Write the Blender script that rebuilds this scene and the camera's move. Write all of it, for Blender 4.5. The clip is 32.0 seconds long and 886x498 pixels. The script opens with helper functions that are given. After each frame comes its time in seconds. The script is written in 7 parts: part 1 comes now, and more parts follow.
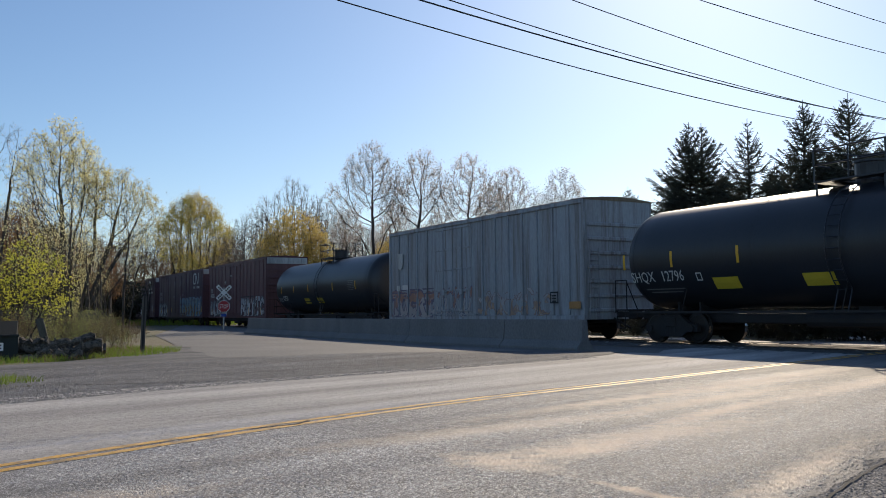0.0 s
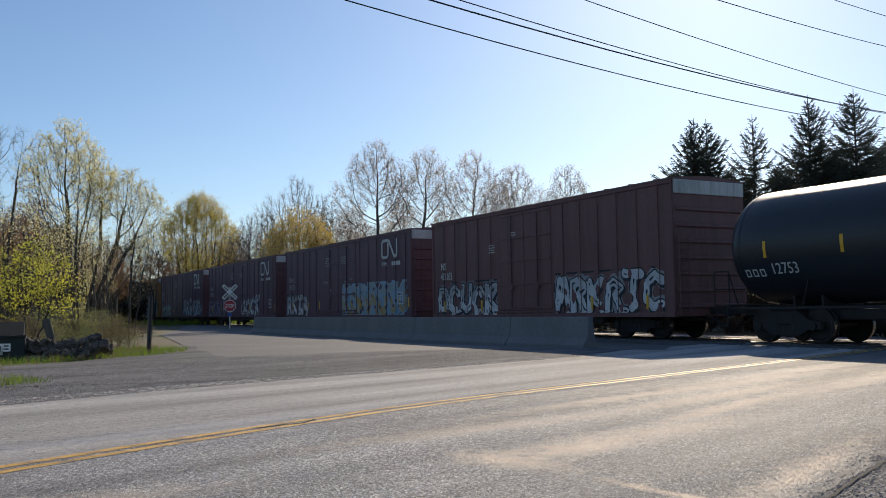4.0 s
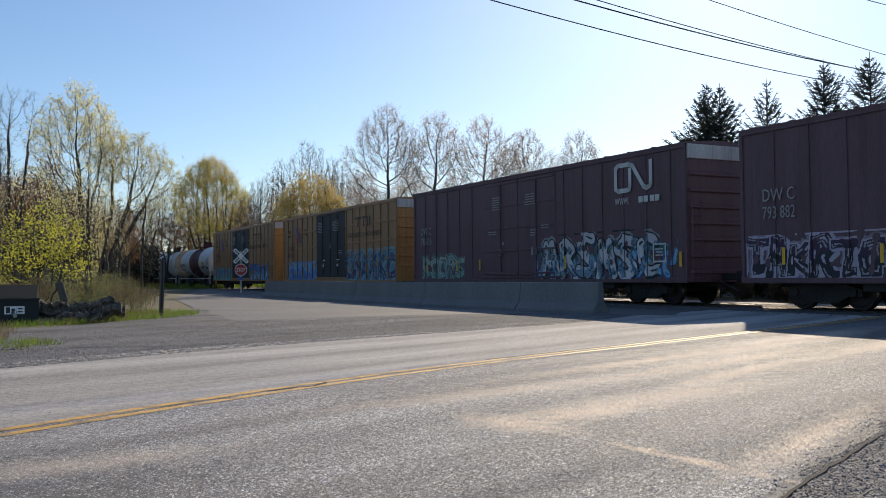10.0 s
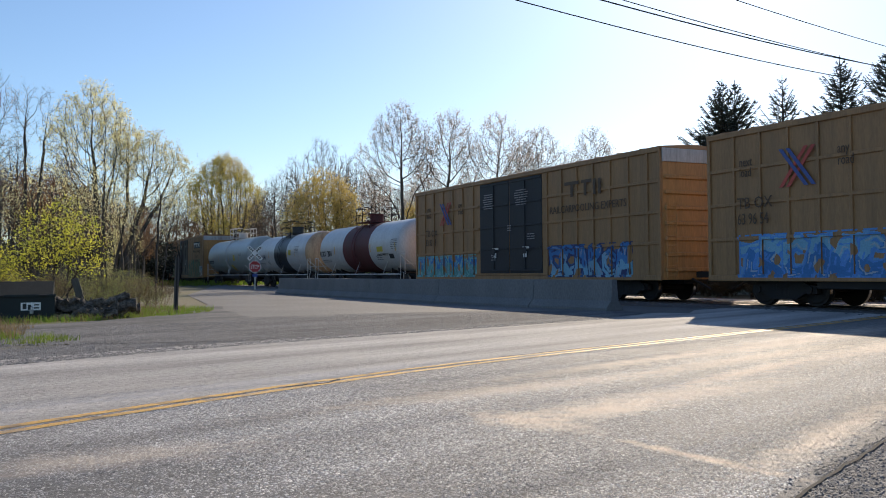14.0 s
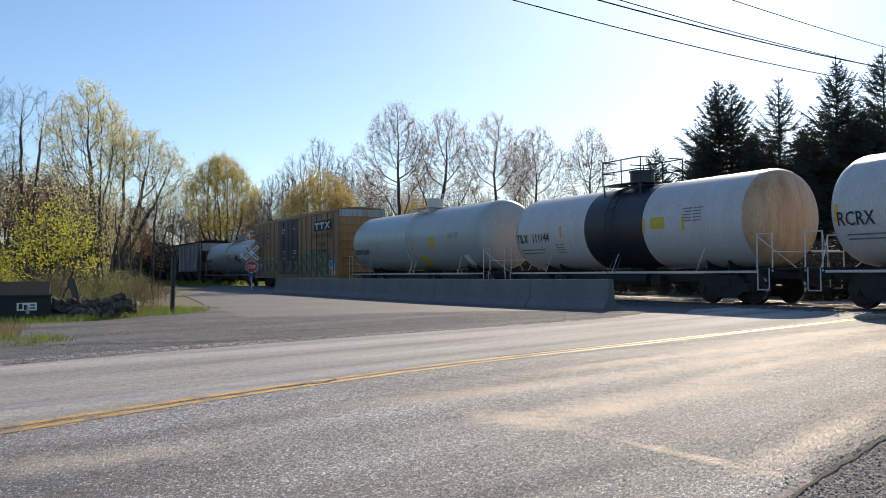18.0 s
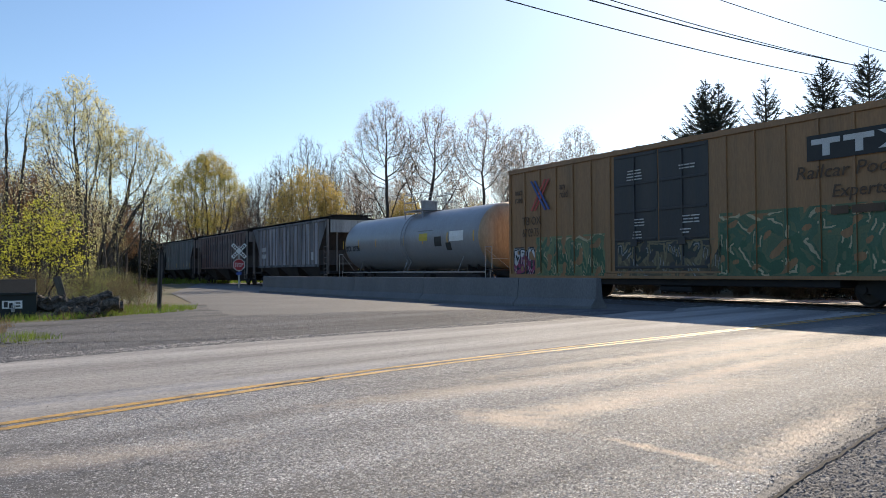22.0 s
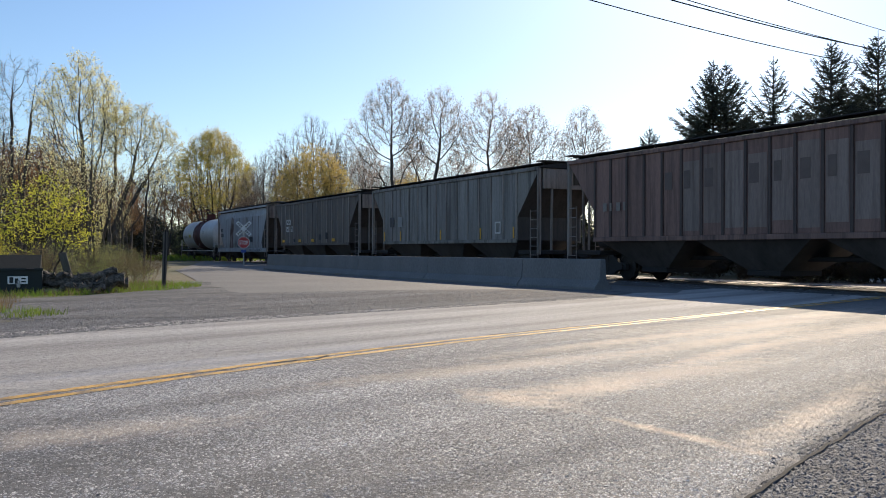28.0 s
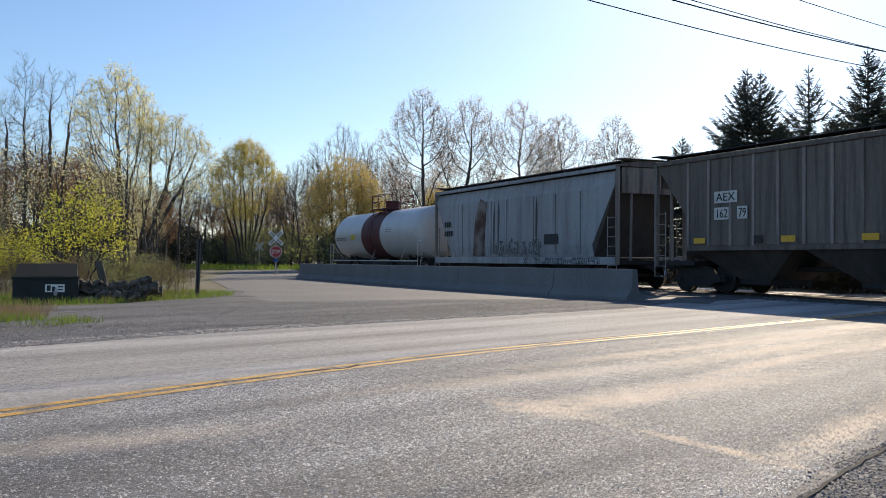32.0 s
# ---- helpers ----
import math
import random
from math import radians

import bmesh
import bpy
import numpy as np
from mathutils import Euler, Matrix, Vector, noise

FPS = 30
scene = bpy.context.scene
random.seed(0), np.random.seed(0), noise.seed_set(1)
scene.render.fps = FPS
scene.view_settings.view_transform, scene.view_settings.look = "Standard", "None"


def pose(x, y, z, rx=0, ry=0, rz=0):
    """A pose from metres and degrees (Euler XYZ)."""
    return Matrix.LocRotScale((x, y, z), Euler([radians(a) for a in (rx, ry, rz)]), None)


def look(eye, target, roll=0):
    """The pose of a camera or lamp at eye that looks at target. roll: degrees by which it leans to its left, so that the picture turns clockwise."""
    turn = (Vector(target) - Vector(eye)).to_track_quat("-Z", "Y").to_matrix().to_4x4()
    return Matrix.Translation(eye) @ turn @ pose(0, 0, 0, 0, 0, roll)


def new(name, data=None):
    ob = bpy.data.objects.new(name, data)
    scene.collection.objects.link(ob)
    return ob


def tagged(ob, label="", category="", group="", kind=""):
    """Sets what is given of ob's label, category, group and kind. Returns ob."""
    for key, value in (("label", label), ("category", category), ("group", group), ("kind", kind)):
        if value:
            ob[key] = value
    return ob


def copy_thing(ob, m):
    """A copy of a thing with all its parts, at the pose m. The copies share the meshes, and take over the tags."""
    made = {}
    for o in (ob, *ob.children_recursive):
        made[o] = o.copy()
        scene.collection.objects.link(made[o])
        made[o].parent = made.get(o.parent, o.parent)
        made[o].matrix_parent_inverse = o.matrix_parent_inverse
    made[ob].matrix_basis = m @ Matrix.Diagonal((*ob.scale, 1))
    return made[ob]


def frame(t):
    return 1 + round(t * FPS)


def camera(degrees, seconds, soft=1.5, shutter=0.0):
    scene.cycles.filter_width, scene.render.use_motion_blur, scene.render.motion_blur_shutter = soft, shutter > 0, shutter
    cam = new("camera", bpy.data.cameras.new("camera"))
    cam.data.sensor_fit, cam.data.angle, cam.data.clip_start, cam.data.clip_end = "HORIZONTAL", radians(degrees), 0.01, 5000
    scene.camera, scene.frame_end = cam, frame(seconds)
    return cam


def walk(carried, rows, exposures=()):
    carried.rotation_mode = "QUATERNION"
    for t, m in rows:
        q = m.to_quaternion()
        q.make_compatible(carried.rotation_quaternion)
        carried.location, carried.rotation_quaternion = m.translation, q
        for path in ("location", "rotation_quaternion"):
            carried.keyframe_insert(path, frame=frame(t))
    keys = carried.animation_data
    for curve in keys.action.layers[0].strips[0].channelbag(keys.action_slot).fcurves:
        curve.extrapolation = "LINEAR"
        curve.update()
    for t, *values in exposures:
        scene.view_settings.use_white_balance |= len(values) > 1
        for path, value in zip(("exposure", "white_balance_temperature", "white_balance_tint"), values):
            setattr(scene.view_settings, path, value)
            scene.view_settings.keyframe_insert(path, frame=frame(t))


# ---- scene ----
cam = camera(53.0, 32.0, soft=0.9)
EYE = 1.03
TURNS = [  # seconds, tilt, roll, yaw
    (0.0, 94.07, 0.45, -0.00), (0.5, 94.06, 0.50, -0.06), (1.0, 94.14, 0.54, 0.09), (1.5, 94.11, 0.69, 0.19),
    (2.0, 94.03, 0.70, -0.02), (2.5, 94.02, 0.75, 0.08), (4.5, 93.94, 0.85, 0.66), (5.0, 94.18, 0.73, 1.13),
    (5.5, 94.35, 0.44, 1.34), (6.0, 94.36, 0.37, 0.94), (6.5, 94.20, 0.35, 0.77), (7.0, 93.93, 0.29, 0.55),
    (7.5, 93.57, 0.23, 0.64), (8.0, 93.40, 0.20, 1.15), (8.5, 93.42, 0.09, 1.28), (9.0, 93.44, 0.14, 1.58),
    (9.5, 93.40, 0.26, 1.60), (10.0, 91.69, 0.58, 1.02), (10.5, 90.54, 0.95, 1.17), (11.0, 91.10, 0.71, 1.36),
    (11.5, 91.01, 0.59, 1.61), (12.0, 91.06, 0.76, 1.62), (12.5, 91.27, 0.69, 1.63), (13.0, 91.29, 0.75, 1.83),
    (13.5, 91.28, 0.65, 1.85), (14.0, 91.52, 0.47, 1.88), (14.5, 91.70, 0.43, 1.91), (16.5, 91.52, 0.35, 1.29),
    (17.0, 91.58, 0.30, 1.49), (17.5, 91.60, 0.40, 1.61), (18.0, 91.51, 0.51, 1.67), (18.5, 91.45, 0.48, 1.63),
    (19.0, 91.62, 0.50, 1.53), (19.5, 91.73, 0.46, 1.63), (20.0, 91.80, 0.50, 1.49), (20.5, 92.02, 0.60, 1.68),
    (21.0, 91.97, 0.52, 1.45), (21.5, 91.71, 0.36, 1.11), (22.0, 91.40, 0.43, 0.90), (22.5, 91.21, 0.31, 0.77),
    (23.0, 91.23, 0.23, 0.65), (23.5, 91.07, 0.09, 0.69), (24.0, 90.75, -0.13, 0.85), (24.5, 90.67, -0.20, 0.82),
    (25.0, 90.47, -0.11, 0.92), (25.5, 90.41, 0.02, 0.89), (27.5, 89.98, -0.07, 1.24), (28.0, 90.09, -0.11, 1.18),
    (28.5, 90.18, 0.05, 1.51), (29.0, 90.38, 0.44, 1.94), (29.5, 90.49, 0.33, 2.12), (30.0, 90.56, 0.31, 3.20),
    (30.5, 90.28, 0.12, 3.47), (31.0, 90.33, -0.11, 3.63), (31.5, 90.60, -0.21, 3.43), (32.0, 90.70, -0.26, 3.17),
]
EXPOSURE = [(0, 0.0), (9.5, 0.0), (10.5, 0.3), (32, 0.3)]
walk(cam, [(t, pose(0, 0, EYE, a, b, c)) for t, a, b, c in TURNS], EXPOSURE)

# ---- sky and sun ----
SUN_YAW, SUN_UP = 17.3, 27.0
world = bpy.data.worlds.new("sky")
scene.world = world
world.use_nodes = True
wn = world.node_tree
sky = wn.nodes.new("ShaderNodeTexSky")
sky.sky_type, sky.sun_disc = "NISHITA", False
sky.sun_elevation, sky.sun_rotation = radians(SUN_UP), radians(SUN_YAW)
sky.air_density, sky.dust_density, sky.ozone_density = 1.0, 0.36, 4.4
wn.links.new(sky.outputs[0], wn.nodes["Background"].inputs[0])
wn.nodes["Background"].inputs[1].default_value = 0.111
sun = new("sun", bpy.data.lights.new("sun", "SUN"))
sun.data.energy, sun.data.angle, sun.data.color = 4.6, radians(0.55), (1.0, 0.84, 0.64)
sy, su = radians(SUN_YAW), radians(SUN_UP)
sun.matrix_world = look((math.sin(sy) * 60, math.cos(sy) * 60, 60 * math.tan(su)), (0, 0, 0))

# ---- materials ----


def mat(name, color, rough=0.7, metal=0.0, second=None, scale=2.0, amount=0.35, grain=40.0, grain_amount=0.15,
        bump=0.1, bump_scale=60.0, stretch=(1, 1, 1), spec=0.5, translucent=0.0, island=0.0, sharp=(0.4, 0.65)):
    """A surface: base colour blotched with a second colour at one scale and grained at a finer one."""
    m = bpy.data.materials.new(name)
    m.use_nodes = True
    nt = m.node_tree
    nodes, link = nt.nodes, nt.links.new
    p = nodes["Principled BSDF"]
    co = nodes.new("ShaderNodeTexCoord")
    mp = nodes.new("ShaderNodeMapping")
    mp.inputs["Scale"].default_value = stretch
    link(co.outputs["Object"], mp.inputs[0])

    def noise_of(sc, detail=5):
        n = nodes.new("ShaderNodeTexNoise")
        n.inputs["Scale"].default_value, n.inputs["Detail"].default_value = sc, detail
        link(mp.outputs[0], n.inputs["Vector"])
        return n

    def mixed(fac, a, b, blend="MIX"):
        x = nodes.new("ShaderNodeMix")
        x.data_type, x.blend_type = "RGBA", blend
        for sock, v in ((x.inputs[0], fac), (x.inputs[6], a), (x.inputs[7], b)):
            if hasattr(v, "links"):
                link(v, sock)
            else:
                sock.default_value = v if not isinstance(v, tuple) else (*v, 1)[:4]
        return x.outputs[2]

    second = second or tuple(c * 0.6 for c in color)
    n1 = noise_of(scale)
    ramp = nodes.new("ShaderNodeMapRange")
    ramp.inputs[1].default_value, ramp.inputs[2].default_value = sharp
    ramp.inputs[4].default_value = amount
    link(n1.outputs[0], ramp.inputs[0])
    c = mixed(ramp.outputs[0], color, second)
    n2 = noise_of(grain, 3)
    r2 = nodes.new("ShaderNodeMapRange")
    r2.inputs[1].default_value, r2.inputs[2].default_value = 0.3, 0.7
    r2.inputs[3].default_value, r2.inputs[4].default_value = 1 - grain_amount, 1 + grain_amount
    link(n2.outputs[0], r2.inputs[0])
    g = nodes.new("ShaderNodeCombineColor")
    for i in range(3):
        link(r2.outputs[0], g.inputs[i])
    c = mixed(1.0, c, g.outputs[0], "MULTIPLY")
    if island:
        info, geo = nodes.new("ShaderNodeObjectInfo"), nodes.new("ShaderNodeNewGeometry")
        add = nodes.new("ShaderNodeMath")
        add.operation = "ADD"
        link(info.outputs["Random"], add.inputs[0])
        link(geo.outputs["Random Per Island"], add.inputs[1])
        r3 = nodes.new("ShaderNodeMapRange")
        r3.inputs[2].default_value = 2.0
        r3.inputs[3].default_value, r3.inputs[4].default_value = 1 - island, 1 + island
        link(add.outputs[0], r3.inputs[0])
        g3 = nodes.new("ShaderNodeCombineColor")
        for i in range(3):
            link(r3.outputs[0], g3.inputs[i])
        c = mixed(1.0, c, g3.outputs[0], "MULTIPLY")
    link(c, p.inputs["Base Color"])
    p.inputs["Roughness"].default_value, p.inputs["Metallic"].default_value = rough, metal
    p.inputs["Specular IOR Level"].default_value = spec
    if bump:
        nb = noise_of(bump_scale, 4)
        b = nodes.new("ShaderNodeBump")
        b.inputs["Strength"].default_value, b.inputs["Distance"].default_value = bump, 0.02
        link(nb.outputs[0], b.inputs["Height"])
        link(b.outputs[0], p.inputs["Normal"])
    if translucent:
        t = nodes.new("ShaderNodeBsdfTranslucent")
        link(c, t.inputs[0])
        ms = nodes.new("ShaderNodeMixShader")
        ms.inputs[0].default_value = translucent
        link(p.outputs[0], ms.inputs[1])
        link(t.outputs[0], ms.inputs[2])
        link(ms.outputs[0], nodes["Material Output"].inputs[0])
    return m


def paint(name, color, rough=0.45, dirt=(0.06, 0.045, 0.035), amount=0.4, scale=1.2, metal=0.0, grain_amount=0.12, streak=0.4, island=0.0):
    """Weathered car paint with blotches and thin streaks that run down."""
    m = mat(name, color, rough, metal, dirt, scale, amount, 25.0, grain_amount, 0.06, 30.0, (1.0, 1.0, 0.22), island=island, sharp=(0.45, 0.75))
    nt = m.node_tree
    nodes, link = nt.nodes, nt.links.new
    p = nodes["Principled BSDF"]
    col = p.inputs["Base Color"].links[0].from_socket
    co, mp, n = nodes.new("ShaderNodeTexCoord"), nodes.new("ShaderNodeMapping"), nodes.new("ShaderNodeTexNoise")
    mp.inputs["Scale"].default_value = (2.6, 2.6, 0.13)
    link(co.outputs["Object"], mp.inputs[0])
    link(mp.outputs[0], n.inputs["Vector"])
    n.inputs["Scale"].default_value, n.inputs["Detail"].default_value, n.inputs["Roughness"].default_value = 1.6, 7.0, 0.7
    r, x = nodes.new("ShaderNodeMapRange"), nodes.new("ShaderNodeMix")
    r.inputs[1].default_value, r.inputs[2].default_value, r.inputs[4].default_value = 0.47, 0.66, streak
    link(n.outputs[0], r.inputs[0])
    x.data_type = "RGBA"
    link(r.outputs[0], x.inputs[0])
    link(col, x.inputs[6])
    x.inputs[7].default_value = (*(c * 0.7 for c in dirt), 1)
    link(x.outputs[2], p.inputs["Base Color"])
    return m


def asphalt(name, base, pale, turn_deg, rough, speckle, spec, patches=(), island=0.0):
    """Worn asphalt: lengthwise wheel streaks, patches of dust and painted glare, and a speckle of stones at every size.
    """
    m = mat(name, base, rough, 0, pale, 0.45, 0.7, 40.0, 0.1, 0.0, spec=spec, island=island)
    nt = m.node_tree
    nodes, link = nt.nodes, nt.links.new
    p = nodes["Principled BSDF"]
    col = p.inputs["Base Color"].links[0].from_socket
    co = nodes.new("ShaderNodeTexCoord")
    mp = nodes.new("ShaderNodeMapping")
    mp.vector_type = "TEXTURE"
    mp.inputs["Rotation"].default_value = (0, 0, radians(turn_deg))
    mp.inputs["Scale"].default_value = (1.0, 14.0, 1.0)
    link(co.outputs["Object"], mp.inputs[0])

    def fractal(scale, detail, rgh, vec):
        n = nodes.new("ShaderNodeTexNoise")
        n.inputs["Scale"].default_value, n.inputs["Detail"].default_value, n.inputs["Roughness"].default_value = scale, detail, rgh
        link(vec, n.inputs["Vector"])
        return n.outputs[0]

    def ranged(sock, lo, hi, a, b):
        r = nodes.new("ShaderNodeMapRange")
        for i, v in enumerate((lo, hi, a, b)):
            r.inputs[i + 1].default_value = v
        link(sock, r.inputs[0])
        return r.outputs[0]

    streak = fractal(1.3, 4.0, 0.5, mp.outputs[0])
    fine = fractal(14.0, 9.0, 0.95, co.outputs["Object"])
    mu = nodes.new("ShaderNodeMath")
    mu.operation = "MULTIPLY"
    link(ranged(streak, 0.35, 0.65, 0.66, 1.2), mu.inputs[0])
    link(ranged(fine, 0.36, 0.64, 1 - speckle, 1 + speckle), mu.inputs[1])
    g = nodes.new("ShaderNodeCombineColor")
    for i in range(3):
        link(mu.outputs[0], g.inputs[i])
    x = nodes.new("ShaderNodeMix")
    x.data_type, x.blend_type = "RGBA", "MULTIPLY"
    x.inputs[0].default_value = 1.0
    link(col, x.inputs[6])
    link(g.outputs[0], x.inputs[7])
    col = x.outputs[2]
    for cx, cy, turn, a, b, strength in patches:        # dusty patches, brightened to hold sun glare
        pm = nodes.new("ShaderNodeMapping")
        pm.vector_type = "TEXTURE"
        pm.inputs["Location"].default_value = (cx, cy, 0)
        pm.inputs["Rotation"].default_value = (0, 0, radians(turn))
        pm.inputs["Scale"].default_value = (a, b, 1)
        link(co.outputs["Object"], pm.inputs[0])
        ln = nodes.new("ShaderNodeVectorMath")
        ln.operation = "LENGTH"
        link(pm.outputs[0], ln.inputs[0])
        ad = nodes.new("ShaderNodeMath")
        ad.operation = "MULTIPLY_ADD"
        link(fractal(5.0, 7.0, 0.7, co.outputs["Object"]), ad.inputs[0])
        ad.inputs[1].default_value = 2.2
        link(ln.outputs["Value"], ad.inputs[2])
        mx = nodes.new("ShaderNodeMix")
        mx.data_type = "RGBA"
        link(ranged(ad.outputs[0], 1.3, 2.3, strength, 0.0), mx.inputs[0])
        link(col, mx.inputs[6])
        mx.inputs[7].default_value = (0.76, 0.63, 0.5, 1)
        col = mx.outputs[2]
    link(col, p.inputs["Base Color"])
    bp = nodes.new("ShaderNodeBump")
    bp.inputs["Strength"].default_value, bp.inputs["Distance"].default_value = 0.75, 0.012
    link(fine, bp.inputs["Height"])
    link(bp.outputs[0], p.inputs["Normal"])
    return m


# dust made pale and warm enough to carry the low sun's glare too
DUST_GLARE = [(0.4, 6.2, -48, 0.55, 0.3, 0.8), (0.95, 6.65, 45, 0.7, 0.28, 0.75), (1.22, 5.0, -56, 0.66, 0.07, 0.95), (2.8, 9.15, 50, 1.6, 0.18, 0.8), (2.3, 5.75, 53, 1.6, 0.17, 0.8), (0.5, 8.0, 38, 2.2, 0.3, 0.45), (-2.0, 5.0, 30, 1.0, 0.3, 0.35),
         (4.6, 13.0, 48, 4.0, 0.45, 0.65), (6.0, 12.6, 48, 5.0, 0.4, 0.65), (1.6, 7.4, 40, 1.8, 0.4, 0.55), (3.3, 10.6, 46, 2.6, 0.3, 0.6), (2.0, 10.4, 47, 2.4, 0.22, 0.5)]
ASPHALT = asphalt("coarse_asphalt", (0.165, 0.167, 0.173), (0.22, 0.215, 0.214), -41, 0.74, 0.65, 0.28, DUST_GLARE, 0.3)
AGGREGATE = asphalt("asphalt_aggregate_stone", (0.46, 0.466, 0.478), (0.3, 0.302, 0.306), -41, 0.69, 0.3, 0.3, DUST_GLARE, 0.95)
CHIP = mat("bright_mineral_chip", (0.42, 0.41, 0.4), 0.5, 0, (0.3, 0.29, 0.28), 2.0, 0.5, bump=0.0, spec=0.4, island=0.5)
ASPHALT_FAR = asphalt("smooth_pale_asphalt", (0.335, 0.328, 0.322), (0.375, 0.36, 0.345), -41, 0.82, 0.45, 0.22, (), 0.6)
ASPHALT_SIDE = mat("worn_asphalt", (0.107, 0.107, 0.111), 0.8, 0, (0.15, 0.148, 0.147), 0.3, 0.6, 14.0, 0.4, 0.6, 20.0)
GRAVEL = asphalt("loose_gravel", (0.1, 0.103, 0.11), (0.17, 0.172, 0.178), -41, 0.9, 0.75, 0.2, (), 0.5)
GLARE_GRAVEL = mat("sun_glare_gravel", (0.4, 0.37, 0.33), 0.8, 0, (0.3, 0.28, 0.25), 0.9, 0.6, 26.0, 0.3, 0.6, 22.0)
DIRT = mat("dirt_ground", (0.13, 0.115, 0.07), 0.95, 0, (0.06, 0.085, 0.03), 0.15, 0.8, 6.0, 0.4, 0.7, 10.0)
BALLAST = mat("ballast", (0.1, 0.092, 0.085), 0.95, 0, (0.055, 0.05, 0.045), 1.5, 0.6, 14.0, 0.6, 1.0, 20.0)
CONCRETE = mat("barrier_concrete", (0.185, 0.186, 0.19), 0.9, 0, (0.13, 0.13, 0.132), 0.8, 0.5, 30.0, 0.15, 0.25, 40.0, (1, 1, 0.4))
YELLOW_LINE = mat("yellow_road_paint", (0.62, 0.36, 0.07), 0.6, 0, (0.22, 0.17, 0.11), 4.0, 0.75, 40.0, 0.3, 0.5, 80.0, sharp=(0.48, 0.62))
CRACK = mat("road_crack", (0.02, 0.02, 0.02), 0.95)
STEEL = mat("rail_steel", (0.25, 0.22, 0.2), 0.3, 1.0, (0.2, 0.12, 0.07), 3.0, 0.5)
TIE = mat("tie_wood", (0.06, 0.045, 0.035), 0.9, island=0.3)
UNDER = mat("underframe_black", (0.019, 0.018, 0.0195), 0.75, 0, (0.034, 0.028, 0.025), 1.5, 0.6)
WHEEL = mat("wheel_steel", (0.022, 0.018, 0.016), 0.6, 0.2, (0.045, 0.03, 0.02), 2.0, 0.6)
TREAD = mat("bright_wheel_tread", (0.5, 0.48, 0.46), 0.25, 1.0)
BOX_GREY = paint("boxcar_grey_white", (0.46, 0.47, 0.47), 0.55, (0.22, 0.13, 0.08), 0.45, streak=0.6)
BOX_YELLOW = paint("boxcar_yellow", (0.43, 0.23, 0.08), 0.5, (0.2, 0.12, 0.05), 0.45)
DOOR_DARK = paint("door_charcoal", (0.02, 0.022, 0.027), 0.6, (0.04, 0.037, 0.035), 0.3, streak=0.2)
END_WHITE = paint("white_end_panel", (0.5, 0.5, 0.49), 0.5)
TANK_BLACK = paint("tank_black", (0.019, 0.0225, 0.03), 0.4, (0.034, 0.033, 0.036), 0.3, streak=0.25)
TANK_WHITE = paint("tank_white", (0.58, 0.57, 0.56), 0.36, (0.42, 0.32, 0.25), 0.2, streak=0.14)
TANK_GREEN = paint("tank_pale_green", (0.42, 0.46, 0.45), 0.33, (0.35, 0.33, 0.29), 0.2, streak=0.14)
TANK_GREY = paint("tank_silver_grey", (0.29, 0.297, 0.315), 0.33, (0.2, 0.16, 0.13), 0.15, streak=0.15)
TANK_MAROON = paint("tank_maroon_band", (0.12, 0.022, 0.022), 0.65)
HOP_DARK = paint("hopper_sooty_grey", (0.22, 0.215, 0.22), 0.65, (0.04, 0.034, 0.032), 0.85, 1.3, streak=1.0)
HOP_BROWN = paint("hopper_brown", (0.23, 0.135, 0.112), 0.6, (0.07, 0.045, 0.038), 0.6, 0.9, streak=0.8)
HOP_GREY = paint("hopper_grey", (0.25, 0.235, 0.215), 0.6, (0.07, 0.055, 0.046), 0.6, 0.8, streak=0.9)
HOP_TAUPE = paint("hopper_taupe", (0.15, 0.118, 0.1), 0.6, (0.06, 0.048, 0.042), 0.55, 0.8, streak=0.8)
HOP_LIGHT = paint("hopper_light_grey", (0.37, 0.385, 0.41), 0.6, (0.16, 0.11, 0.09), 0.35, 0.6, streak=0.45)
HOP_POST = paint("hopper_post_grey", (0.3, 0.26, 0.235), 0.6, (0.07, 0.052, 0.045), 0.5, 1.5, streak=0.8)
HOP_RUST = paint("hopper_rusty_post", (0.1, 0.07, 0.063), 0.7, (0.03, 0.025, 0.022), 0.6, 1.5, streak=0.6)
HOP_SOOT = paint("hopper_soot", (0.07, 0.06, 0.06), 0.7, (0.15, 0.14, 0.14), 0.5, 2.0, streak=0.5)
LETTER_WHITE = mat("white_lettering", (0.62, 0.62, 0.6), 0.6, amount=0.3)
LETTER_BLACK = mat("black_lettering", (0.03, 0.03, 0.03), 0.6)
LETTER_DIM = mat("faded_white_lettering", (0.34, 0.32, 0.32), 0.7, amount=0.5)
LETTER_FAINT = mat("faint_grey_lettering", (0.2, 0.2, 0.2), 0.6)
LETTER_BROWN = mat("brown_lettering", (0.1, 0.06, 0.035), 0.6)
LETTER_BLUE = mat("blue_lettering", (0.05, 0.09, 0.3), 0.5)
LETTER_RED = mat("red_lettering", (0.5, 0.07, 0.05), 0.5)
REFLECTOR = mat("yellow_reflector", (0.75, 0.42, 0.03), 0.4, amount=0.15)
PLACARD = mat("yellow_placard", (0.6, 0.46, 0.04), 0.5, amount=0.15)
SIGN_RED = mat("sign_red", (0.45, 0.025, 0.03), 0.4, amount=0.15)
SIGN_WHITE = mat("sign_white", (0.88, 0.88, 0.86), 0.45, amount=0.15)
GALV = mat("galvanised_steel", (0.4, 0.4, 0.4), 0.45, 0.8, amount=0.3)
POST_WOOD = mat("weathered_post", (0.11, 0.1, 0.088), 0.85, stretch=(1, 1, 0.1), scale=8.0)
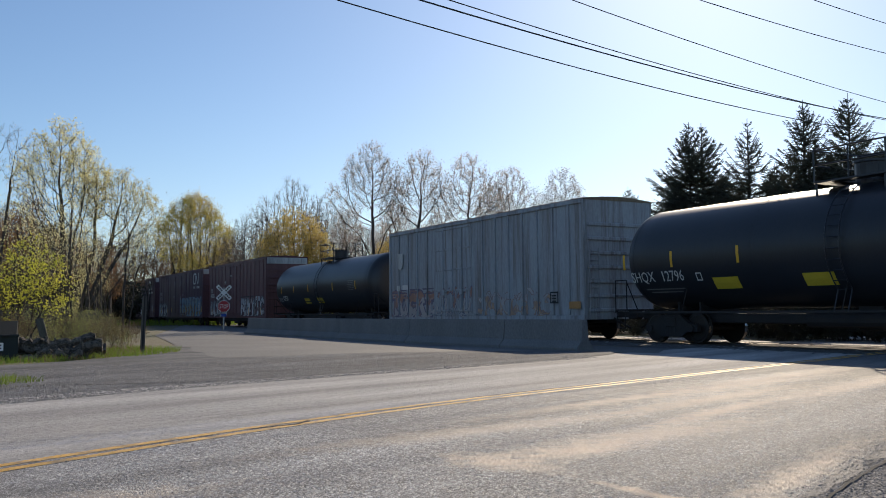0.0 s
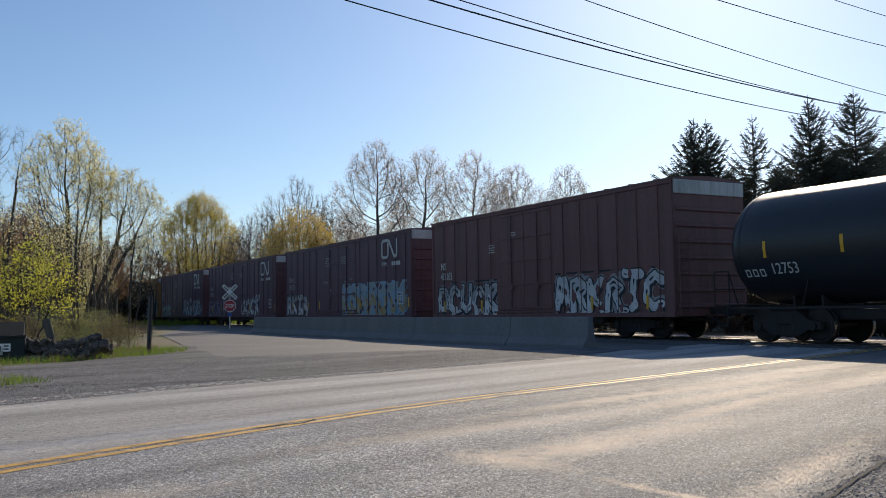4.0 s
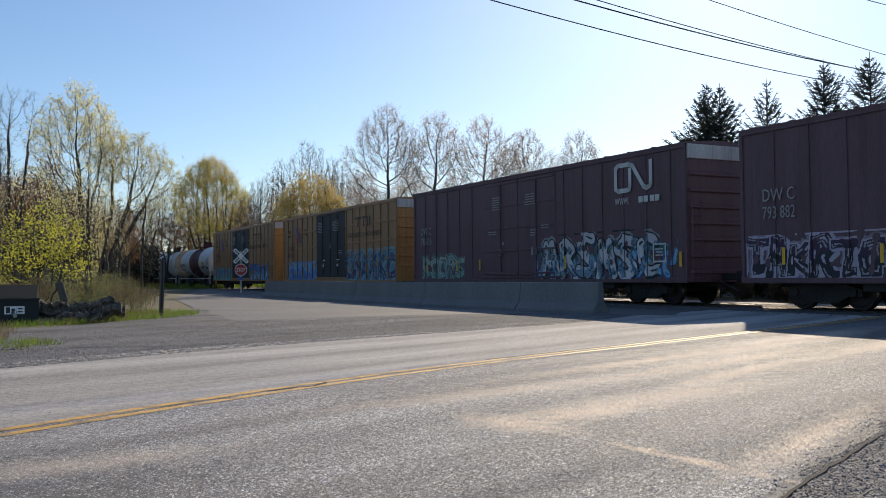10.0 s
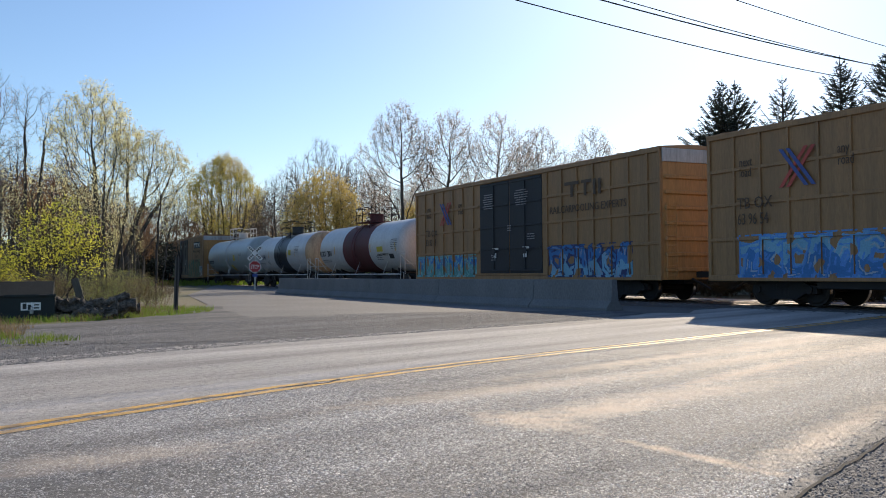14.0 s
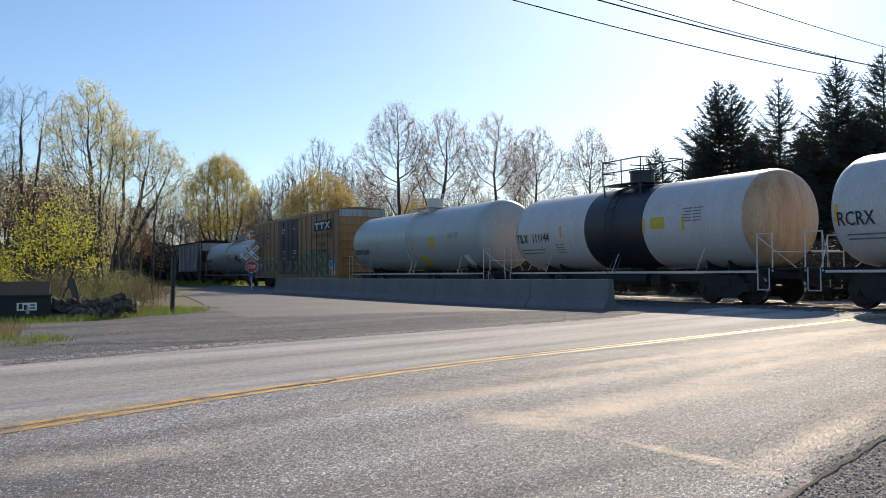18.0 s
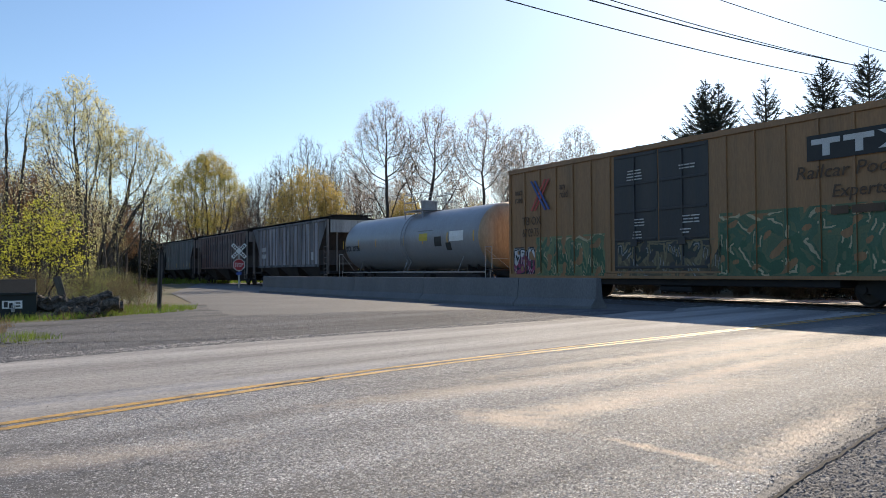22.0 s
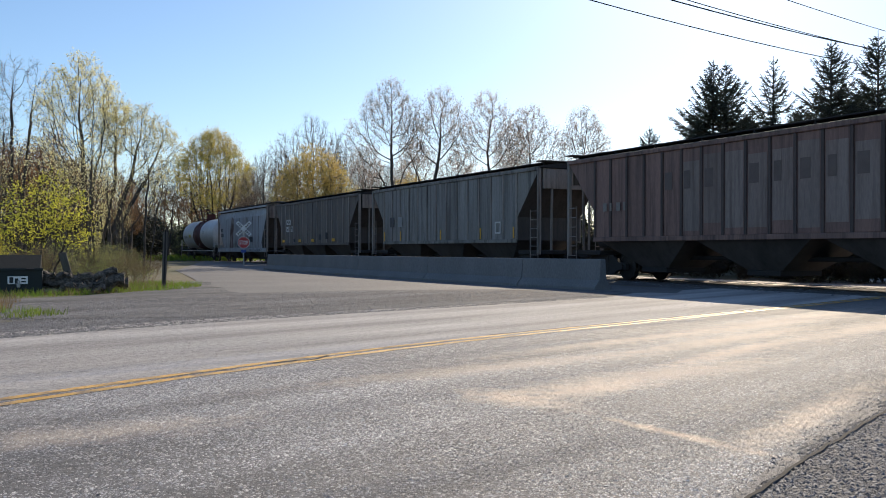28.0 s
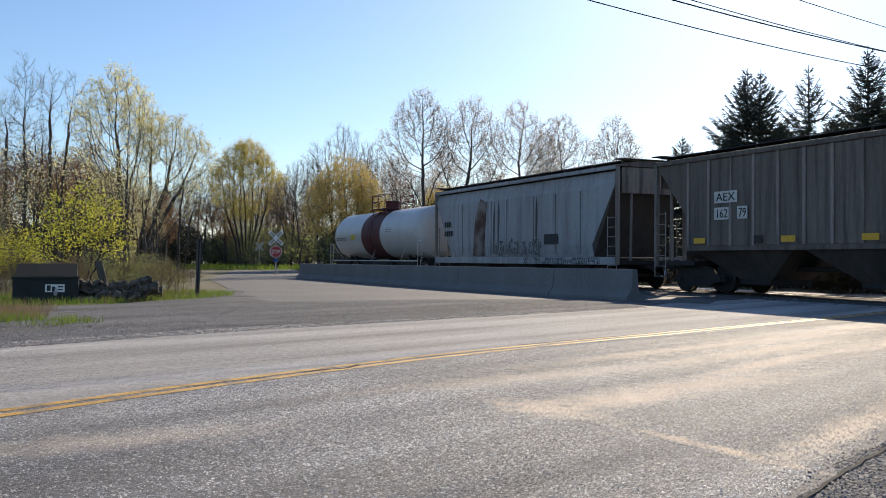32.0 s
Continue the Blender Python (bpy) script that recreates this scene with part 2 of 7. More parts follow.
BOX_GREEN = mat("dark_green_steel", (0.016, 0.024, 0.024), 0.7, amount=0.4)
LOG = mat("dead_log", (0.15, 0.125, 0.1), 0.95, 0, (0.03, 0.025, 0.02), 7.0, 0.85, 30, 0.5, 1.0, 25.0)
BARK = mat("bark", (0.085, 0.075, 0.068), 0.95, 0, (0.045, 0.04, 0.037), 3.0, 0.7, 20, 0.3, 0.6, 15.0, (1, 1, 0.3))
BARK_PALE = mat("pale_bark", (0.17, 0.145, 0.12), 0.95, 0, (0.09, 0.075, 0.06), 3.0, 0.6)
LEAF_YG = mat("young_leaf_yellow_green", (0.72, 0.68, 0.38), 0.6, 0, (0.58, 0.52, 0.22), 0.6, 0.6, translucent=0.65, island=0.35)
LEAF_GOLD = mat("young_leaf_golden", (0.66, 0.53, 0.15), 0.6, 0, (0.46, 0.47, 0.11), 0.5, 0.6, translucent=0.6, island=0.35)
LEAF_ORANGE = mat("young_leaf_orange", (0.5, 0.38, 0.13), 0.6, 0, (0.38, 0.33, 0.1), 0.5, 0.6, translucent=0.6, island=0.35)
LEAF_BUD = mat("pale_bud", (0.6, 0.53, 0.47), 0.7, 0, (0.5, 0.42, 0.36), 0.5, 0.6, translucent=0.65, island=0.3)
LEAF_BRIGHT = mat("bright_spring_leaf", (0.6, 0.58, 0.08), 0.6, 0, (0.28, 0.36, 0.04), 0.9, 0.6, translucent=0.6, island=0.35)
LEAF_BRUSH = mat("brush_leaf", (0.42, 0.48, 0.15), 0.7, 0, (0.34, 0.3, 0.14), 0.5, 0.8, translucent=0.6, island=0.4)
LEAF_RUST = mat("rusty_catkin", (0.27, 0.15, 0.075), 0.7, 0, (0.2, 0.14, 0.07), 0.5, 0.6, translucent=0.45, island=0.4)
NEEDLE = mat("spruce_needle", (0.085, 0.1, 0.085), 0.7, 0, (0.1, 0.105, 0.085), 0.6, 0.6, translucent=0.25, island=0.4)
GRASS = mat("spring_grass", (0.16, 0.26, 0.03), 0.8, 0, (0.22, 0.24, 0.07), 0.8, 0.6, translucent=0.4, island=0.4)
STRAW = mat("dry_grass", (0.3, 0.22, 0.12), 0.9, 0, (0.2, 0.15, 0.08), 0.8, 0.6, translucent=0.3, island=0.4)
WIRE = mat("wire_black", (0.02, 0.02, 0.022), 0.6)

# ---- mesh building ----


class Geo:
    """Collects vertices and faces of one mesh."""

    def __init__(self):
        self.v, self.f = [], []

    def add(self, verts, faces):
        k = len(self.v)
        self.v += [tuple(p) for p in verts]
        self.f += [tuple(k + i for i in f) for f in faces]
        return self

    def box(self, x0, y0, z0, x1, y1, z1, m=None):
        c = [(x, y, z) for z in (z0, z1) for y in (y0, y1) for x in (x0, x1)]
        if m is not None:
            c = [m @ Vector(p) for p in c]
        return self.add(c, [(0, 2, 3, 1), (4, 5, 7, 6), (0, 1, 5, 4), (2, 6, 7, 3), (0, 4, 6, 2), (1, 3, 7, 5)])

    def bbox(self, x0, y0, z0, x1, y1, z1, c=0.02):
        """A box with chamfered edges."""
        X, Y, Z = (x0, x1), (y0, y1), (z0, z1)
        vs, idx = [], {}
        for i in (0, 1):
            for j in (0, 1):
                for k in (0, 1):
                    sx, sy_, sz = (c, -c)[i], (c, -c)[j], (c, -c)[k]
                    for a, p in (("x", (X[i], Y[j] + sy_, Z[k] + sz)), ("y", (X[i] + sx, Y[j], Z[k] + sz)), ("z", (X[i] + sx, Y[j] + sy_, Z[k]))):
                        idx[(i, j, k, a)] = len(vs)
                        vs.append(p)
        fs = []

        def face(keys):
            pts = [Vector(vs[idx[q]]) for q in keys]
            mid = sum(pts, Vector()) / len(pts) - Vector(((x0 + x1) / 2, (y0 + y1) / 2, (z0 + z1) / 2))
            nrm = (pts[1] - pts[0]).cross(pts[2] - pts[1])
            fs.append(tuple(idx[q] for q in (keys if nrm.dot(mid) > 0 else keys[::-1])))

        ring = ((0, 0), (0, 1), (1, 1), (1, 0))
        for s in (0, 1):
            face([(s, a, b, "x") for a, b in ring])
            face([(a, s, b, "y") for a, b in ring])
            face([(a, b, s, "z") for a, b in ring])
        for a in (0, 1):
            for b in (0, 1):
                face([(0, a, b, "y"), (1, a, b, "y"), (1, a, b, "z"), (0, a, b, "z")])
                face([(a, 0, b, "x"), (a, 1, b, "x"), (a, 1, b, "z"), (a, 0, b, "z")])
                face([(a, b, 0, "x"), (a, b, 1, "x"), (a, b, 1, "y"), (a, b, 0, "y")])
                for k in (0, 1):
                    face([(a, b, k, "x"), (a, b, k, "y"), (a, b, k, "z")])
        return self.add(vs, fs)

    def tube(self, p, q, r, r2=None, n=8, caps=True):
        p, q = Vector(p), Vector(q)
        r2 = r if r2 is None else r2
        w = (q - p).normalized()
        u = w.orthogonal().normalized()
        v = w.cross(u)
        vs = []
        for c, rr in ((p, r), (q, r2)):
            for i in range(n):
                a = 2 * math.pi * i / n
                vs.append(c + u * rr * math.cos(a) + v * rr * math.sin(a))
        fs = [(i, (i + 1) % n, n + (i + 1) % n, n + i) for i in range(n)]
        if caps:
            fs += [tuple(range(n - 1, -1, -1)), tuple(range(n, 2 * n))]
        return self.add(vs, fs)

    def path(self, pts, r, n=6):
        for a, b in zip(pts, pts[1:]):
            self.tube(a, b, r, n=n)
        return self

    def prism(self, outline, y0, y1):
        """An outline of (x, z) points, counter-clockwise seen from -y, pushed from y0 to y1."""
        n = len(outline)
        vs = [(x, y0, z) for x, z in outline] + [(x, y1, z) for x, z in outline]
        fs = [tuple(range(n)), tuple(range(2 * n - 1, n - 1, -1))]
        fs += [(i, n + i, n + (i + 1) % n, (i + 1) % n) for i in range(n)]
        return self.add(vs, fs)

    def loft(self, rings, closed=True, caps=True):
        n = len(rings[0])
        vs = [p for r in rings for p in r]
        fs = []
        for k in range(len(rings) - 1):
            for i in range(n if closed else n - 1):
                j = (i + 1) % n
                fs.append((k * n + i, k * n + j, (k + 1) * n + j, (k + 1) * n + i))
        if caps:
            fs += [tuple(range(n - 1, -1, -1)), tuple(range((len(rings) - 1) * n, len(rings) * n))]
        return self.add(vs, fs)

    def mesh(self, name, material, smooth=False):
        me = bpy.data.meshes.new(name)
        me.from_pydata(self.v, [], self.f)
        me.materials.append(material)
        if smooth:
            me.polygons.foreach_set("use_smooth", [True] * len(me.polygons))
        me.update()
        return me


def part(name, geo, material, parent=None, label="", smooth=False, at=None):
    """Links a mesh as one object, under a thing or a part where one is given."""
    me = geo if isinstance(geo, bpy.types.Mesh) else geo.mesh(name, material, smooth)
    ob = new(name, me)
    if parent:
        ob.parent = parent
    if at is not None:
        ob.matrix_basis = at
    if label:
        ob["label"] = label
    return ob


def thing(name, label, category, group="", kind="", at=None, geo=None, material=None, smooth=False):
    ob = new(name, geo.mesh(name, material, smooth) if geo else None)
    if at is not None:
        ob.matrix_basis = at
    return tagged(ob, label, category, group, kind)


GLYPHS = {}


def lettering(text, size, x, z, y, material, parent, name="lettering", width=None, italic=0.0):
    """Words set on a side that faces -y, starting at x, with their foot at z."""
    key = (text, material.name, italic)
    if key not in GLYPHS:
        cu = bpy.data.curves.new("lettering", "FONT")
        cu.body, cu.size, cu.shear = text, 1.0, italic
        cu.extrude, cu.resolution_u = 0.004, 2
        tmp = bpy.data.objects.new("lettering", cu)
        scene.collection.objects.link(tmp)
        me = bpy.data.meshes.new_from_object(tmp.evaluated_get(bpy.context.evaluated_depsgraph_get()))
        bpy.data.objects.remove(tmp)
        me.materials.clear()
        me.materials.append(material)
        GLYPHS[key] = me
    me = GLYPHS[key]
    xs = [v.co.x for v in me.vertices]
    sx = size if width is None else width / max(xs)
    ob = part(name, me, material, parent)
    ob.matrix_basis = Matrix.LocRotScale((x, y, z), Euler((radians(90), 0, 0)), (sx, size / 0.7, 1))
    return ob

# ---- ground, roads and track ----
TRACK_YAW = radians(28.82)
ALONG = Vector((-math.sin(TRACK_YAW), math.cos(TRACK_YAW)))   # away from the camera
ACROSS = Vector((math.cos(TRACK_YAW), math.sin(TRACK_YAW)))
TRACK = 20.6                                                   # track's centre line


def at_track(s, n, z=0.0):
    p = ACROSS * n + ALONG * s
    return Vector((p.x, p.y, z))


def sheet(name, outline, z, material, label, category, kind="structure"):
    g = Geo()
    g.add([(x, y, z) for x, y in outline], [tuple(range(len(outline)))])
    return thing(name, label, category, kind=kind, geo=g, material=material)


ground = Geo()
N = 60
R_OUT = [0, 6, 12, 20, 30, 45, 70, 110, 180, 320, 700, 2500]
ground.v = [(0, 0, -0.012)]
for r in R_OUT[1:]:
    for i in range(N):
        a = 2 * math.pi * i / N
        ground.v.append((r * math.cos(a), r * math.sin(a), -0.012))
ground.f = [(0, 1 + i, 1 + (i + 1) % N) for i in range(N)]
for k in range(len(R_OUT) - 2):
    for i in range(N):
        j = (i + 1) % N
        ground.f.append((1 + k * N + i, 1 + (k + 1) * N + i, 1 + (k + 1) * N + j, 1 + k * N + j))
thing("ground", "rough dirt ground with dry and green grass", "ground", kind="structure", geo=ground, material=DIRT)

# the main road's centre line
CENTRE = [(-30, -29), (-18, -14.2), (-9, -2.6), (-5.4, 2.55), (-3.25, 5.75), (-2.8, 6.45), (-2.25, 7.3), (-1.44, 8.42), (-0.43, 9.72),
          (0.91, 11.2), (2.65, 12.95), (5.11, 15.55), (7.83, 18.4), (12, 22.8), (24, 35.5), (60, 75)]


def smooth_line(pts, times=3):
    pts = [Vector(p) for p in pts]
    for _ in range(times):
        out = [pts[0]]
        for a, b in zip(pts, pts[1:]):
            out += [a * 0.75 + b * 0.25, a * 0.25 + b * 0.75]
        pts = out + [pts[-1]]
    return pts


def strip(line, a, b, z, wobble=0.0, freq=0.5):
    """A band along a line, from a to b metres to its left."""
    g = Geo()
    for i, p in enumerate(line):
        q, o = line[min(i + 1, len(line) - 1)], line[max(i - 1, 0)]
        t = (q - o).normalized()
        left = Vector((-t.y, t.x))
        for w in (b, a):
            d = w + (0 if w == 0 else wobble) * (noise.noise(Vector((p.x * freq, p.y * freq, w))) + 0.6 * noise.noise(Vector((p.x * 3.1 * freq, p.y * 3.1 * freq, w + 7))))
            g.v.append((p.x + left.x * d, p.y + left.y * d, z))
    g.f = [(2 * i, 2 * i + 1, 2 * i + 3, 2 * i + 2) for i in range(len(line) - 1)]
    return g


def dense(line, step):
    out = []
    for a, b in zip(line, line[1:]):
        k = max(1, int((b - a).length / step))
        out += [a + (b - a) * (i / k) for i in range(k)]
    return out + [line[-1]]


LINE = dense(smooth_line(CENTRE), 0.35)
thing("road", "coarse grey asphalt lane with dusty patches and painted sun glare", "road", kind="structure", geo=strip(LINE, -4.85, 0.0, 0.0, 0.1, 1.2), material=ASPHALT)
thing("road", "smooth pale worn asphalt lane", "road", kind="structure", geo=strip(LINE, 0.0, 4.9, 0.0, 0.1, 1.2), material=ASPHALT_FAR)
near_line = [p for p in LINE if -14 < p.y < 26]
for side in (-0.115, 0.075):
    thing("yellow_line", "faded yellow centre line painted on the asphalt", "road marking", "double yellow line", "structure",
          geo=strip(near_line, side - 0.055, side + 0.052, 0.004, 0.018, 4.0), material=YELLOW_LINE)
thing("gravel_shoulder", "grey gravel shoulder along the asphalt road", "gravel", kind="structure",
      geo=strip([p for p in LINE if -8 < p.y < 24], 4.3, 6.4, -0.004, 0.35, 0.7), material=GRAVEL)
thing("dirt_shoulder", "dirt and gravel shoulder at the road's edge", "gravel", kind="structure",
      geo=strip([p for p in LINE if -8 < p.y < 30], -8.5, -4.7, -0.004, 0.25, 0.9), material=GRAVEL)


def rounded(pts, times=2):
    """An outline with its corners cut smooth."""
    pts = [Vector(p) for p in pts]
    for _ in range(times):
        pts = [q for a, b in zip(pts, pts[1:] + pts[:1]) for q in (a * 0.75 + b * 0.25, a * 0.25 + b * 0.75)]
    return [(p.x, p.y) for p in pts]


sheet("side_road", [(1.2, 21.2), (3.9, 22.4), (5.2, 21.6), (6.0, 24.0), (-8.8, 50), (-11.5, 62), (-8.0, 72), (16, 118), (10, 122), (-15.5, 76), (-22, 98), (-34, 140), (-44, 138), (-26, 90),
                    (-18.8, 62), (-14.4, 44.5), (-9.0, 30), (-7.6, 24.6), (-7.0, 22.6), (-5.8, 20.0), (-2.5, 20.0)], 0.004, ASPHALT_SIDE, "pale worn asphalt side road towards the crossing", "road")
sheet("gravel_apron", rounded([(-9.6, 12.2), (-6.4, 13.2), (-4.2, 13.4), (-2.5, 14.4), (-0.7, 16.2), (1.5, 18.2), (3.4, 20.2), (4.4, 21.9), (3.6, 23.2), (1.1, 23.5), (-1.9, 23.0), (-4.4, 21.7), (-5.2, 20.9), (-5.9, 22.2),
                      (-6.4, 24.0), (-7.0, 24.7), (-8.3, 29.4), (-9.0, 29.2), (-8.0, 24.6), (-7.9, 22.2), (-8.7, 18.4), (-12.5, 15.4)]), 0.006, GRAVEL, "dark loose gravel between the two roads", "gravel")

# track bed, ties, rails and the crossing's panels
bed = Geo()
S0, S1 = -90, 420
for s in (S0, S1):
    for n, z in ((TRACK - 3.4, -0.008), (TRACK - 1.9, 0.0), (TRACK + 1.9, 0.0), (TRACK + 3.4, -0.008)):
        bed.v.append(tuple(at_track(s, n, z + 0.003)))
bed.f = [(0, 1, 5, 4), (1, 2, 6, 5), (2, 3, 7, 6)]
thing("track_bed", "grey stone ballast under the railway track", "ballast", kind="structure", geo=bed, material=BALLAST)
# added strip, its colour bleached to stand for sun glare on the far ground
lane = Geo()
for s in np.linspace(-30, 70, 101):
    for k, n in enumerate((TRACK + 1.75, TRACK + 2.75)):
        lane.v.append(tuple(at_track(s, n + 0.3 * noise.noise(Vector((s * 0.4, k * 5.0, 0))), 0.008)))
lane.f = [(2 * i, 2 * i + 1, 2 * i + 3, 2 * i + 2) for i in range(100) if not 28 < i < 39]
thing("gravel_lane", "gravel strip beyond the railway track, coloured pale for sun glare", "gravel", kind="structure", geo=lane, material=GLARE_GRAVEL)
rot_t = Matrix.Rotation(math.atan2(-ALONG.x, ALONG.y), 4, "Z")
ROAD_S = 4.0                                                    # where the main road crosses
track = thing("railway_track", "steel rails on dark wooden ties", "railway track", kind="structure")
rail = Geo()
for s0 in range(S0, S1, 30):
    rail.bbox(-0.035, s0 + 0.01, -0.06, 0.035, s0 + 30 - 0.01, 0.02, 0.008)
    rail.box(-0.065, s0, -0.1, 0.065, s0 + 30, -0.06)
for n in (TRACK - 0.755, TRACK + 0.755):
    o = at_track(0, n)
    part("rail", rail, STEEL, track, at=Matrix.Translation((o.x, o.y, 0)) @ rot_t)
tie = Geo().bbox(-1.3, -0.11, -0.16, 1.3, 0.11, 0.012, 0.012).mesh("tie", TIE)
for k in range(150):
    s = -12 + k * 0.53
    if -4 < s < 12 or 66 < s < 76:
        continue
    o = at_track(s, TRACK)
    part("tie", tie, TIE, track, at=Matrix.Translation((o.x, o.y, random.uniform(-0.004, 0.003))) @ rot_t @ Matrix.Rotation(random.uniform(-0.02, 0.02), 4, "Z"))
panel = Geo().bbox(-0.6, -1.2, -0.1, 0.6, 1.2, 0.018, 0.012).mesh("crossing_panel", ASPHALT_SIDE)
flank = Geo().bbox(-0.45, -1.2, -0.1, 0.45, 1.2, 0.018, 0.012).mesh("crossing_panel", ASPHALT_SIDE)
for s_mid, count in ((ROAD_S, 6), (71, 4)):
    for k in range(count):
        for n, me in ((TRACK, panel), (TRACK - 1.3, flank), (TRACK + 1.3, flank)):
            o = at_track(s_mid + (k - (count - 1) / 2) * 2.44, n)
            part("crossing_panel", me, ASPHALT_SIDE, track, at=Matrix.Translation((o.x, o.y, 0)) @ rot_t)

# concrete barrier in segments
BAR = [Vector((-10.1, 46.6)), Vector((-7.0, 40.9)), Vector((-4.0, 35.4)), Vector((-1.05, 30.3)), Vector((1.85, 25.75)), Vector((3.72, 23.35))]
profile = [(-0.3, 0.0), (0.3, 0.0), (0.3, 0.075), (0.135, 0.26), (0.085, 0.79), (0.065, 0.81), (-0.065, 0.81), (-0.085, 0.79), (-0.135, 0.26), (-0.3, 0.075)]
for a, b in zip(BAR, BAR[1:]):
    g = Geo()
    d = (b - a)
    ln = d.length
    g.loft([[(x, y, z) for x, z in profile] for y in (0.01, ln * 0.33, ln * 0.66, ln - 0.01)])
    g.f = [f[::-1] for f in g.f]
    thing("concrete_barrier", "grey precast concrete jersey barrier segment on the roadside", "barrier", "barrier row", geo=g, material=CONCRETE,
          at=Matrix.Translation((a.x, a.y, 0)) @ Matrix.Rotation(math.atan2(-d.x, d.y), 4, "Z"))

# cracks in the road


def crack(pts, w):
    pts = dense([Vector(p) for p in pts], 0.08)
    pts = [p + Vector((noise.noise(Vector((p.x * 6, p.y * 6, 1))), noise.noise(Vector((p.x * 6, p.y * 6, 5))))) * 0.02 for p in pts]
    g = strip(pts, -w, w, 0.006, w * 0.9, 5.0)
    thing("road_crack", "thin dark crack in the asphalt", "crack", "road cracks", "structure", geo=g, material=CRACK)


crack([(-1.72, 8.02), (-1.38, 8.35), (-1.3, 8.62)], 0.02)
crack([(-2.6, 6.75), (-1.6, 8.2)], 0.006)
crack([(0.3, 10.75), (5.5, 16.1), (9.0, 19.8)], 0.016)
crack([(0.95, 3.35), (1.46, 4.1), (1.91, 4.7), (2.57, 5.57), (3.4, 6.6)], 0.01)
crack([(-8.3, 17.4), (-7.3, 18.3), (-6.8, 19.3)], 0.03)
crack([(-5.5, 20.4), (-5.0, 20.2), (-4.8, 19.8)], 0.03)

# ---- the train ----
TRAVEL = (9.9405, 0.005429, -0.0001806)
FACING = Matrix.Rotation(math.atan2(-ALONG.y, -ALONG.x), 4, "Z")
CARS = []


def travelled(t):
    return TRAVEL[0] * t + TRAVEL[1] * t * t + TRAVEL[2] * t ** 3


TAGS, SPRAYS = {}, {}
STROKES = [[(0.9, 0.85), (0.55, 1.0), (0.12, 0.8), (0.08, 0.3), (0.45, 0.0), (0.95, 0.12)], [(0.1, 0.0), (0.15, 0.9), (0.5, 1.0), (0.9, 0.75), (0.5, 0.5), (0.95, 0.0)],
           [(0.05, 0.1), (0.5, 0.0), (0.9, 0.25), (0.5, 0.52), (0.1, 0.75), (0.5, 1.0), (0.95, 0.9)], [(0.2, 0.05), (0.05, 0.5), (0.25, 0.95), (0.75, 0.95), (0.95, 0.5), (0.75, 0.05), (0.2, 0.05)],
           [(0.05, 0.0), (0.3, 1.0), (0.5, 0.35), (0.72, 1.0), (0.95, 0.0)], [(0.1, 1.0), (0.15, 0.2), (0.5, 0.0), (0.85, 0.2), (0.9, 1.0)],
           [(0.0, 0.95), (1.0, 1.0), (0.55, 0.9), (0.45, 0.0), (0.75, 0.1)], [(0.1, 0.0), (0.1, 1.0), (0.2, 0.5), (0.9, 1.0), (0.25, 0.5), (1.0, 0.0)]]


def graffiti(m, tags):
    """Notes the sprayed pieces that a painted side carries."""
    TAGS[m.name] = tags
    return m


def noise_field(X, Z, seed):
    """Soft blotches from 0 to 1, for paint that has flaked."""
    f = np.zeros(X.shape)
    r = np.random.default_rng(seed + 50)
    for k in range(7):
        a, q = r.uniform(0, 6.28), r.uniform(3, 16)
        f += np.sin(q * (X * math.cos(a) + Z * math.sin(a)) + r.uniform(0, 6.28))
    return 0.5 + f / 8


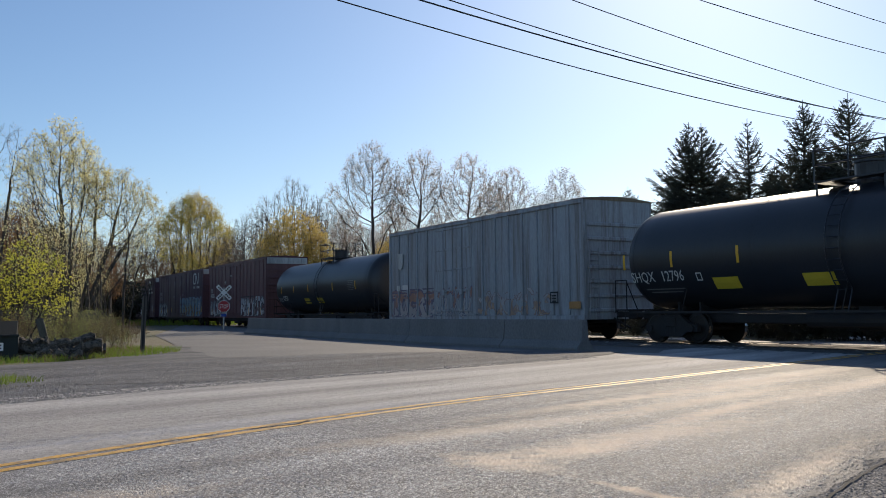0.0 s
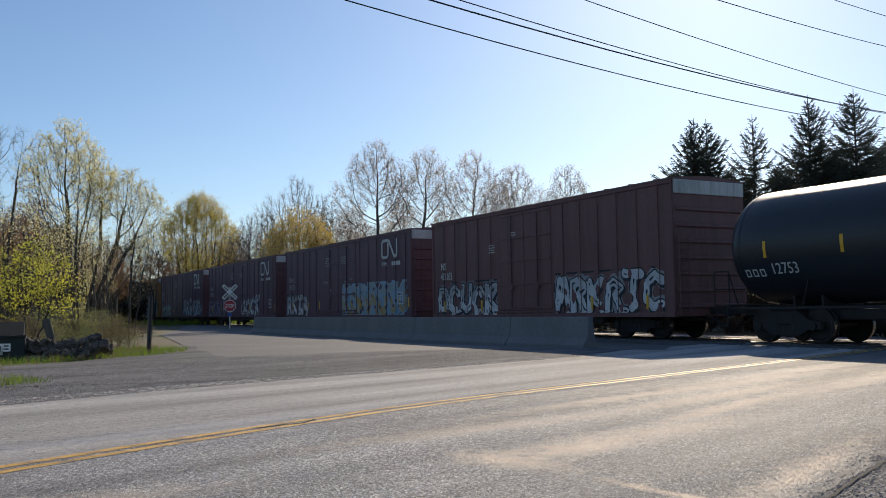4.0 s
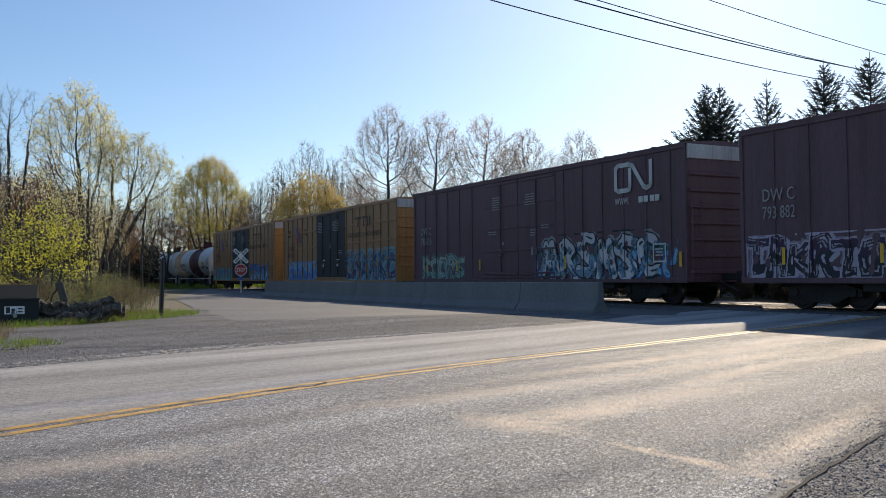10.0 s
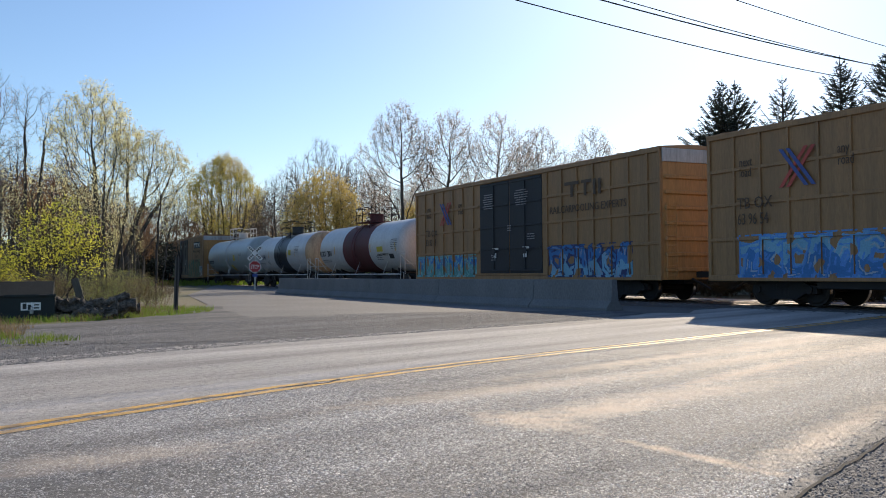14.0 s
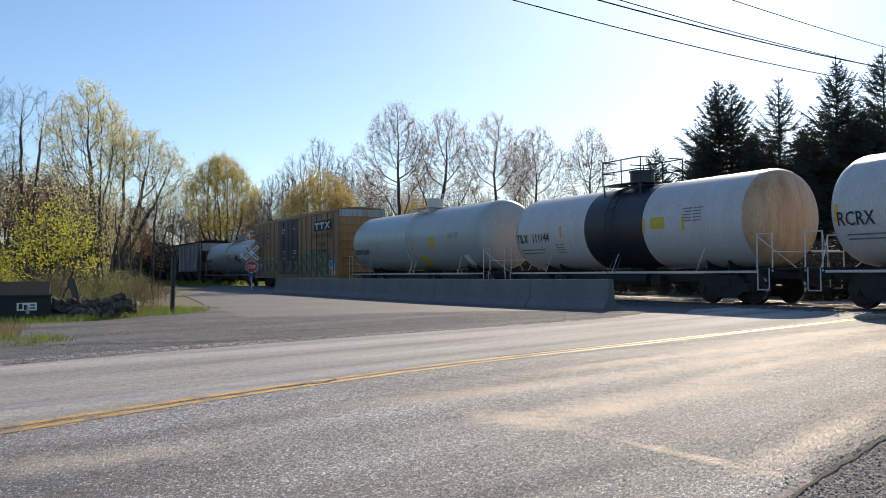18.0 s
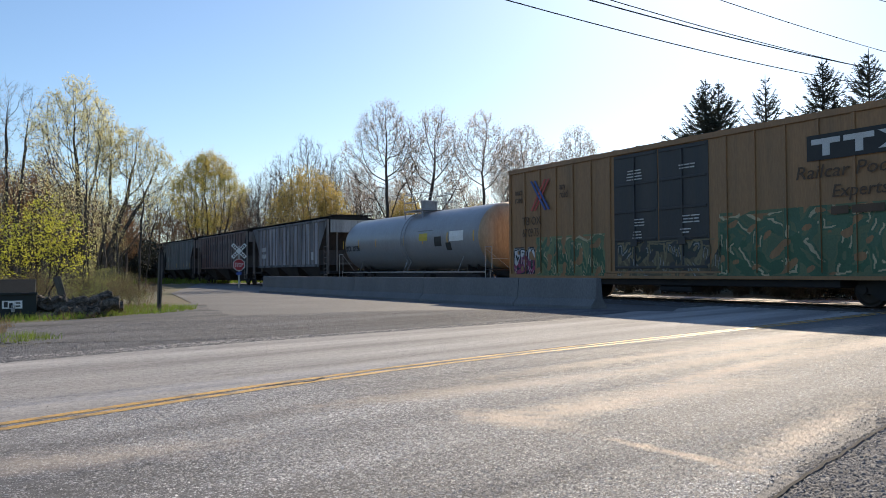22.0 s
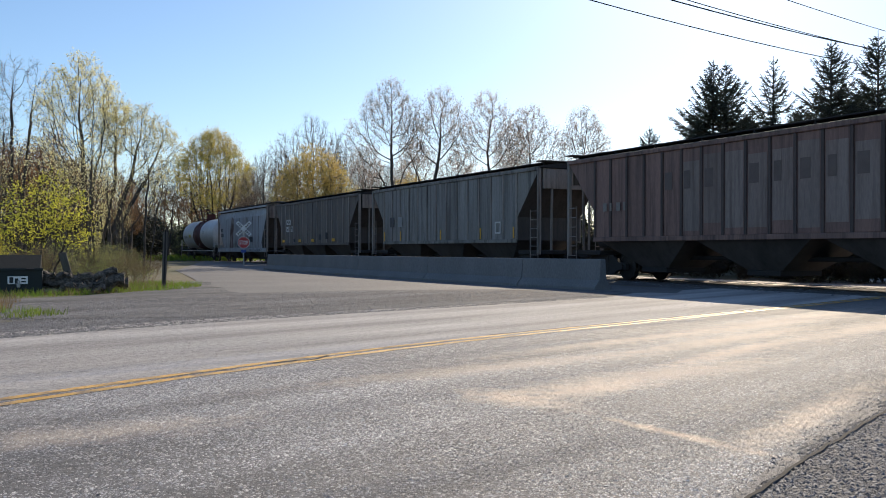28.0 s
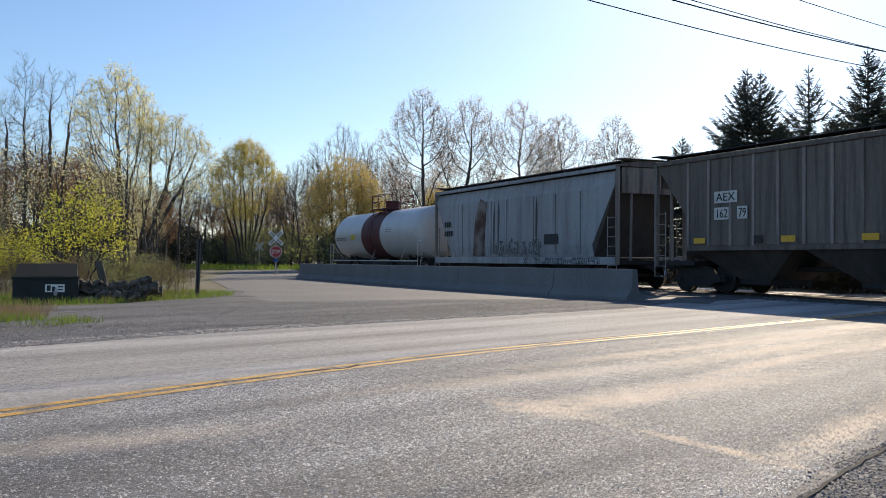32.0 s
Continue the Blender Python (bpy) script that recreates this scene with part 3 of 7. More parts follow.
def spray(car, tag, seed, y_of):
    """One sprayed piece: overlapping fat letters with shade, outline, two fills and highlights, laid over ribs and doors."""
    x0, x1, z0, z1, fill, fill2, line, _, cover = tag
    rng = np.random.default_rng(seed)
    dx = 0.022
    X, Z = np.meshgrid(np.arange(x0, x1, dx), np.arange(z0, z1, dx))
    H = z1 - z0
    fat = cover > 0.68
    n = max(3, int((x1 - x0) / (H * (0.62 if fat else 0.5))))
    wide = (x1 - x0) / n
    w, edge = (0.105 * H, 0.03 + 0.012 * H) if fat else (0.055 * H, 0.03)
    boxy = seed % 3 != 1
    slant = rng.uniform(-0.2, 0.35)
    wave = np.sin(X * 3.1 + seed) + 0.6 * np.sin(X * 7.3 + 2 * seed) + 0.4 * np.sin(X * 13.1)
    ripple = 0.006 * H * (np.sin(X * 17 + Z * 9 + seed) + np.sin(X * 7 - Z * 21 + 2 * seed))
    lab = np.zeros(X.shape, int)
    near = np.full(X.shape, 9.0)
    ends = np.minimum(X - x0, x1 - X)
    if cover > 0.9:
        roof = z0 + H * (0.8 + 0.07 * np.abs(np.sin(X * 2.3 + seed)) * 2 - 0.03 * wave)
        lab[(Z < roof) & (ends > 0.06 + 0.05 * np.sin(Z * 9 + seed))] = 4
        lab[(Z >= roof) & (Z < roof + 0.1) & (ends > 0.06)] = 5
    for i in range(n):
        pts = STROKES[rng.integers(0, len(STROKES))]
        tall, lift = rng.uniform(0.66, 0.86), rng.uniform(0.05, 0.13)
        line_ = [(x0 + wide * (i + 0.08 + 0.84 * u) + slant * (v - 0.5) * H * 0.5 + rng.normal(0, 0.035), z0 + H * (lift + tall * v * 0.94) + rng.normal(0, 0.03)) for u, v in pts]
        if rng.random() < 0.45:                      # a stroke that shoots out of the letter
            (ax, az), (bx, bz) = line_[-2:]
            k = 0.3 * H / (math.hypot(bx - ax, bz - az) + 1e-6)
            line_.append((bx + (bx - ax) * k, min(max(bz + (bz - az) * k, z0 + 0.05), z1 - w)))
        D = np.full(X.shape, 9.0)
        for (ax, az), (bx, bz) in zip(line_, line_[1:]):
            ux, uz = bx - ax, bz - az
            t = np.clip(((X - ax) * ux + (Z - az) * uz) / (ux * ux + uz * uz + 1e-6), 0, 1)
            ex, ez = X - ax - t * ux, Z - az - t * uz
            D = np.minimum(D, np.maximum(np.abs(ex) * 0.9, np.abs(ez)) if boxy else np.hypot(ex, ez))
        D = D + ripple
        wl = w * rng.uniform(0.82, 1.15)
        if fat:                                      # shade that falls to one side
            lab[np.roll(D, (-int(0.05 * H / dx), int(0.06 * H / dx)), (0, 1)) < wl + edge] = 3
        lab[D < wl + edge] = 3
        body = D < wl
        lab[body] = 1
        lab[body & ((Z - z0) / H + 0.13 * wave > 0.52)] = 2
        lab[body & (D > wl * 0.45) & (D < wl * 0.72) & (np.sin(X * 4 + Z * 7 + i) > 0.35)] = 5
        lab[(D < wl * 0.2) & (np.sin(X * 5 + Z * 11 + seed + i) > 0.3)] = 3
        near = np.minimum(near, D - wl)
    if 0.68 < cover <= 0.9:
        lab[(lab == 0) & (near < edge + 0.05 + 0.03 * wave * H)] = 4
    worn = noise_field(X, Z, seed)
    lab[worn > (0.62 if cover < 0.65 else 0.8)] = 0
    bright = (0.5, 0.43, 0.27) if cover > 0.95 else tuple(min(0.75, 0.45 * v + 0.28) for v in fill2)
    Y = y_of(X, Z)
    for k, c in ((1, fill), (2, fill2), (3, line), (4, tuple(0.5 * (a + b) for a, b in zip(fill2, line))), (5, bright)):
        quads_ = []
        for r in range(len(lab)):
            on = lab[r] == k
            key = np.where(on, np.round(Y[r] * 1000).astype(int), 0)
            cut = np.flatnonzero(np.diff(key)) + 1
            for a, b in zip(np.r_[0, cut], np.r_[cut, len(key)]):
                if key[a]:
                    xa, xb, z, y = X[r, a], X[r, a] + dx * (b - a), Z[r, a], Y[r, a]
                    quads_ += [(xa, y, z), (xb, y, z), (xb, y, z + dx), (xa, y, z + dx)]
        if quads_:
            c = tuple(round(v, 3) for v in c)
            if c not in SPRAYS:
                SPRAYS[c] = mat("spray_paint", c, 0.6, 0, tuple(v * 0.6 for v in c), 1.2, 0.4, 20, 0.12, 0.05, 30)
            me = bpy.data.meshes.new("graffiti")
            m = len(quads_) // 4
            me.vertices.add(4 * m)
            me.vertices.foreach_set("co", np.array(quads_, dtype=np.float32).ravel())
            me.loops.add(4 * m)
            me.loops.foreach_set("vertex_index", np.arange(4 * m, dtype=np.int32))
            me.polygons.add(m)
            me.polygons.foreach_set("loop_start", np.arange(0, 4 * m, 4, dtype=np.int32))
            me.materials.append(SPRAYS[c])
            me.update(calc_edges=True)
            part("graffiti", me, SPRAYS[c], car)["kind"] = "stuff"


def two_tone(me, test, material):
    me.materials.append(material)
    for f in me.polygons:
        if test(f.center):
            f.material_index = 1


def each(name, boxes, material, parent, label=""):
    """One part for each bevelled box."""
    return [part(name, Geo().bbox(*b), material, parent, label) for b in boxes]


WHEELSET = Geo()
for s in (-1, 1):
    WHEELSET.tube((0, s * 0.68, 0), (0, s * 0.815, 0), 0.457, n=28)
    WHEELSET.tube((0, s * 0.65, 0), (0, s * 0.685, 0), 0.485, n=28)
    WHEELSET.tube((0, s * 0.815, 0), (0, s * 0.835, 0), 0.40, 0.36, n=28)
    WHEELSET.tube((0, s * 0.83, 0), (0, s * 0.87, 0), 0.16, 0.12, n=14)
    for k in range(3):
        a = k * 2.094
        WHEELSET.tube((0.26 * math.cos(a), s * 0.835, 0.26 * math.sin(a)), (0.26 * math.cos(a), s * 0.842, 0.26 * math.sin(a)), 0.035, n=8)
WHEELSET.tube((0, -1.0, 0), (0, 1.0, 0), 0.08, n=10)
WHEELSET = WHEELSET.mesh("wheelset", WHEEL)
two_tone(WHEELSET, lambda c: 0.69 < abs(c.y) < 0.81 and math.hypot(c.x, c.z) > 0.44, TREAD)
SIDEFRAME = Geo()
for s in (-1, 1):
    y0, y1 = (0.92, 1.06) if s > 0 else (-1.06, -0.92)
    SIDEFRAME.prism([(-1.12, 0.36), (-0.72, 0.36), (-0.42, 0.2), (0.42, 0.2), (0.72, 0.36), (1.12, 0.36), (1.12, 0.56), (0.75, 0.62), (0.4, 0.86), (-0.4, 0.86), (-0.75, 0.62), (-1.12, 0.56)], y0, y1)
    for x in (-0.2, 0.0, 0.2):
        SIDEFRAME.tube((x, s * 1.0, 0.3), (x, s * 1.0, 0.62), 0.085, n=8)
    for x in (-0.89, 0.89):
        SIDEFRAME.tube((x, s * 1.06, 0.457), (x, s * 1.12, 0.457), 0.11, n=12)
SIDEFRAME.bbox(-0.22, -1.1, 0.5, 0.22, 1.1, 0.8, 0.02)
SIDEFRAME = SIDEFRAME.mesh("truck", UNDER)
COUPLER = Geo().bbox(0, -0.09, 0.78, 0.75, 0.09, 0.98, 0.02).bbox(0.62, -0.16, 0.72, 1.0, 0.16, 1.04, 0.04)
COUPLER.tube((0.1, -0.3, 0.75), (0.95, -0.34, 0.42), 0.035, n=6)
COUPLER = COUPLER.mesh("coupler", UNDER)
WHEELS = []


def running_gear(car, length, truck_x, gap):
    for e in (-1, 1):
        truck = part("truck", SIDEFRAME, UNDER, car, at=Matrix.Translation((e * truck_x, 0, 0)))
        for x in (-0.89, 0.89):
            WHEELS.append(part("wheelset", WHEELSET, WHEEL, truck, at=Matrix.Translation((x, 0, 0.477))))
        part("coupler", COUPLER, UNDER, car, at=Matrix.LocRotScale((e * (length / 2), 0, 0), Euler((0, 0, 0 if e > 0 else math.pi)), (gap, 1, 1)))


def start_car(name, label, u0, u1, category):
    car = thing(name, label, category, "freight train")
    CARS.append((car, (u0 + u1) / 2))
    return car


def bars(name, rows, y, material, parent, label=""):
    """Stencilled lines too small to read, as plain bars: x, z, width, height."""
    g = Geo()
    for x, z, w, h in rows:
        g.box(x, y - 0.004, z, x + w, y, z + h)
    ob = part(name, g, material, parent, label)
    if len(rows) > 2:
        ob["kind"] = "stuff"
    return ob


def stencil(x, z, w, lines, h=0.036, gap=0.06, seed=0):
    r = random.Random(seed + int(x * 31 + z * 17))
    out = []
    for k in range(lines):
        ww = w * r.uniform(0.7, 1.0)
        n = r.randint(2, 3)
        px = x + (w - ww) / 2
        for i in range(n):
            out.append((px, z - k * (h + gap), ww / n * 0.86, h))
            px += ww / n
    return out


def boxcar(label, u0, u1, top, body, ribs, door, door_mat, end_mat, rib_step=1.05, rows=(), panel=None, door_trim=None, roof_mat=None, sill=0.72, stretch_door=None, rib_depth=0.035):
    """A boxcar: door = (from, to) along x, rows = heights of horizontal ribs."""
    L = u1 - u0
    h, W = L / 2, 1.5
    car = start_car("boxcar", label, u0, u1, "boxcar")
    eave = top - 0.14
    d0, d1 = door
    body_ = part("body", Geo().box(-h, -W, sill, h, W, eave), body, car)
    for s in (-1, 1):
        def out(depth):
            return (W, W + depth) if s > 0 else (-W - depth, -W)
        y0, y1 = out(rib_depth)
        xs = [-h + 0.05 + rib_step * i for i in range(1, int((2 * h - 0.1) / rib_step) + 1)]
        each("rib", [(x - 0.045, y0, sill + 0.16, x + 0.045, y1, eave - 0.12, 0.012) for x in xs if not d0 - 0.1 < x < d1 + 0.1 and x < h - 0.2], ribs, car)
        y0, y1 = out(rib_depth - 0.008)
        each("cross_rib", [(a_ + 0.05, y0, z - 0.05, b_ - 0.05, y1, z + 0.05, 0.012) for z in rows for a_, b_ in ((-h, d0), (d1, h))], ribs, car)
        y0, y1 = out(rib_depth + 0.006)
        each("corner_post", [(a_, y0, sill, a_ + 0.12, y1, eave, 0.015) for a_ in (-h, h - 0.12)], ribs, car)
        y0, y1 = out(rib_depth + 0.012)
        each("side_sill", [(-h, y0, sill - 0.02, h, y1, sill + 0.14, 0.012)], ribs, car)
        each("top_chord", [(-h, y0, eave - 0.14, h, y1, eave + 0.01, 0.012)], ribs, car)
    ribs_at = np.array([-h + 0.05 + rib_step * i for i in range(1, int((2 * h - 0.1) / rib_step) + 1)])

    def y_of(X, Z):
        """The side's face at a place: panel, rib, corner post, door or sill."""
        Y = np.full(X.shape, -W - 0.004)
        Y[np.abs(X[..., None] - ribs_at).min(-1) < 0.046] = -W - rib_depth - 0.003
        for z in rows:
            Y[np.abs(Z - z) < 0.05] = -W - rib_depth - 0.003
        Y[(X > d0) & (X < d1)] = -W - 0.034
        Y[(np.abs(X) > h - 0.13) & (np.abs(X) < h)] = -W - rib_depth - 0.01
        Y[Z < sill + 0.15] = -W - rib_depth - 0.016
        return Y

    for i, tag in enumerate(TAGS.get(body.name, []) + (TAGS.get(door_mat.name, []) if door_mat != body else [])):
        spray(car, tag, int(u0) + 7 * i, y_of)
    doors = 2
    for s in (-1, 1):
        for k in range(doors):
            a = d0 + (d1 - d0) * k / doors + 0.03
            b = d0 + (d1 - d0) * (k + 1) / doors - 0.03
            g = Geo()
            y0, y1 = (W - 0.02, W + 0.03) if s > 0 else (-W - 0.03, -W + 0.02)
            slats = []
            g.bbox(a, y0, sill + 0.24, b, y1, eave - 0.16, 0.015)
            out = (y1, y1 + 0.03) if s > 0 else (y0 - 0.03, y0)
            for z in [sill + 0.35 + i * (eave - sill - 0.6) / 4 for i in range(5)]:
                slats.append((a + 0.06, out[0], z - 0.04, b - 0.06, out[1], z + 0.04, 0.01))
            dr = part("door", g, door_mat, car)
            each("door_rib", slats, door_trim or door_mat, dr)
            g = Geo()
            xm = (a + b) / 2
            yo = out[1] if s > 0 else out[0]
            g.tube((xm, yo, sill + 0.4), (xm, yo, eave - 0.3), 0.025, n=6)
            g.bbox(xm - 0.18, min(yo, yo + s * 0.03), 1.75, xm + 0.14, max(yo, yo + s * 0.03), 2.0, 0.01)
            g.tube((xm + 0.1, yo + s * 0.03, 1.9), (xm + 0.42, yo + s * 0.03, 1.9), 0.02, n=6)
            part("locking_bar", g, door_trim or door_mat, dr)
        g = Geo()
        yo = (W, W + 0.07) if s > 0 else (-W - 0.07, -W)
        g.bbox(d0 - 0.4, yo[0], sill + 0.15, d1 + 0.4, yo[1], sill + 0.22, 0.01)
        part("door_track", g, door_trim or ribs, car)
    for e in (-1, 1):
        g = Geo()
        x0, x1 = (h - 0.06, h) if e > 0 else (-h, -h + 0.06)
        g.box(x0 - (0.0 if e > 0 else 0.004), -W + 0.06, sill, x1 + (0.004 if e > 0 else 0), W - 0.06, eave)
        o = (x1, x1 + 0.07) if e > 0 else (x0 - 0.07, x0)
        en = part("end_wall", g, end_mat, car)
        each("corrugation", [(o[0], -W + 0.1, sill + 0.25 + 0.5 * i, o[1], W - 0.1, sill + 0.39 + 0.5 * i, 0.03) for i in range(int((eave - sill - 0.85) / 0.5) + 1)], end_mat, en)
        if panel:
            part("end_panel", Geo().bbox(o[0], -W + 0.02, eave - 0.46, o[1] - 0.01 if e > 0 else o[1], W - 0.02, eave - 0.02, 0.01), panel, en)
        g = Geo()
        xo = o[1] if e > 0 else o[0]
        for yy in (-1.35, -0.95):
            g.tube((xo, yy, 0.75), (xo, yy, 3.2), 0.016, n=5)
        for k in range(8):
            g.tube((xo, -1.35, 0.85 + 0.32 * k), (xo, -0.95, 0.85 + 0.32 * k), 0.014, n=5)
        part("ladder", g, end_mat, en)
    g = Geo()
    rings = []
    for x in (-h - 0.03, h + 0.03):
        rings.append([(x, y, z) for y, z in ((-W - 0.06, eave - 0.02), (-W - 0.06, eave + 0.03), (-W * 0.5, top - 0.04), (0, top), (W * 0.5, top - 0.04), (W + 0.06, eave + 0.03), (W + 0.06, eave - 0.02))])
    g.loft(rings)
    roof = part("roof", g, roof_mat or body, car)
    for i in range(int((2 * h - 0.9) / 1.2) + 1):
        x = -h + 0.6 + 1.2 * i
        part("roof_seam", Geo().loft([[(x - 0.05, y, z), (x + 0.05, y, z), (x + 0.05, y, z + 0.035), (x - 0.05, y, z + 0.035)] for y, z in ((-W - 0.05, eave + 0.02), (-W * 0.5, top - 0.045), (0, top - 0.005), (W * 0.5, top - 0.045), (W + 0.05, eave + 0.02))]), roof_mat or body, roof)
    each("centre_sill", [(-h + 0.3, -0.35, 0.58, h - 0.3, 0.35, sill - 0.004, 0.02)], UNDER, car)
    each("floor_frame", [(-h + 3.7, -1.35, 0.5, h - 3.7, 1.35, sill - 0.006, 0.02)], UNDER, car)
    each("brake_reservoir", [(-1.0, -1.25, 0.3, 0.4, -0.7, 0.498, 0.04)], UNDER, car)
    running_gear(car, L - 0.1, h - 2.35, 1.05)
    return car, h




def reflectors(car, xs, y, z0=1.25, material=None, lean=None):
    for x in xs:
        part("reflector", Geo().box(x - 0.05, y - 0.006, z0, x + 0.05, y, z0 + 0.46), material or REFLECTOR, car)


def ring(x, z, w, h, t):
    """A square ring as four bars."""
    return [(x, z, w, t), (x, z + h - t, w, t), (x, z + t, t, h - 2 * t), (x + w - t, z + t, t, h - 2 * t)]


def crossed_arrows(x, z, r, y, car):
    for k, m in ((1, LETTER_RED), (-1, LETTER_BLUE)):
        g = Geo()
        for off in (-0.12, 0.12):
            pts = [(x - r + off, z - k * r * 1.15), (x - r + 0.13 + off, z - k * r * 1.15), (x + r + 0.07 + off, z + k * r * 1.15), (x + r - 0.06 + off, z + k * r * 1.15)]
            g.prism(pts if k > 0 else pts[::-1], y - (0.006 if k > 0 else 0.01), y)
        part("emblem", g, m, car, "crossed red and blue arrow emblem")


def emblem_ribbon(x, z, w, h, y, car):
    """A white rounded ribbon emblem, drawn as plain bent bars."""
    t = 0.15
    g = Geo()

    def bar(x0, z0, x1, z1):
        d = Vector((x1 - x0, z1 - z0)).normalized()
        m = Vector((-d.y, d.x)) * t / 2
        e = d * t * 0.35
        g.prism([(x0 + m.x - e.x, z0 + m.y - e.y), (x0 - m.x - e.x, z0 - m.y - e.y), (x1 - m.x + e.x, z1 - m.y + e.y), (x1 + m.x + e.x, z1 + m.y + e.y)], y - 0.006, y)

    line = [(0.42, 0.16), (0.4, 0.03), (0.3, 0), (0.08, 0), (0, 0.1), (0, 0.9), (0.08, 1), (0.4, 1), (0.5, 0.92), (0.8, 0.08), (0.88, 0), (0.97, 0.06), (1, 0.15), (1, 1)]
    for (a, b), (c, d) in zip(line, line[1:]):
        bar(x + a * w, z + b * h, x + c * w, z + d * h)
    bar(x + 0.42 * w, z + 0.16 * h, x + 0.42 * w, z + 0.8 * h)
    part("emblem", g, LETTER_WHITE, car, "white bent ribbon emblem")


def marks(car, x, z, y, number, size=0.36, material=None, letters=3):
    """A reporting mark, or bars in its place, with the car's number under it."""
    m = material or LETTER_WHITE
    if isinstance(letters, str):
        lettering(letters, size, x, z + size * 1.4, y - 0.004, m, car, "reporting_mark", size * 0.8 * len(letters))
    else:
        rows = []
        for i in range(letters):
            rows += ring(x + i * size * 0.85, z + size * 1.35, size * 0.58, size * 0.95, size * 0.15)
        bars("owner_mark", rows, y, m, car)
    lettering(number, size, x, z, y - 0.004, m, car, "car_number")


def tank_car(label, u0, u1, r, zc, body, band=None, band_mat=None, trim=None, dome=0.0, frame_z=0.95, walkway=True, foot=None, end_mat=None, railing=None):
    """A tank car: a drum with domed heads, saddle, platforms, ladder, manway and railings."""
    L = u1 - u0
    h = L / 2
    trim = trim or body
    railing = railing or trim
    car = start_car("tank_car", label, u0, u1, "tank car")
    g = Geo()
    n = 40
    rings = []
    prof = [(-h, 0.05), (-h + 0.02, 0.3), (-h + 0.09, 0.58), (-h + 0.2, 0.78), (-h + 0.36, 0.92), (-h + 0.52, 0.98), (-h + 0.68, 1.0)]
    xs = prof + [(x, 1.0) for x in np.linspace(-h + 1.4, h - 1.4, 15)] + [(-x, k) for x, k in prof[::-1]]
    if band:
        xs = sorted(xs + [(band[0], 1.0), (band[1], 1.0)])
    for x, k in xs:
        rings.append([(x, r * k * math.cos(2 * math.pi * i / n), zc + r * k * math.sin(2 * math.pi * i / n)) for i in range(n)])
    g.loft(rings)
    me = g.mesh("tank", body, True)
    if band:
        two_tone(me, lambda c: band[0] < c.x < band[1], band_mat)
    if end_mat:
        me.materials.append(end_mat)
        for f in me.polygons:
            if abs(f.center.x) > h - 0.66:
                f.material_index = len(me.materials) - 1
    tank = part("tank", me, body, car)
    for x in (-h + 0.72, h - 0.72, -h * 0.33, h * 0.33):        # weld seams
        g = Geo()
        vs = []
        for rr in (r + 0.006,):
            for xx in (x - 0.02, x + 0.02):
                vs += [(xx, rr * math.cos(2 * math.pi * i / n), zc + rr * math.sin(2 * math.pi * i / n)) for i in range(n)]
        g.add(vs, [(i, (i + 1) % n, n + (i + 1) % n, n + i) for i in range(n)])
        part("weld_seam", g, body, tank)
    top = zc + r
    # manway, platform and railings
    deck = top + 0.06
    mz = trim
    g = Geo().tube((dome, 0, top - 0.06), (dome, 0, top + 0.5), 0.42, n=18).tube((dome, 0, top + 0.5), (dome, 0, top + 0.56), 0.47, n=18)
    part("manway", g, mz, car)
    g = Geo()
    for y0, y1 in ((-0.95, -0.55), (0.55, 0.95)):
        g.bbox(dome - 1.05, y0, deck - 0.02, dome + 1.05, y1, deck + 0.03, 0.008)
    for x0 in (dome - 1.05, dome + 0.5):
        g.bbox(x0, -0.55, deck - 0.021, x0 + 0.55, 0.55, deck + 0.029, 0.008)
    for x in (dome - 0.98, dome + 0.98):
        for y in (-0.9, 0.9):
            zb = zc + math.sqrt(max(r * r - y * y, 0.01)) - 0.05
            g.tube((x, y, zb), (x, y, deck), 0.03, n=6)
    part("platform", g, trim, car)
    g = Geo()
    for z in (deck + 0.45, deck + 0.85):
        g.path([(dome - 1.03, -0.93, z), (dome + 1.03, -0.93, z)], 0.022, 6)
        g.path([(dome - 1.03, 0.93, z), (dome + 1.03, 0.93, z)], 0.022, 6)
        for x in (-1.03, 1.03):
            g.path([(dome + x, -0.93, z), (dome + x, -0.3, z)], 0.022, 6).path([(dome + x, 0.3, z), (dome + x, 0.93, z)], 0.022, 6)
    for x in (-1.03, 0, 1.03):
        for y in (-0.93, 0.93):
            g.tube((dome + x, y, deck), (dome + x, y, deck + 0.86), 0.022, n=6)
    part("railing", g, railing, car)
    for s in (-1, 1):                                            # ladder over the flank
        g = Geo()
        arc = [(s * (r + 0.09) * math.cos(a), zc + (r + 0.09) * math.sin(a)) for a in np.linspace(-0.75, 1.1, 12)]
        for dx in (-0.2, 0.2):
            g.path([(dome - 0.0 + dx, y, z) for y, z in arc] + [], 0.018, 5)
        for y, z in arc:
            g.tube((dome - 0.2, y, z), (dome + 0.2, y, z), 0.014, n=5)
        g.path([(dome - 0.2, arc[0][0], arc[0][1]), (dome - 0.2, s * 1.42, frame_z)], 0.018, 5).path([(dome + 0.2, arc[0][0], arc[0][1]), (dome + 0.2, s * 1.42, frame_z)], 0.018, 5)
        part("ladder", g, trim, car)
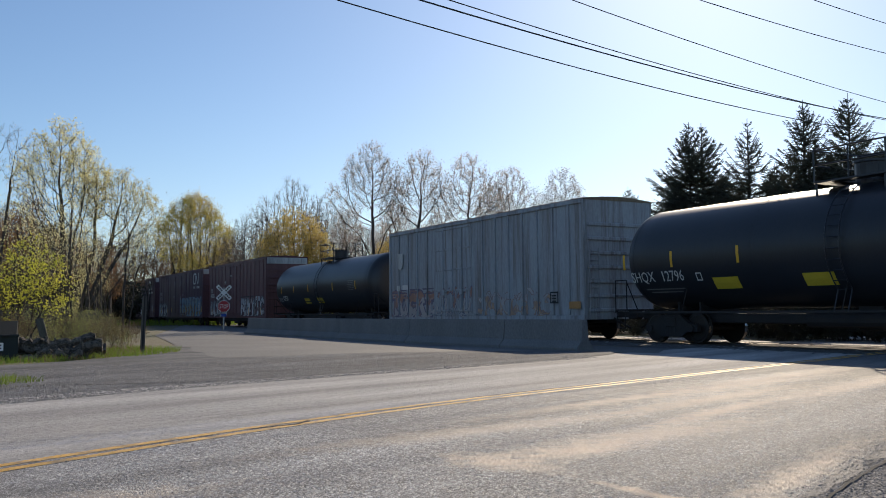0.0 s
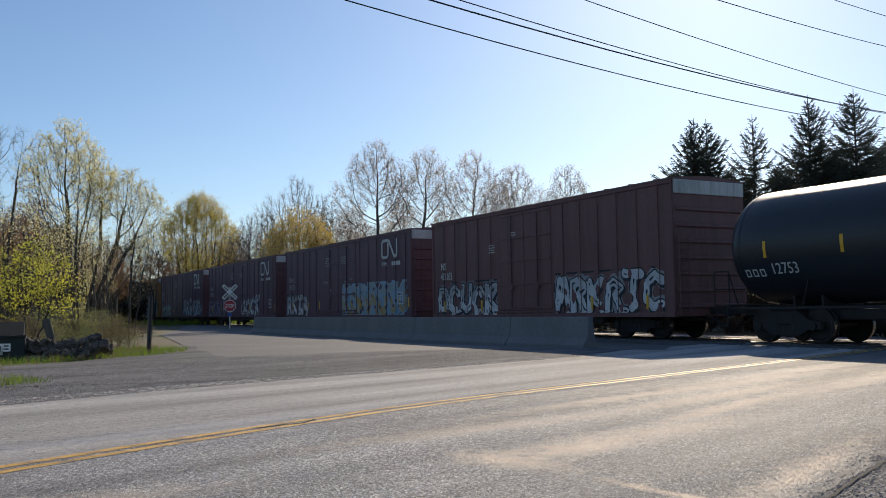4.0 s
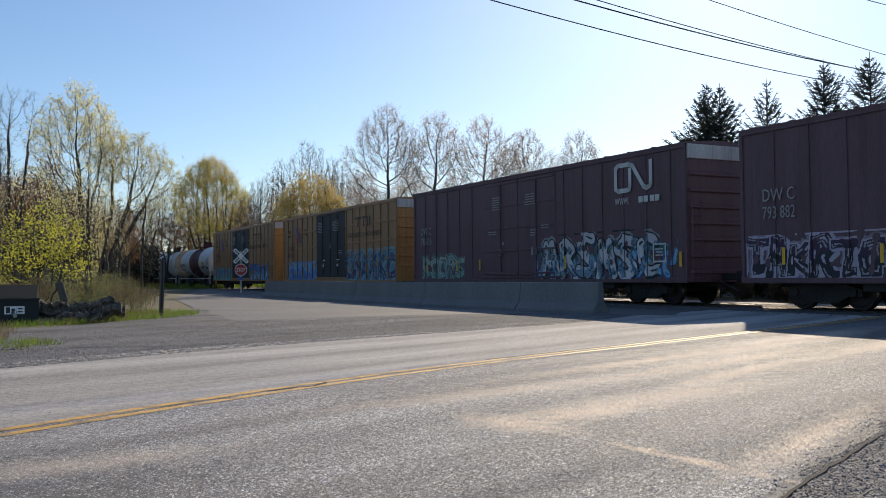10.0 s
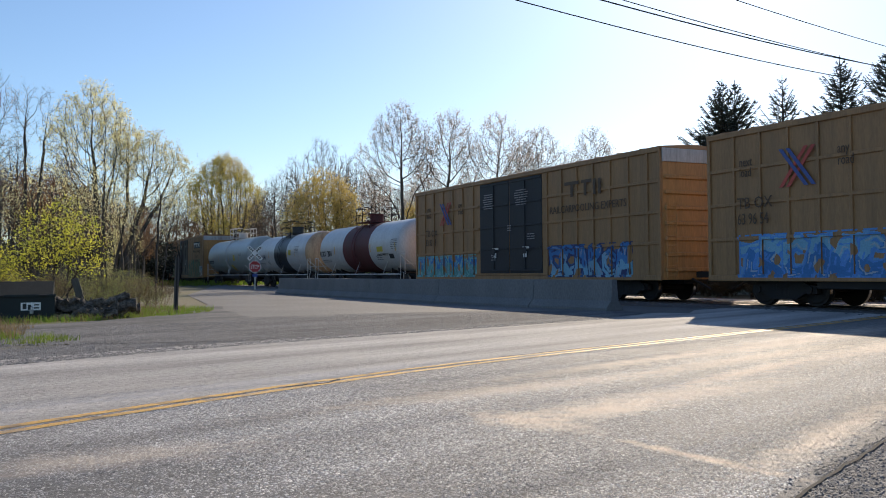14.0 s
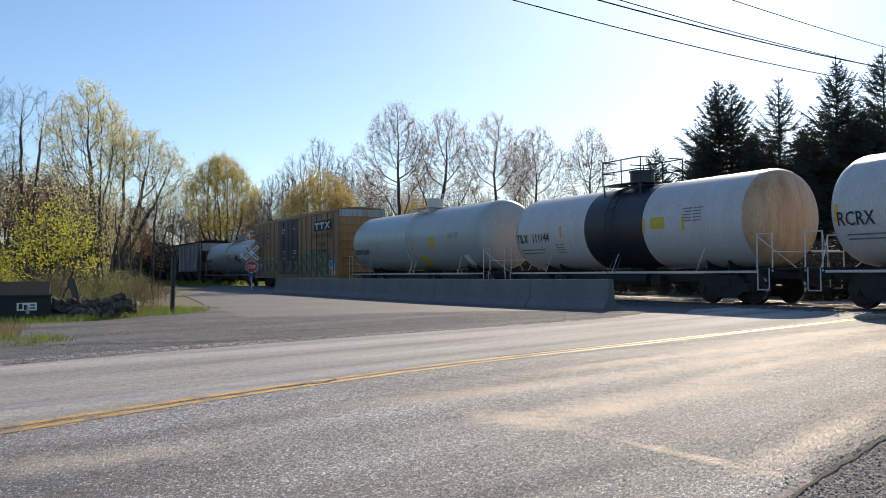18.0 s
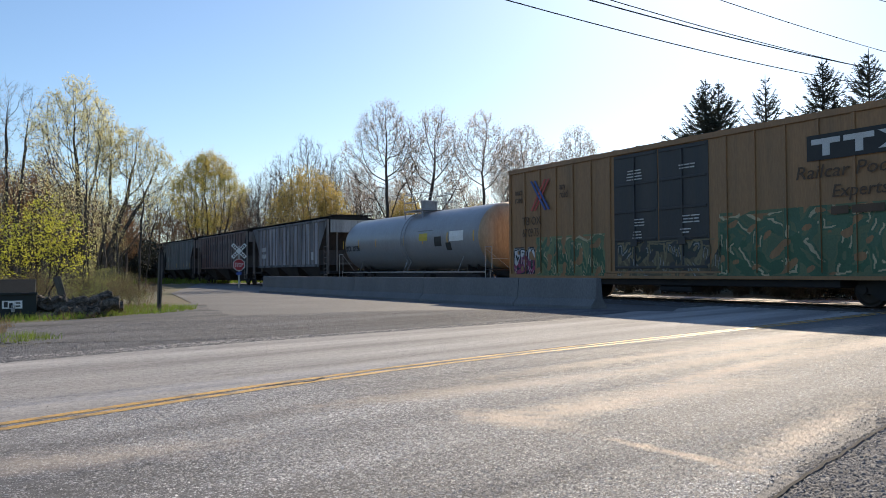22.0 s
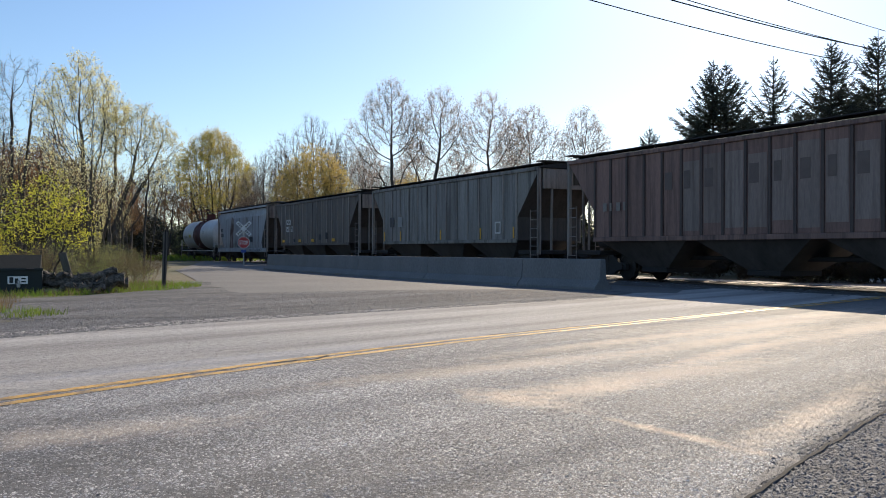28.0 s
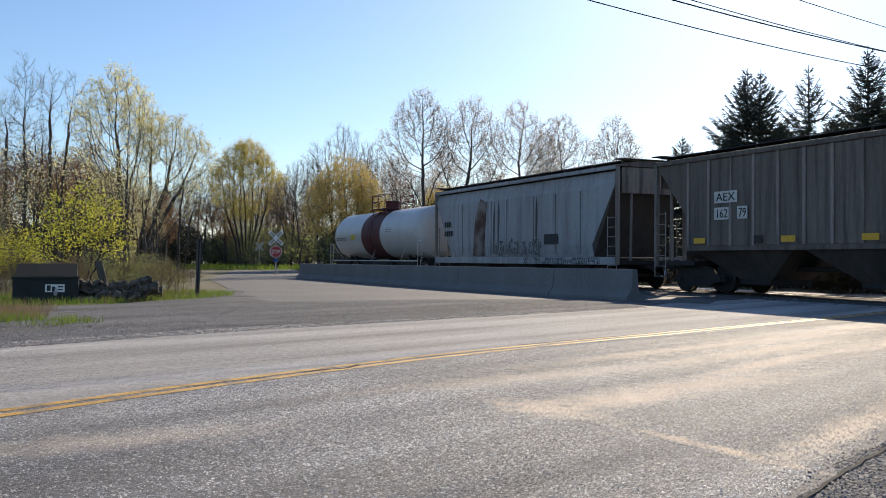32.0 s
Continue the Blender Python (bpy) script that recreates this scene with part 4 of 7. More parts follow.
    # end platforms, handrails, saddles and side rails
    for e in (-1, 1):
        x0, x1 = sorted((e * (h - 2.6), e * (h + 0.35)))
        each("stub_sill", [(x0, -0.3, 0.72, x1, 0.3, 1.0, 0.03)], UNDER, car)
        x0, x1 = sorted((e * (h - 0.2), e * (h + 0.42)))
        each("end_platform", [(x0, -1.45, frame_z + 0.055, x1, 1.45, frame_z + 0.11, 0.012)], UNDER, car)
        for k in range(2):
            xx = e * (h - 2.3) + (k - 0.5) * 0.9
            pts = [(y, zc + 0.02 - math.sqrt(max((r + 0.02) ** 2 - y * y, 0))) for y in np.linspace(-0.8, 0.8, 9)]
            vs = [(xx - 0.03, y, z) for y, z in pts] + [(xx - 0.03, y, 0.8) for y, z in pts[::-1]]
            vs2 = [(xx + 0.03, y, z) for _, y, z in vs]
            m = len(vs)
            part("saddle", Geo().add(vs + vs2, [tuple(range(m)), tuple(range(2 * m - 1, m - 1, -1))] + [(i, m + i, m + (i + 1) % m, (i + 1) % m) for i in range(m)]), UNDER, car)
        for s in (-1, 1):
            xe = e * (h + 0.4)
            g = Geo()
            g.path([(xe, s * 1.43, frame_z), (xe, s * 1.43, frame_z + 1.05), (e * (h - 0.15), s * 1.43, frame_z + 1.05), (e * (h - 0.15), s * 1.43, frame_z)], 0.02, 6)
            g.path([(xe, s * 1.43, frame_z + 0.55), (xe, s * 0.1, frame_z + 0.55)], 0.018, 6)
            g.path([(e * (h - 0.15), s * 1.43, frame_z + 1.0), (xe, s * 0.5, frame_z + 0.1)], 0.018, 6)
            part("grab_iron", g, foot or railing, car)
            g = Geo()
            g.path([(e * (h - 0.1), s * 1.46, frame_z + 0.1), (e * (h - 0.1), s * 1.46, 0.45), (e * (h + 0.3), s * 1.46, 0.45), (e * (h + 0.3), s * 1.46, frame_z + 0.1)], 0.018, 5)
            part("step", g, foot or railing, car)
    if walkway:
        for s in (-1, 1):
            g = Geo()
            g.bbox(-h + 0.2, s * 1.40 - 0.02, frame_z - 0.035, h - 0.2, s * 1.40 + 0.02, frame_z + 0.035, 0.008)
            for x in np.linspace(-h + 2.6, h - 2.6, 3):
                yb = s * r * 0.80
                zb = zc - r * 0.60
                g.tube((x, s * 1.40, frame_z), (x + 0.12, yb, zb), 0.016, n=5)
            part("side_rail", g, foot or trim, car)
    g = Geo()
    part("brake_cylinder", g.tube((-1.6, -0.55, 0.72), (1.0, -0.55, 0.72), 0.2, n=12), UNDER, car)
    each("valve_box", [(1.3, -0.8, 0.5, 1.8, -0.4, 0.85, 0.02)], UNDER, car)
    each("outlet", [(-0.35, -0.3, 0.45, 0.35, 0.35, zc - r + 0.06, 0.03)], UNDER, car)
    each("long_sill", [(-h + 2.4, -0.5, 0.62, h - 2.4, 0.5, 0.9, 0.03)], UNDER, car)
    running_gear(car, L + 0.5, h - 1.75, 1.0)
    return car, h


def wrap(name, r, zc, x0, x1, z0, z1, material, car, lift=0.008, label=""):
    """A patch that follows the near flank of the drum."""
    a0, a1 = (math.asin(max(-1, min(1, (z - zc) / r))) for z in (z0, z1))
    g = Geo()
    k = max(2, int(abs(a1 - a0) / 0.12) + 1)
    vs = []
    for a in np.linspace(a0, a1, k):
        for x in (x0, x1):
            vs.append((x, -(r + lift) * math.cos(a), zc + (r + lift) * math.sin(a)))
    g.add(vs, [(2 * i, 2 * i + 1, 2 * i + 3, 2 * i + 2) for i in range(k - 1)])
    return part(name, g, material, car, label)


def tank_text(text, size, x, z, r, zc, material, car):
    a = math.asin((z + size * 0.35 - zc) / r)
    ob = lettering(text, size, x, z, 0, material, car, "car_number")
    y, zz = -(r + 0.02) * math.cos(a), zc + (r + 0.02) * math.sin(a)
    ob.matrix_basis = Matrix.Translation((x, y, zz)) @ Matrix.Rotation(-a, 4, "X") @ Matrix.Rotation(radians(90), 4, "X") @ Matrix.Diagonal((size * 1.15, size / 0.7, 1, 1)) @ Matrix.Translation((0, -0.35, 0))
    return ob


def tank_bars(rows, r, zc, material, car):
    """Stencilled rows on the drum; tall ones are drawn hollow, thin ones are faint."""
    faint = LETTER_FAINT
    for x, z, w, h in rows:
        if h > 0.2:
            t = 0.036
            z, h, w = z + 0.03, h - 0.06, w * 0.85
            for x0, x1, z0, z1 in ((x, x + t, z, z + h), (x + w - t, x + w, z, z + h), (x + t, x + w - t, z + h - t, z + h), (x + t, x + w - t, z, z + t)):
                wrap("stencil", r, zc, x0, x1, z0, z1, material, car, 0.01)
        else:
            wrap("stencil", r, zc, x, x + w, z, z + min(h, 0.04), faint, car, 0.01)


def hopper_car(label, u0, u1, top, body, posts=20, roof_mat=None, smooth_side=False, bays=3, bay_mat=None, post_mat=None, panel_mat=None, patched=(), end_mat=None):
    """A covered hopper: ribbed or plain sides, sloped ends, bays, roof with hatches and running boards."""
    L = u1 - u0
    h, W = L / 2, 1.52
    bottom = 1.42 if not smooth_side else 1.1
    car = start_car("hopper_car", label, u0, u1, "hopper car")
    e0 = 1.75
    z2 = 2.35
    out = [(-h + e0, bottom), (h - e0, bottom), (h - e0, z2), (h - 0.28, top - 0.12), (h - 0.28, top), (-h + 0.28, top), (-h + 0.28, top - 0.12), (-h + e0, z2)]
    g = Geo()
    if smooth_side:
        rings = []
        for x, zb in ((-h + 0.28, top - 0.5), (-h + e0, bottom + 0.05), (0, bottom), (h - e0, bottom + 0.05), (h - 0.28, top - 0.5)):
            rings.append([(x, y * W, max(z, zb)) for y, z in ((-0.94, bottom), (-1.0, bottom + 0.5), (-1.01, bottom + 1.2), (-1.0, top - 0.7), (-0.93, top - 0.15), (-0.82, top), (0.82, top), (0.93, top - 0.15), (1.0, top - 0.7), (1.01, bottom + 1.2), (1.0, bottom + 0.5), (0.94, bottom))])
        g.loft(rings)
    else:
        g.prism(out, -W, W)
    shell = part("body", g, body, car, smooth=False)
    # end slopes and undersides painted dark: the shade under them is put into the colour
    shell.data.materials.append(HOP_SOOT_SHADE)
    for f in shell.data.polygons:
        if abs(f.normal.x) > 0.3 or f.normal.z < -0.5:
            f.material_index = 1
    for s in (-1, 1):
        yy = (W, W + 0.055) if s > 0 else (-W - 0.055, -W)
        y2 = (W, W + 0.075) if s > 0 else (-W - 0.075, -W)
        if not smooth_side:
            each("side_post", [(x - 0.05, yy[0], bottom, x + 0.05, yy[1], top - 0.08, 0.012) for x in np.linspace(-h + e0 + 0.05, h - e0 - 0.05, posts)], post_mat or body, car)
            xs = np.linspace(-h + e0 + 0.05, h - e0 - 0.05, posts)
            y3 = (W - 0.002, W + 0.014) if s > 0 else (-W - 0.014, -W + 0.002)
            y4 = (W + 0.014, W + 0.02) if s > 0 else (-W - 0.02, -W - 0.014)
            for k, (xa, xb) in enumerate(zip(xs, xs[1:])):
                sheet_ = part("side_sheet", Geo().bbox(xa + 0.062, y3[0], bottom + 0.06, xb - 0.062, y3[1], top - 0.115, 0.006), panel_mat or body, car)
                if k in patched:
                    lo = bottom + 0.3 + 0.12 * math.sin(k * 2.3)
                    part("repaint_patch", Geo().bbox(xa + 0.09, y4[0], lo, xb - 0.09, y4[1], top - 0.42 - 0.1 * math.sin(k * 1.7), 0.002), HOP_PATCH, sheet_, "pale grey repainted patch")
        each("top_chord", [(-h + 0.28, y2[0], top - 0.1, h - 0.28, y2[1], top + 0.03, 0.012)], body, car)
        ex = e0 if not smooth_side else 0.3
        each("side_sill", [(-h + ex, y2[0], bottom - 0.1 if not smooth_side else 0.86, h - ex, y2[1], bottom + 0.05 if not smooth_side else 1.14, 0.012)], body, car)
        for e in (-1, 1):
            xa, xb = sorted((e * (h - 0.3), e * (h - 0.18)))
            each("corner_post", [(xa, yy[0] - (0.08 if s > 0 else 0), 0.86, xb, yy[1] + (0 if s > 0 else 0.08), top, 0.012)], HOP_POST, car)
            g = Geo()
            for xx in (e * (h - 0.22), e * (h - 0.75)):
                g.path([(xx, s * (W + 0.05), 0.5), (xx, s * (W + 0.05), top - 0.3 if xx == e * (h - 0.22) else 2.6)], 0.02, 5)
            for k in range(7):
                g.path([(e * (h - 0.22), s * (W + 0.05), 0.5 + 0.34 * k), (e * (h - 0.75), s * (W + 0.05), 0.5 + 0.34 * k)], 0.016, 5)
            part("ladder", g, HOP_POST, car)
    for e in (-1, 1):
        xa, xb = sorted((e * (h - 1.9), e * (h - 0.2)))
        each("end_platform", [(xa, -1.4, 0.86, xb, 1.4, 1.02, 0.02)], UNDER, car)
        xa, xb = sorted((e * (h - 0.24), e * (h - 0.18)))
        each("end_sheet", [(xa, -1.35, 3.4, xb, 1.35, top - 0.02, 0.01)], end_mat or HOP_POST, car)
        for y in (-0.9, 0.9):
            part("end_strut", Geo().tube((e * (h - 0.3), y, 1.0), (e * (h - 0.25), y, 3.5), 0.05, n=6), HOP_POST, car)
    x0, x1 = -h + e0, h - e0
    wide = (x1 - x0) / bays
    for k in range(bays):
        a, b = x0 + k * wide, x0 + (k + 1) * wide
        m = (a + b) / 2
        lo, up = 0.42, bottom
        g = Geo()
        g.loft([[(a + 0.05, -W + 0.05, up), (b - 0.05, -W + 0.05, up), (b - 0.05, W - 0.05, up), (a + 0.05, W - 0.05, up)],
                [(m - 0.55, -0.75, lo), (m + 0.55, -0.75, lo), (m + 0.55, 0.75, lo), (m - 0.55, 0.75, lo)]])
        bay = part("hopper_bay", g, bay_mat or HOP_SOOT_SHADE, car)
        each("gate", [(m - 0.6, -0.85, lo - 0.12, m + 0.6, 0.85, lo + 0.05, 0.02)], UNDER, bay)
    g = Geo()
    rings = []
    for x in (-h + 0.1, h - 0.1):
        rings.append([(x, y, z) for y, z in ((-W - 0.04, top), (-W - 0.02, top + 0.05), (-W * 0.6, top + 0.17), (0, top + 0.24), (W * 0.6, top + 0.17), (W + 0.02, top + 0.05), (W + 0.04, top))])
    g.loft(rings)
    part("roof", g, roof_mat or body, car)
    for y in (-0.95, 0.95):
        each("running_board", [(-h + 0.05, y - 0.28, top + 0.2, h - 0.05, y + 0.28, top + 0.235, 0.01)], roof_mat or UNDER, car)
        each("board_bracket", [(x - 0.03, y - 0.26, top + 0.08, x + 0.03, y + 0.26, top + 0.202, 0.004) for x in np.linspace(-h + 0.4, h - 0.4, 9)], roof_mat or UNDER, car)
    for e in (-1, 1):
        xa, xb = sorted((e * (h - 0.45), e * (h + 0.02)))
        each("end_board", [(xa, -W, top + 0.236, xb, W, top + 0.27, 0.01)], roof_mat or UNDER, car)
    each("roof_hatch", [(x - 0.75, -0.42, top + 0.2, x + 0.75, 0.42, top + 0.36, 0.03) for x in np.linspace(-h + 1.8, h - 1.8, 8)], roof_mat or body, car)
    each("centre_sill", [(-h + 0.2, -0.32, 0.72, h - 0.2, 0.32, 0.858, 0.03)], UNDER, car)
    each("brake_box", [(h - 1.7, -1.2, 0.55, h - 1.1, -0.6, 0.855, 0.03)], UNDER, car)
    part("brake_cylinder", Geo().tube((-h + 0.9, -0.5, 1.3), (-h + 1.7, -0.5, 1.3), 0.22, n=12), UNDER, car)
    running_gear(car, L - 0.1, h - 1.75, 0.9)
    return car, h


HOP_PATCH = paint("hopper_repaint_grey", (0.27, 0.21, 0.185), 0.65, (0.15, 0.095, 0.08), 0.6, 1.1, streak=0.7, island=0.25)
SHEET_SOOTY = paint("hopper_sooty_sheet", (0.46, 0.44, 0.46), 0.65, (0.07, 0.055, 0.052), 0.75, 1.0, streak=1.0, island=0.5)
SHEET_BROWN = paint("hopper_brown_sheet", (0.27, 0.155, 0.128), 0.6, (0.09, 0.052, 0.044), 0.55, 0.9, streak=0.7, island=0.2)
SHEET_GREY = paint("hopper_grey_sheet", (0.3, 0.287, 0.275), 0.6, (0.09, 0.07, 0.06), 0.5, 0.8, streak=0.8, island=0.28)
SHEET_TAUPE = paint("hopper_taupe_sheet", (0.175, 0.145, 0.125), 0.6, (0.07, 0.055, 0.048), 0.5, 0.8, streak=0.8, island=0.2)
# sooty bays; the same dark colour also paints shade on the body's ends
HOP_SOOT_SHADE = paint("hopper_soot_and_shade", (0.085, 0.072, 0.066), 0.7, (0.02, 0.018, 0.017), 0.7, 0.8)
WHITE_P, BLACK_P, GREY_P = (0.62, 0.63, 0.65), (0.02, 0.02, 0.025), (0.35, 0.36, 0.38)
BLUE_P, SKY_P, NAVY_P = (0.05, 0.2, 0.5), (0.2, 0.45, 0.62), (0.03, 0.045, 0.15)
GOLD_P, TEAL_P, GREEN_P, PINK_P, LIME_P = (0.4, 0.28, 0.1), (0.1, 0.32, 0.32), (0.06, 0.13, 0.07), (0.3, 0.05, 0.12), (0.4, 0.5, 0.2)

# black tank car that leads
U = {"A": (6.4, 22.6), "B": (24.5, 40.14), "C": (42.1, 58.3), "D": (60.24, 75.98), "E": (78.2, 97.0), "F": (99.2, 117.95), "G": (120.1, 138.95), "H": (141.0, 159.75),
     "I": (161.85, 180.2), "J": (182.2, 195.7), "K": (197.6, 211.0), "L": (213.0, 228.8), "M": (230.75, 249.65), "N": (251.6, 268.2), "O": (270.1, 286.6),
     "P": (288.1, 305.4), "Q": (306.9, 323.5), "R": (325.0, 341.4), "S": (343.05, 358.5), "T": (360.6, 374.8)}

R_, Z_ = 1.6, 2.65
car, h = tank_car("glossy black tank car with yellow reflector strips", *U["A"], R_, Z_, TANK_BLACK, foot=UNDER)
tank_text("12796", 0.34, -h + 1.85, 1.95, R_, Z_, LETTER_WHITE, car)
tank_text("SHQX", 0.34, -h + 0.5, 1.95, R_, Z_, LETTER_WHITE, car)
tank_bars([(-h + 3.3, 1.85, 0.26, 0.3), (-h + 0.95, 1.66, 1.7, 0.035), (-h + 1.1, 1.57, 1.4, 0.035)], R_, Z_, LETTER_WHITE, car)
for x in (-h + 0.25, -h + 2.4, -h + 5.0, h - 5.0, h - 2.4):
    wrap("reflector", R_, Z_, x - 0.05, x + 0.05, 2.32, 2.8, REFLECTOR, car)
for x in (-h + 3.9, -h + 7.0):
    wrap("placard", R_, Z_, x, x + 0.95, 1.62, 1.95, PLACARD, car, label="yellow warning placard")

# grey boxcar
B_BODY = graffiti(paint("boxcar_grey_sprayed", (0.35, 0.375, 0.41), 0.6, (0.2, 0.15, 0.12), 0.35, streak=0.75), [(-7.6, -3.2, 0.78, 2.1, (0.45, 0.4, 0.39), (0.4, 0.21, 0.15), (0.17, 0.14, 0.2), 0.5, 0.75), (-3.0, 0.2, 0.8, 2.2, (0.46, 0.42, 0.4), (0.36, 0.2, 0.16), (0.12, 0.12, 0.2), 0.5, 0.5), (0.6, 5.8, 0.85, 1.9, (0.45, 0.3, 0.2), (0.42, 0.4, 0.4), (0.28, 0.2, 0.2), 0.55, 0.6)])
car, h = boxcar("pale grey boxcar with rust stains and faded spray paint", *U["B"], 5.06, B_BODY, B_BODY, (-3.1, 0.2), B_BODY, B_BODY, rib_step=0.98, door_trim=B_BODY, roof_mat=paint("rusty_tan_roof", (0.24, 0.18, 0.12), 0.7, (0.12, 0.07, 0.05), 0.6), rib_depth=0.06)
part("emblem", Geo().prism([(-h + 1.0, 3.2), (-h + 1.25, 3.05), (-h + 1.5, 3.2), (-h + 1.55, 3.9), (-h + 1.3, 3.85), (-h + 0.95, 3.9)], -1.57, -1.563), END_WHITE, car, "white shield emblem")
bars("stencil", [(-h + 0.9, 2.05, 0.12, 0.26), (-h + 1.06, 2.05, 0.12, 0.26), (-h + 1.5, 2.1, 0.6, 0.22)], -1.566, LETTER_WHITE, car)
bars("data_panel", ring(h - 2.0, 1.3, 0.5, 0.42, 0.05) + stencil(h - 1.92, 1.55, 0.34, 3, 0.05, 0.05), -1.566, LETTER_BLACK, car)
part("orange_patch", Geo().box(h - 0.85, -1.57, 1.1, h - 0.2, -1.564, 1.35), mat("faded_orange", (0.5, 0.25, 0.08), 0.6), car)

# black tank car behind it
car, h = tank_car("black tank car with yellow placards", *U["C"], R_, Z_, TANK_BLACK, foot=UNDER)
tank_text("12753", 0.32, -h + 1.7, 1.9, R_, Z_, LETTER_WHITE, car)
tank_bars([(-h + 0.8, 1.78, 0.2, 0.26), (-h + 1.05, 1.78, 0.2, 0.26), (-h + 1.3, 1.78, 0.2, 0.26)] + stencil(h - 3.4, 2.75, 1.0, 6), R_, Z_, LETTER_WHITE, car)
for x in (-h + 1.6, -h + 4.0, -h + 6.6, h - 5.6, h - 2.3):
    wrap("reflector", R_, Z_, x - 0.05, x + 0.05, 2.3, 2.75, REFLECTOR, car)
for x in (-h + 5.5, -h + 7.7):
    wrap("placard", R_, Z_, x, x + 0.9, 1.62, 1.94, PLACARD, car, label="yellow warning placard")

# oxide red boxcar
D_BODY = graffiti(paint("boxcar_red_sprayed", (0.165, 0.072, 0.072), 0.55, (0.06, 0.032, 0.03), 0.4, streak=0.35), [(-7.4, -2.3, 0.8, 2.25, WHITE_P, GREY_P, BLACK_P, 0.55, 0.72), (1.6, 7.4, 0.85, 2.3, WHITE_P, (0.5, 0.52, 0.55), BLACK_P, 0.6, 0.78)])
car, h = boxcar("oxide red boxcar with large white graffiti", *U["D"], 5.1, D_BODY, D_BODY, (-2.1, 1.5), D_BODY, D_BODY, panel=END_WHITE, rib_step=1.0)
marks(car, -h + 0.85, 2.35, -1.545, "473 033", 0.32, letters="NS")
bars("stencil", stencil(-h + 5.0, 3.6, 0.5, 4) + stencil(-h + 6.6, 4.0, 0.5, 3), -1.545, LETTER_WHITE, car)
reflectors(car, (-h + 1.2, -h + 4.4, h - 4.0, h - 1.2), -1.55, 0.95)

# three dark brown boxcars with white ribbon emblems
SPRAY = {"E": [(-9.2, -5.2, 0.8, 2.15, WHITE_P, GREY_P, BLACK_P, 0.35, 0.75), (0.6, 8.9, 0.82, 2.55, GOLD_P, (0.27, 0.33, 0.34), (0.22, 0.38, 0.55), 0.75, 0.95)],
         "F": [(-9.2, -4.2, 0.85, 2.0, (0.025, 0.02, 0.03), (0.05, 0.025, 0.055), (0.42, 0.37, 0.46), 0.4, 0.7), (0.9, 5.6, 0.82, 2.35, WHITE_P, (0.46, 0.48, 0.55), BLACK_P, 0.5, 0.7)],
         "G": [(-8.6, -4.4, 0.85, 2.0, (0.2, 0.34, 0.31), (0.28, 0.4, 0.36), (0.09, 0.13, 0.13), 0.5, 0.7), (1.6, 8.2, 0.82, 2.45, WHITE_P, (0.5, 0.5, 0.54), BLACK_P, 0.45, 0.7), (1.2, 9.0, 0.82, 2.2, SKY_P, GREEN_P, BLUE_P, 0.8, 0.3)]}
NUMBER = {"E": "793 734", "F": "793 882", "G": "793 616"}
for key in "EFG":
    m = graffiti(paint("boxcar_brown_sprayed", (0.12, 0.062, 0.078), 0.55, (0.055, 0.03, 0.032), 0.4, streak=0.35), SPRAY[key])
    words = {"E": "blue and gold", "F": "white and violet", "G": "white and sky blue"}[key]
    car, h = boxcar(f"dark brown boxcar with {words} graffiti and white emblem", *U[key], 5.1, m, m, (-2.6, 2.6), m, m, panel=END_WHITE, rib_step=1.13)
    emblem_ribbon(h - 3.3, 3.75, 1.75, 0.85, -1.545, car)
    lettering("WWW.", 0.22, h - 3.35, 3.3, -1.545, LETTER_WHITE, car)
    bars("web_address", [(h - 2.15, 3.3, 0.2, 0.2), (h - 1.9, 3.3, 0.2, 0.2), (h - 1.6, 3.3, 0.2, 0.2), (h - 1.36, 3.3, 0.2, 0.2)], -1.545, LETTER_WHITE, car)
    marks(car, -h + 0.8, 2.45, -1.545, NUMBER[key], 0.34, LETTER_DIM, "DW C")
    bars("stencil", stencil(-2.0, 4.15, 0.9, 6) + stencil(0.5, 4.1, 0.9, 5) + stencil(-2.3, 2.75, 0.8, 2) + stencil(1.6, 2.85, 0.7, 2) + stencil(0.9, 2.7, 0.5, 3), -1.568, LETTER_DIM, car)
    bars("door_tag", [(-1.35, 1.75, 0.1, 0.3), (1.0, 1.75, 0.1, 0.3), (-1.15, 2.2, 0.14, 0.14)], -1.568, LETTER_DIM, car)
    bars("data_panel", ring(h - 1.5, 1.35, 0.6, 0.6, 0.05) + stencil(h - 1.4, 1.75, 0.4, 3), -1.545, LETTER_WHITE, car)
    reflectors(car, (-h + 1.5, -h + 4.4, -3.0, 3.2, h - 0.25), -1.55, 1.2)

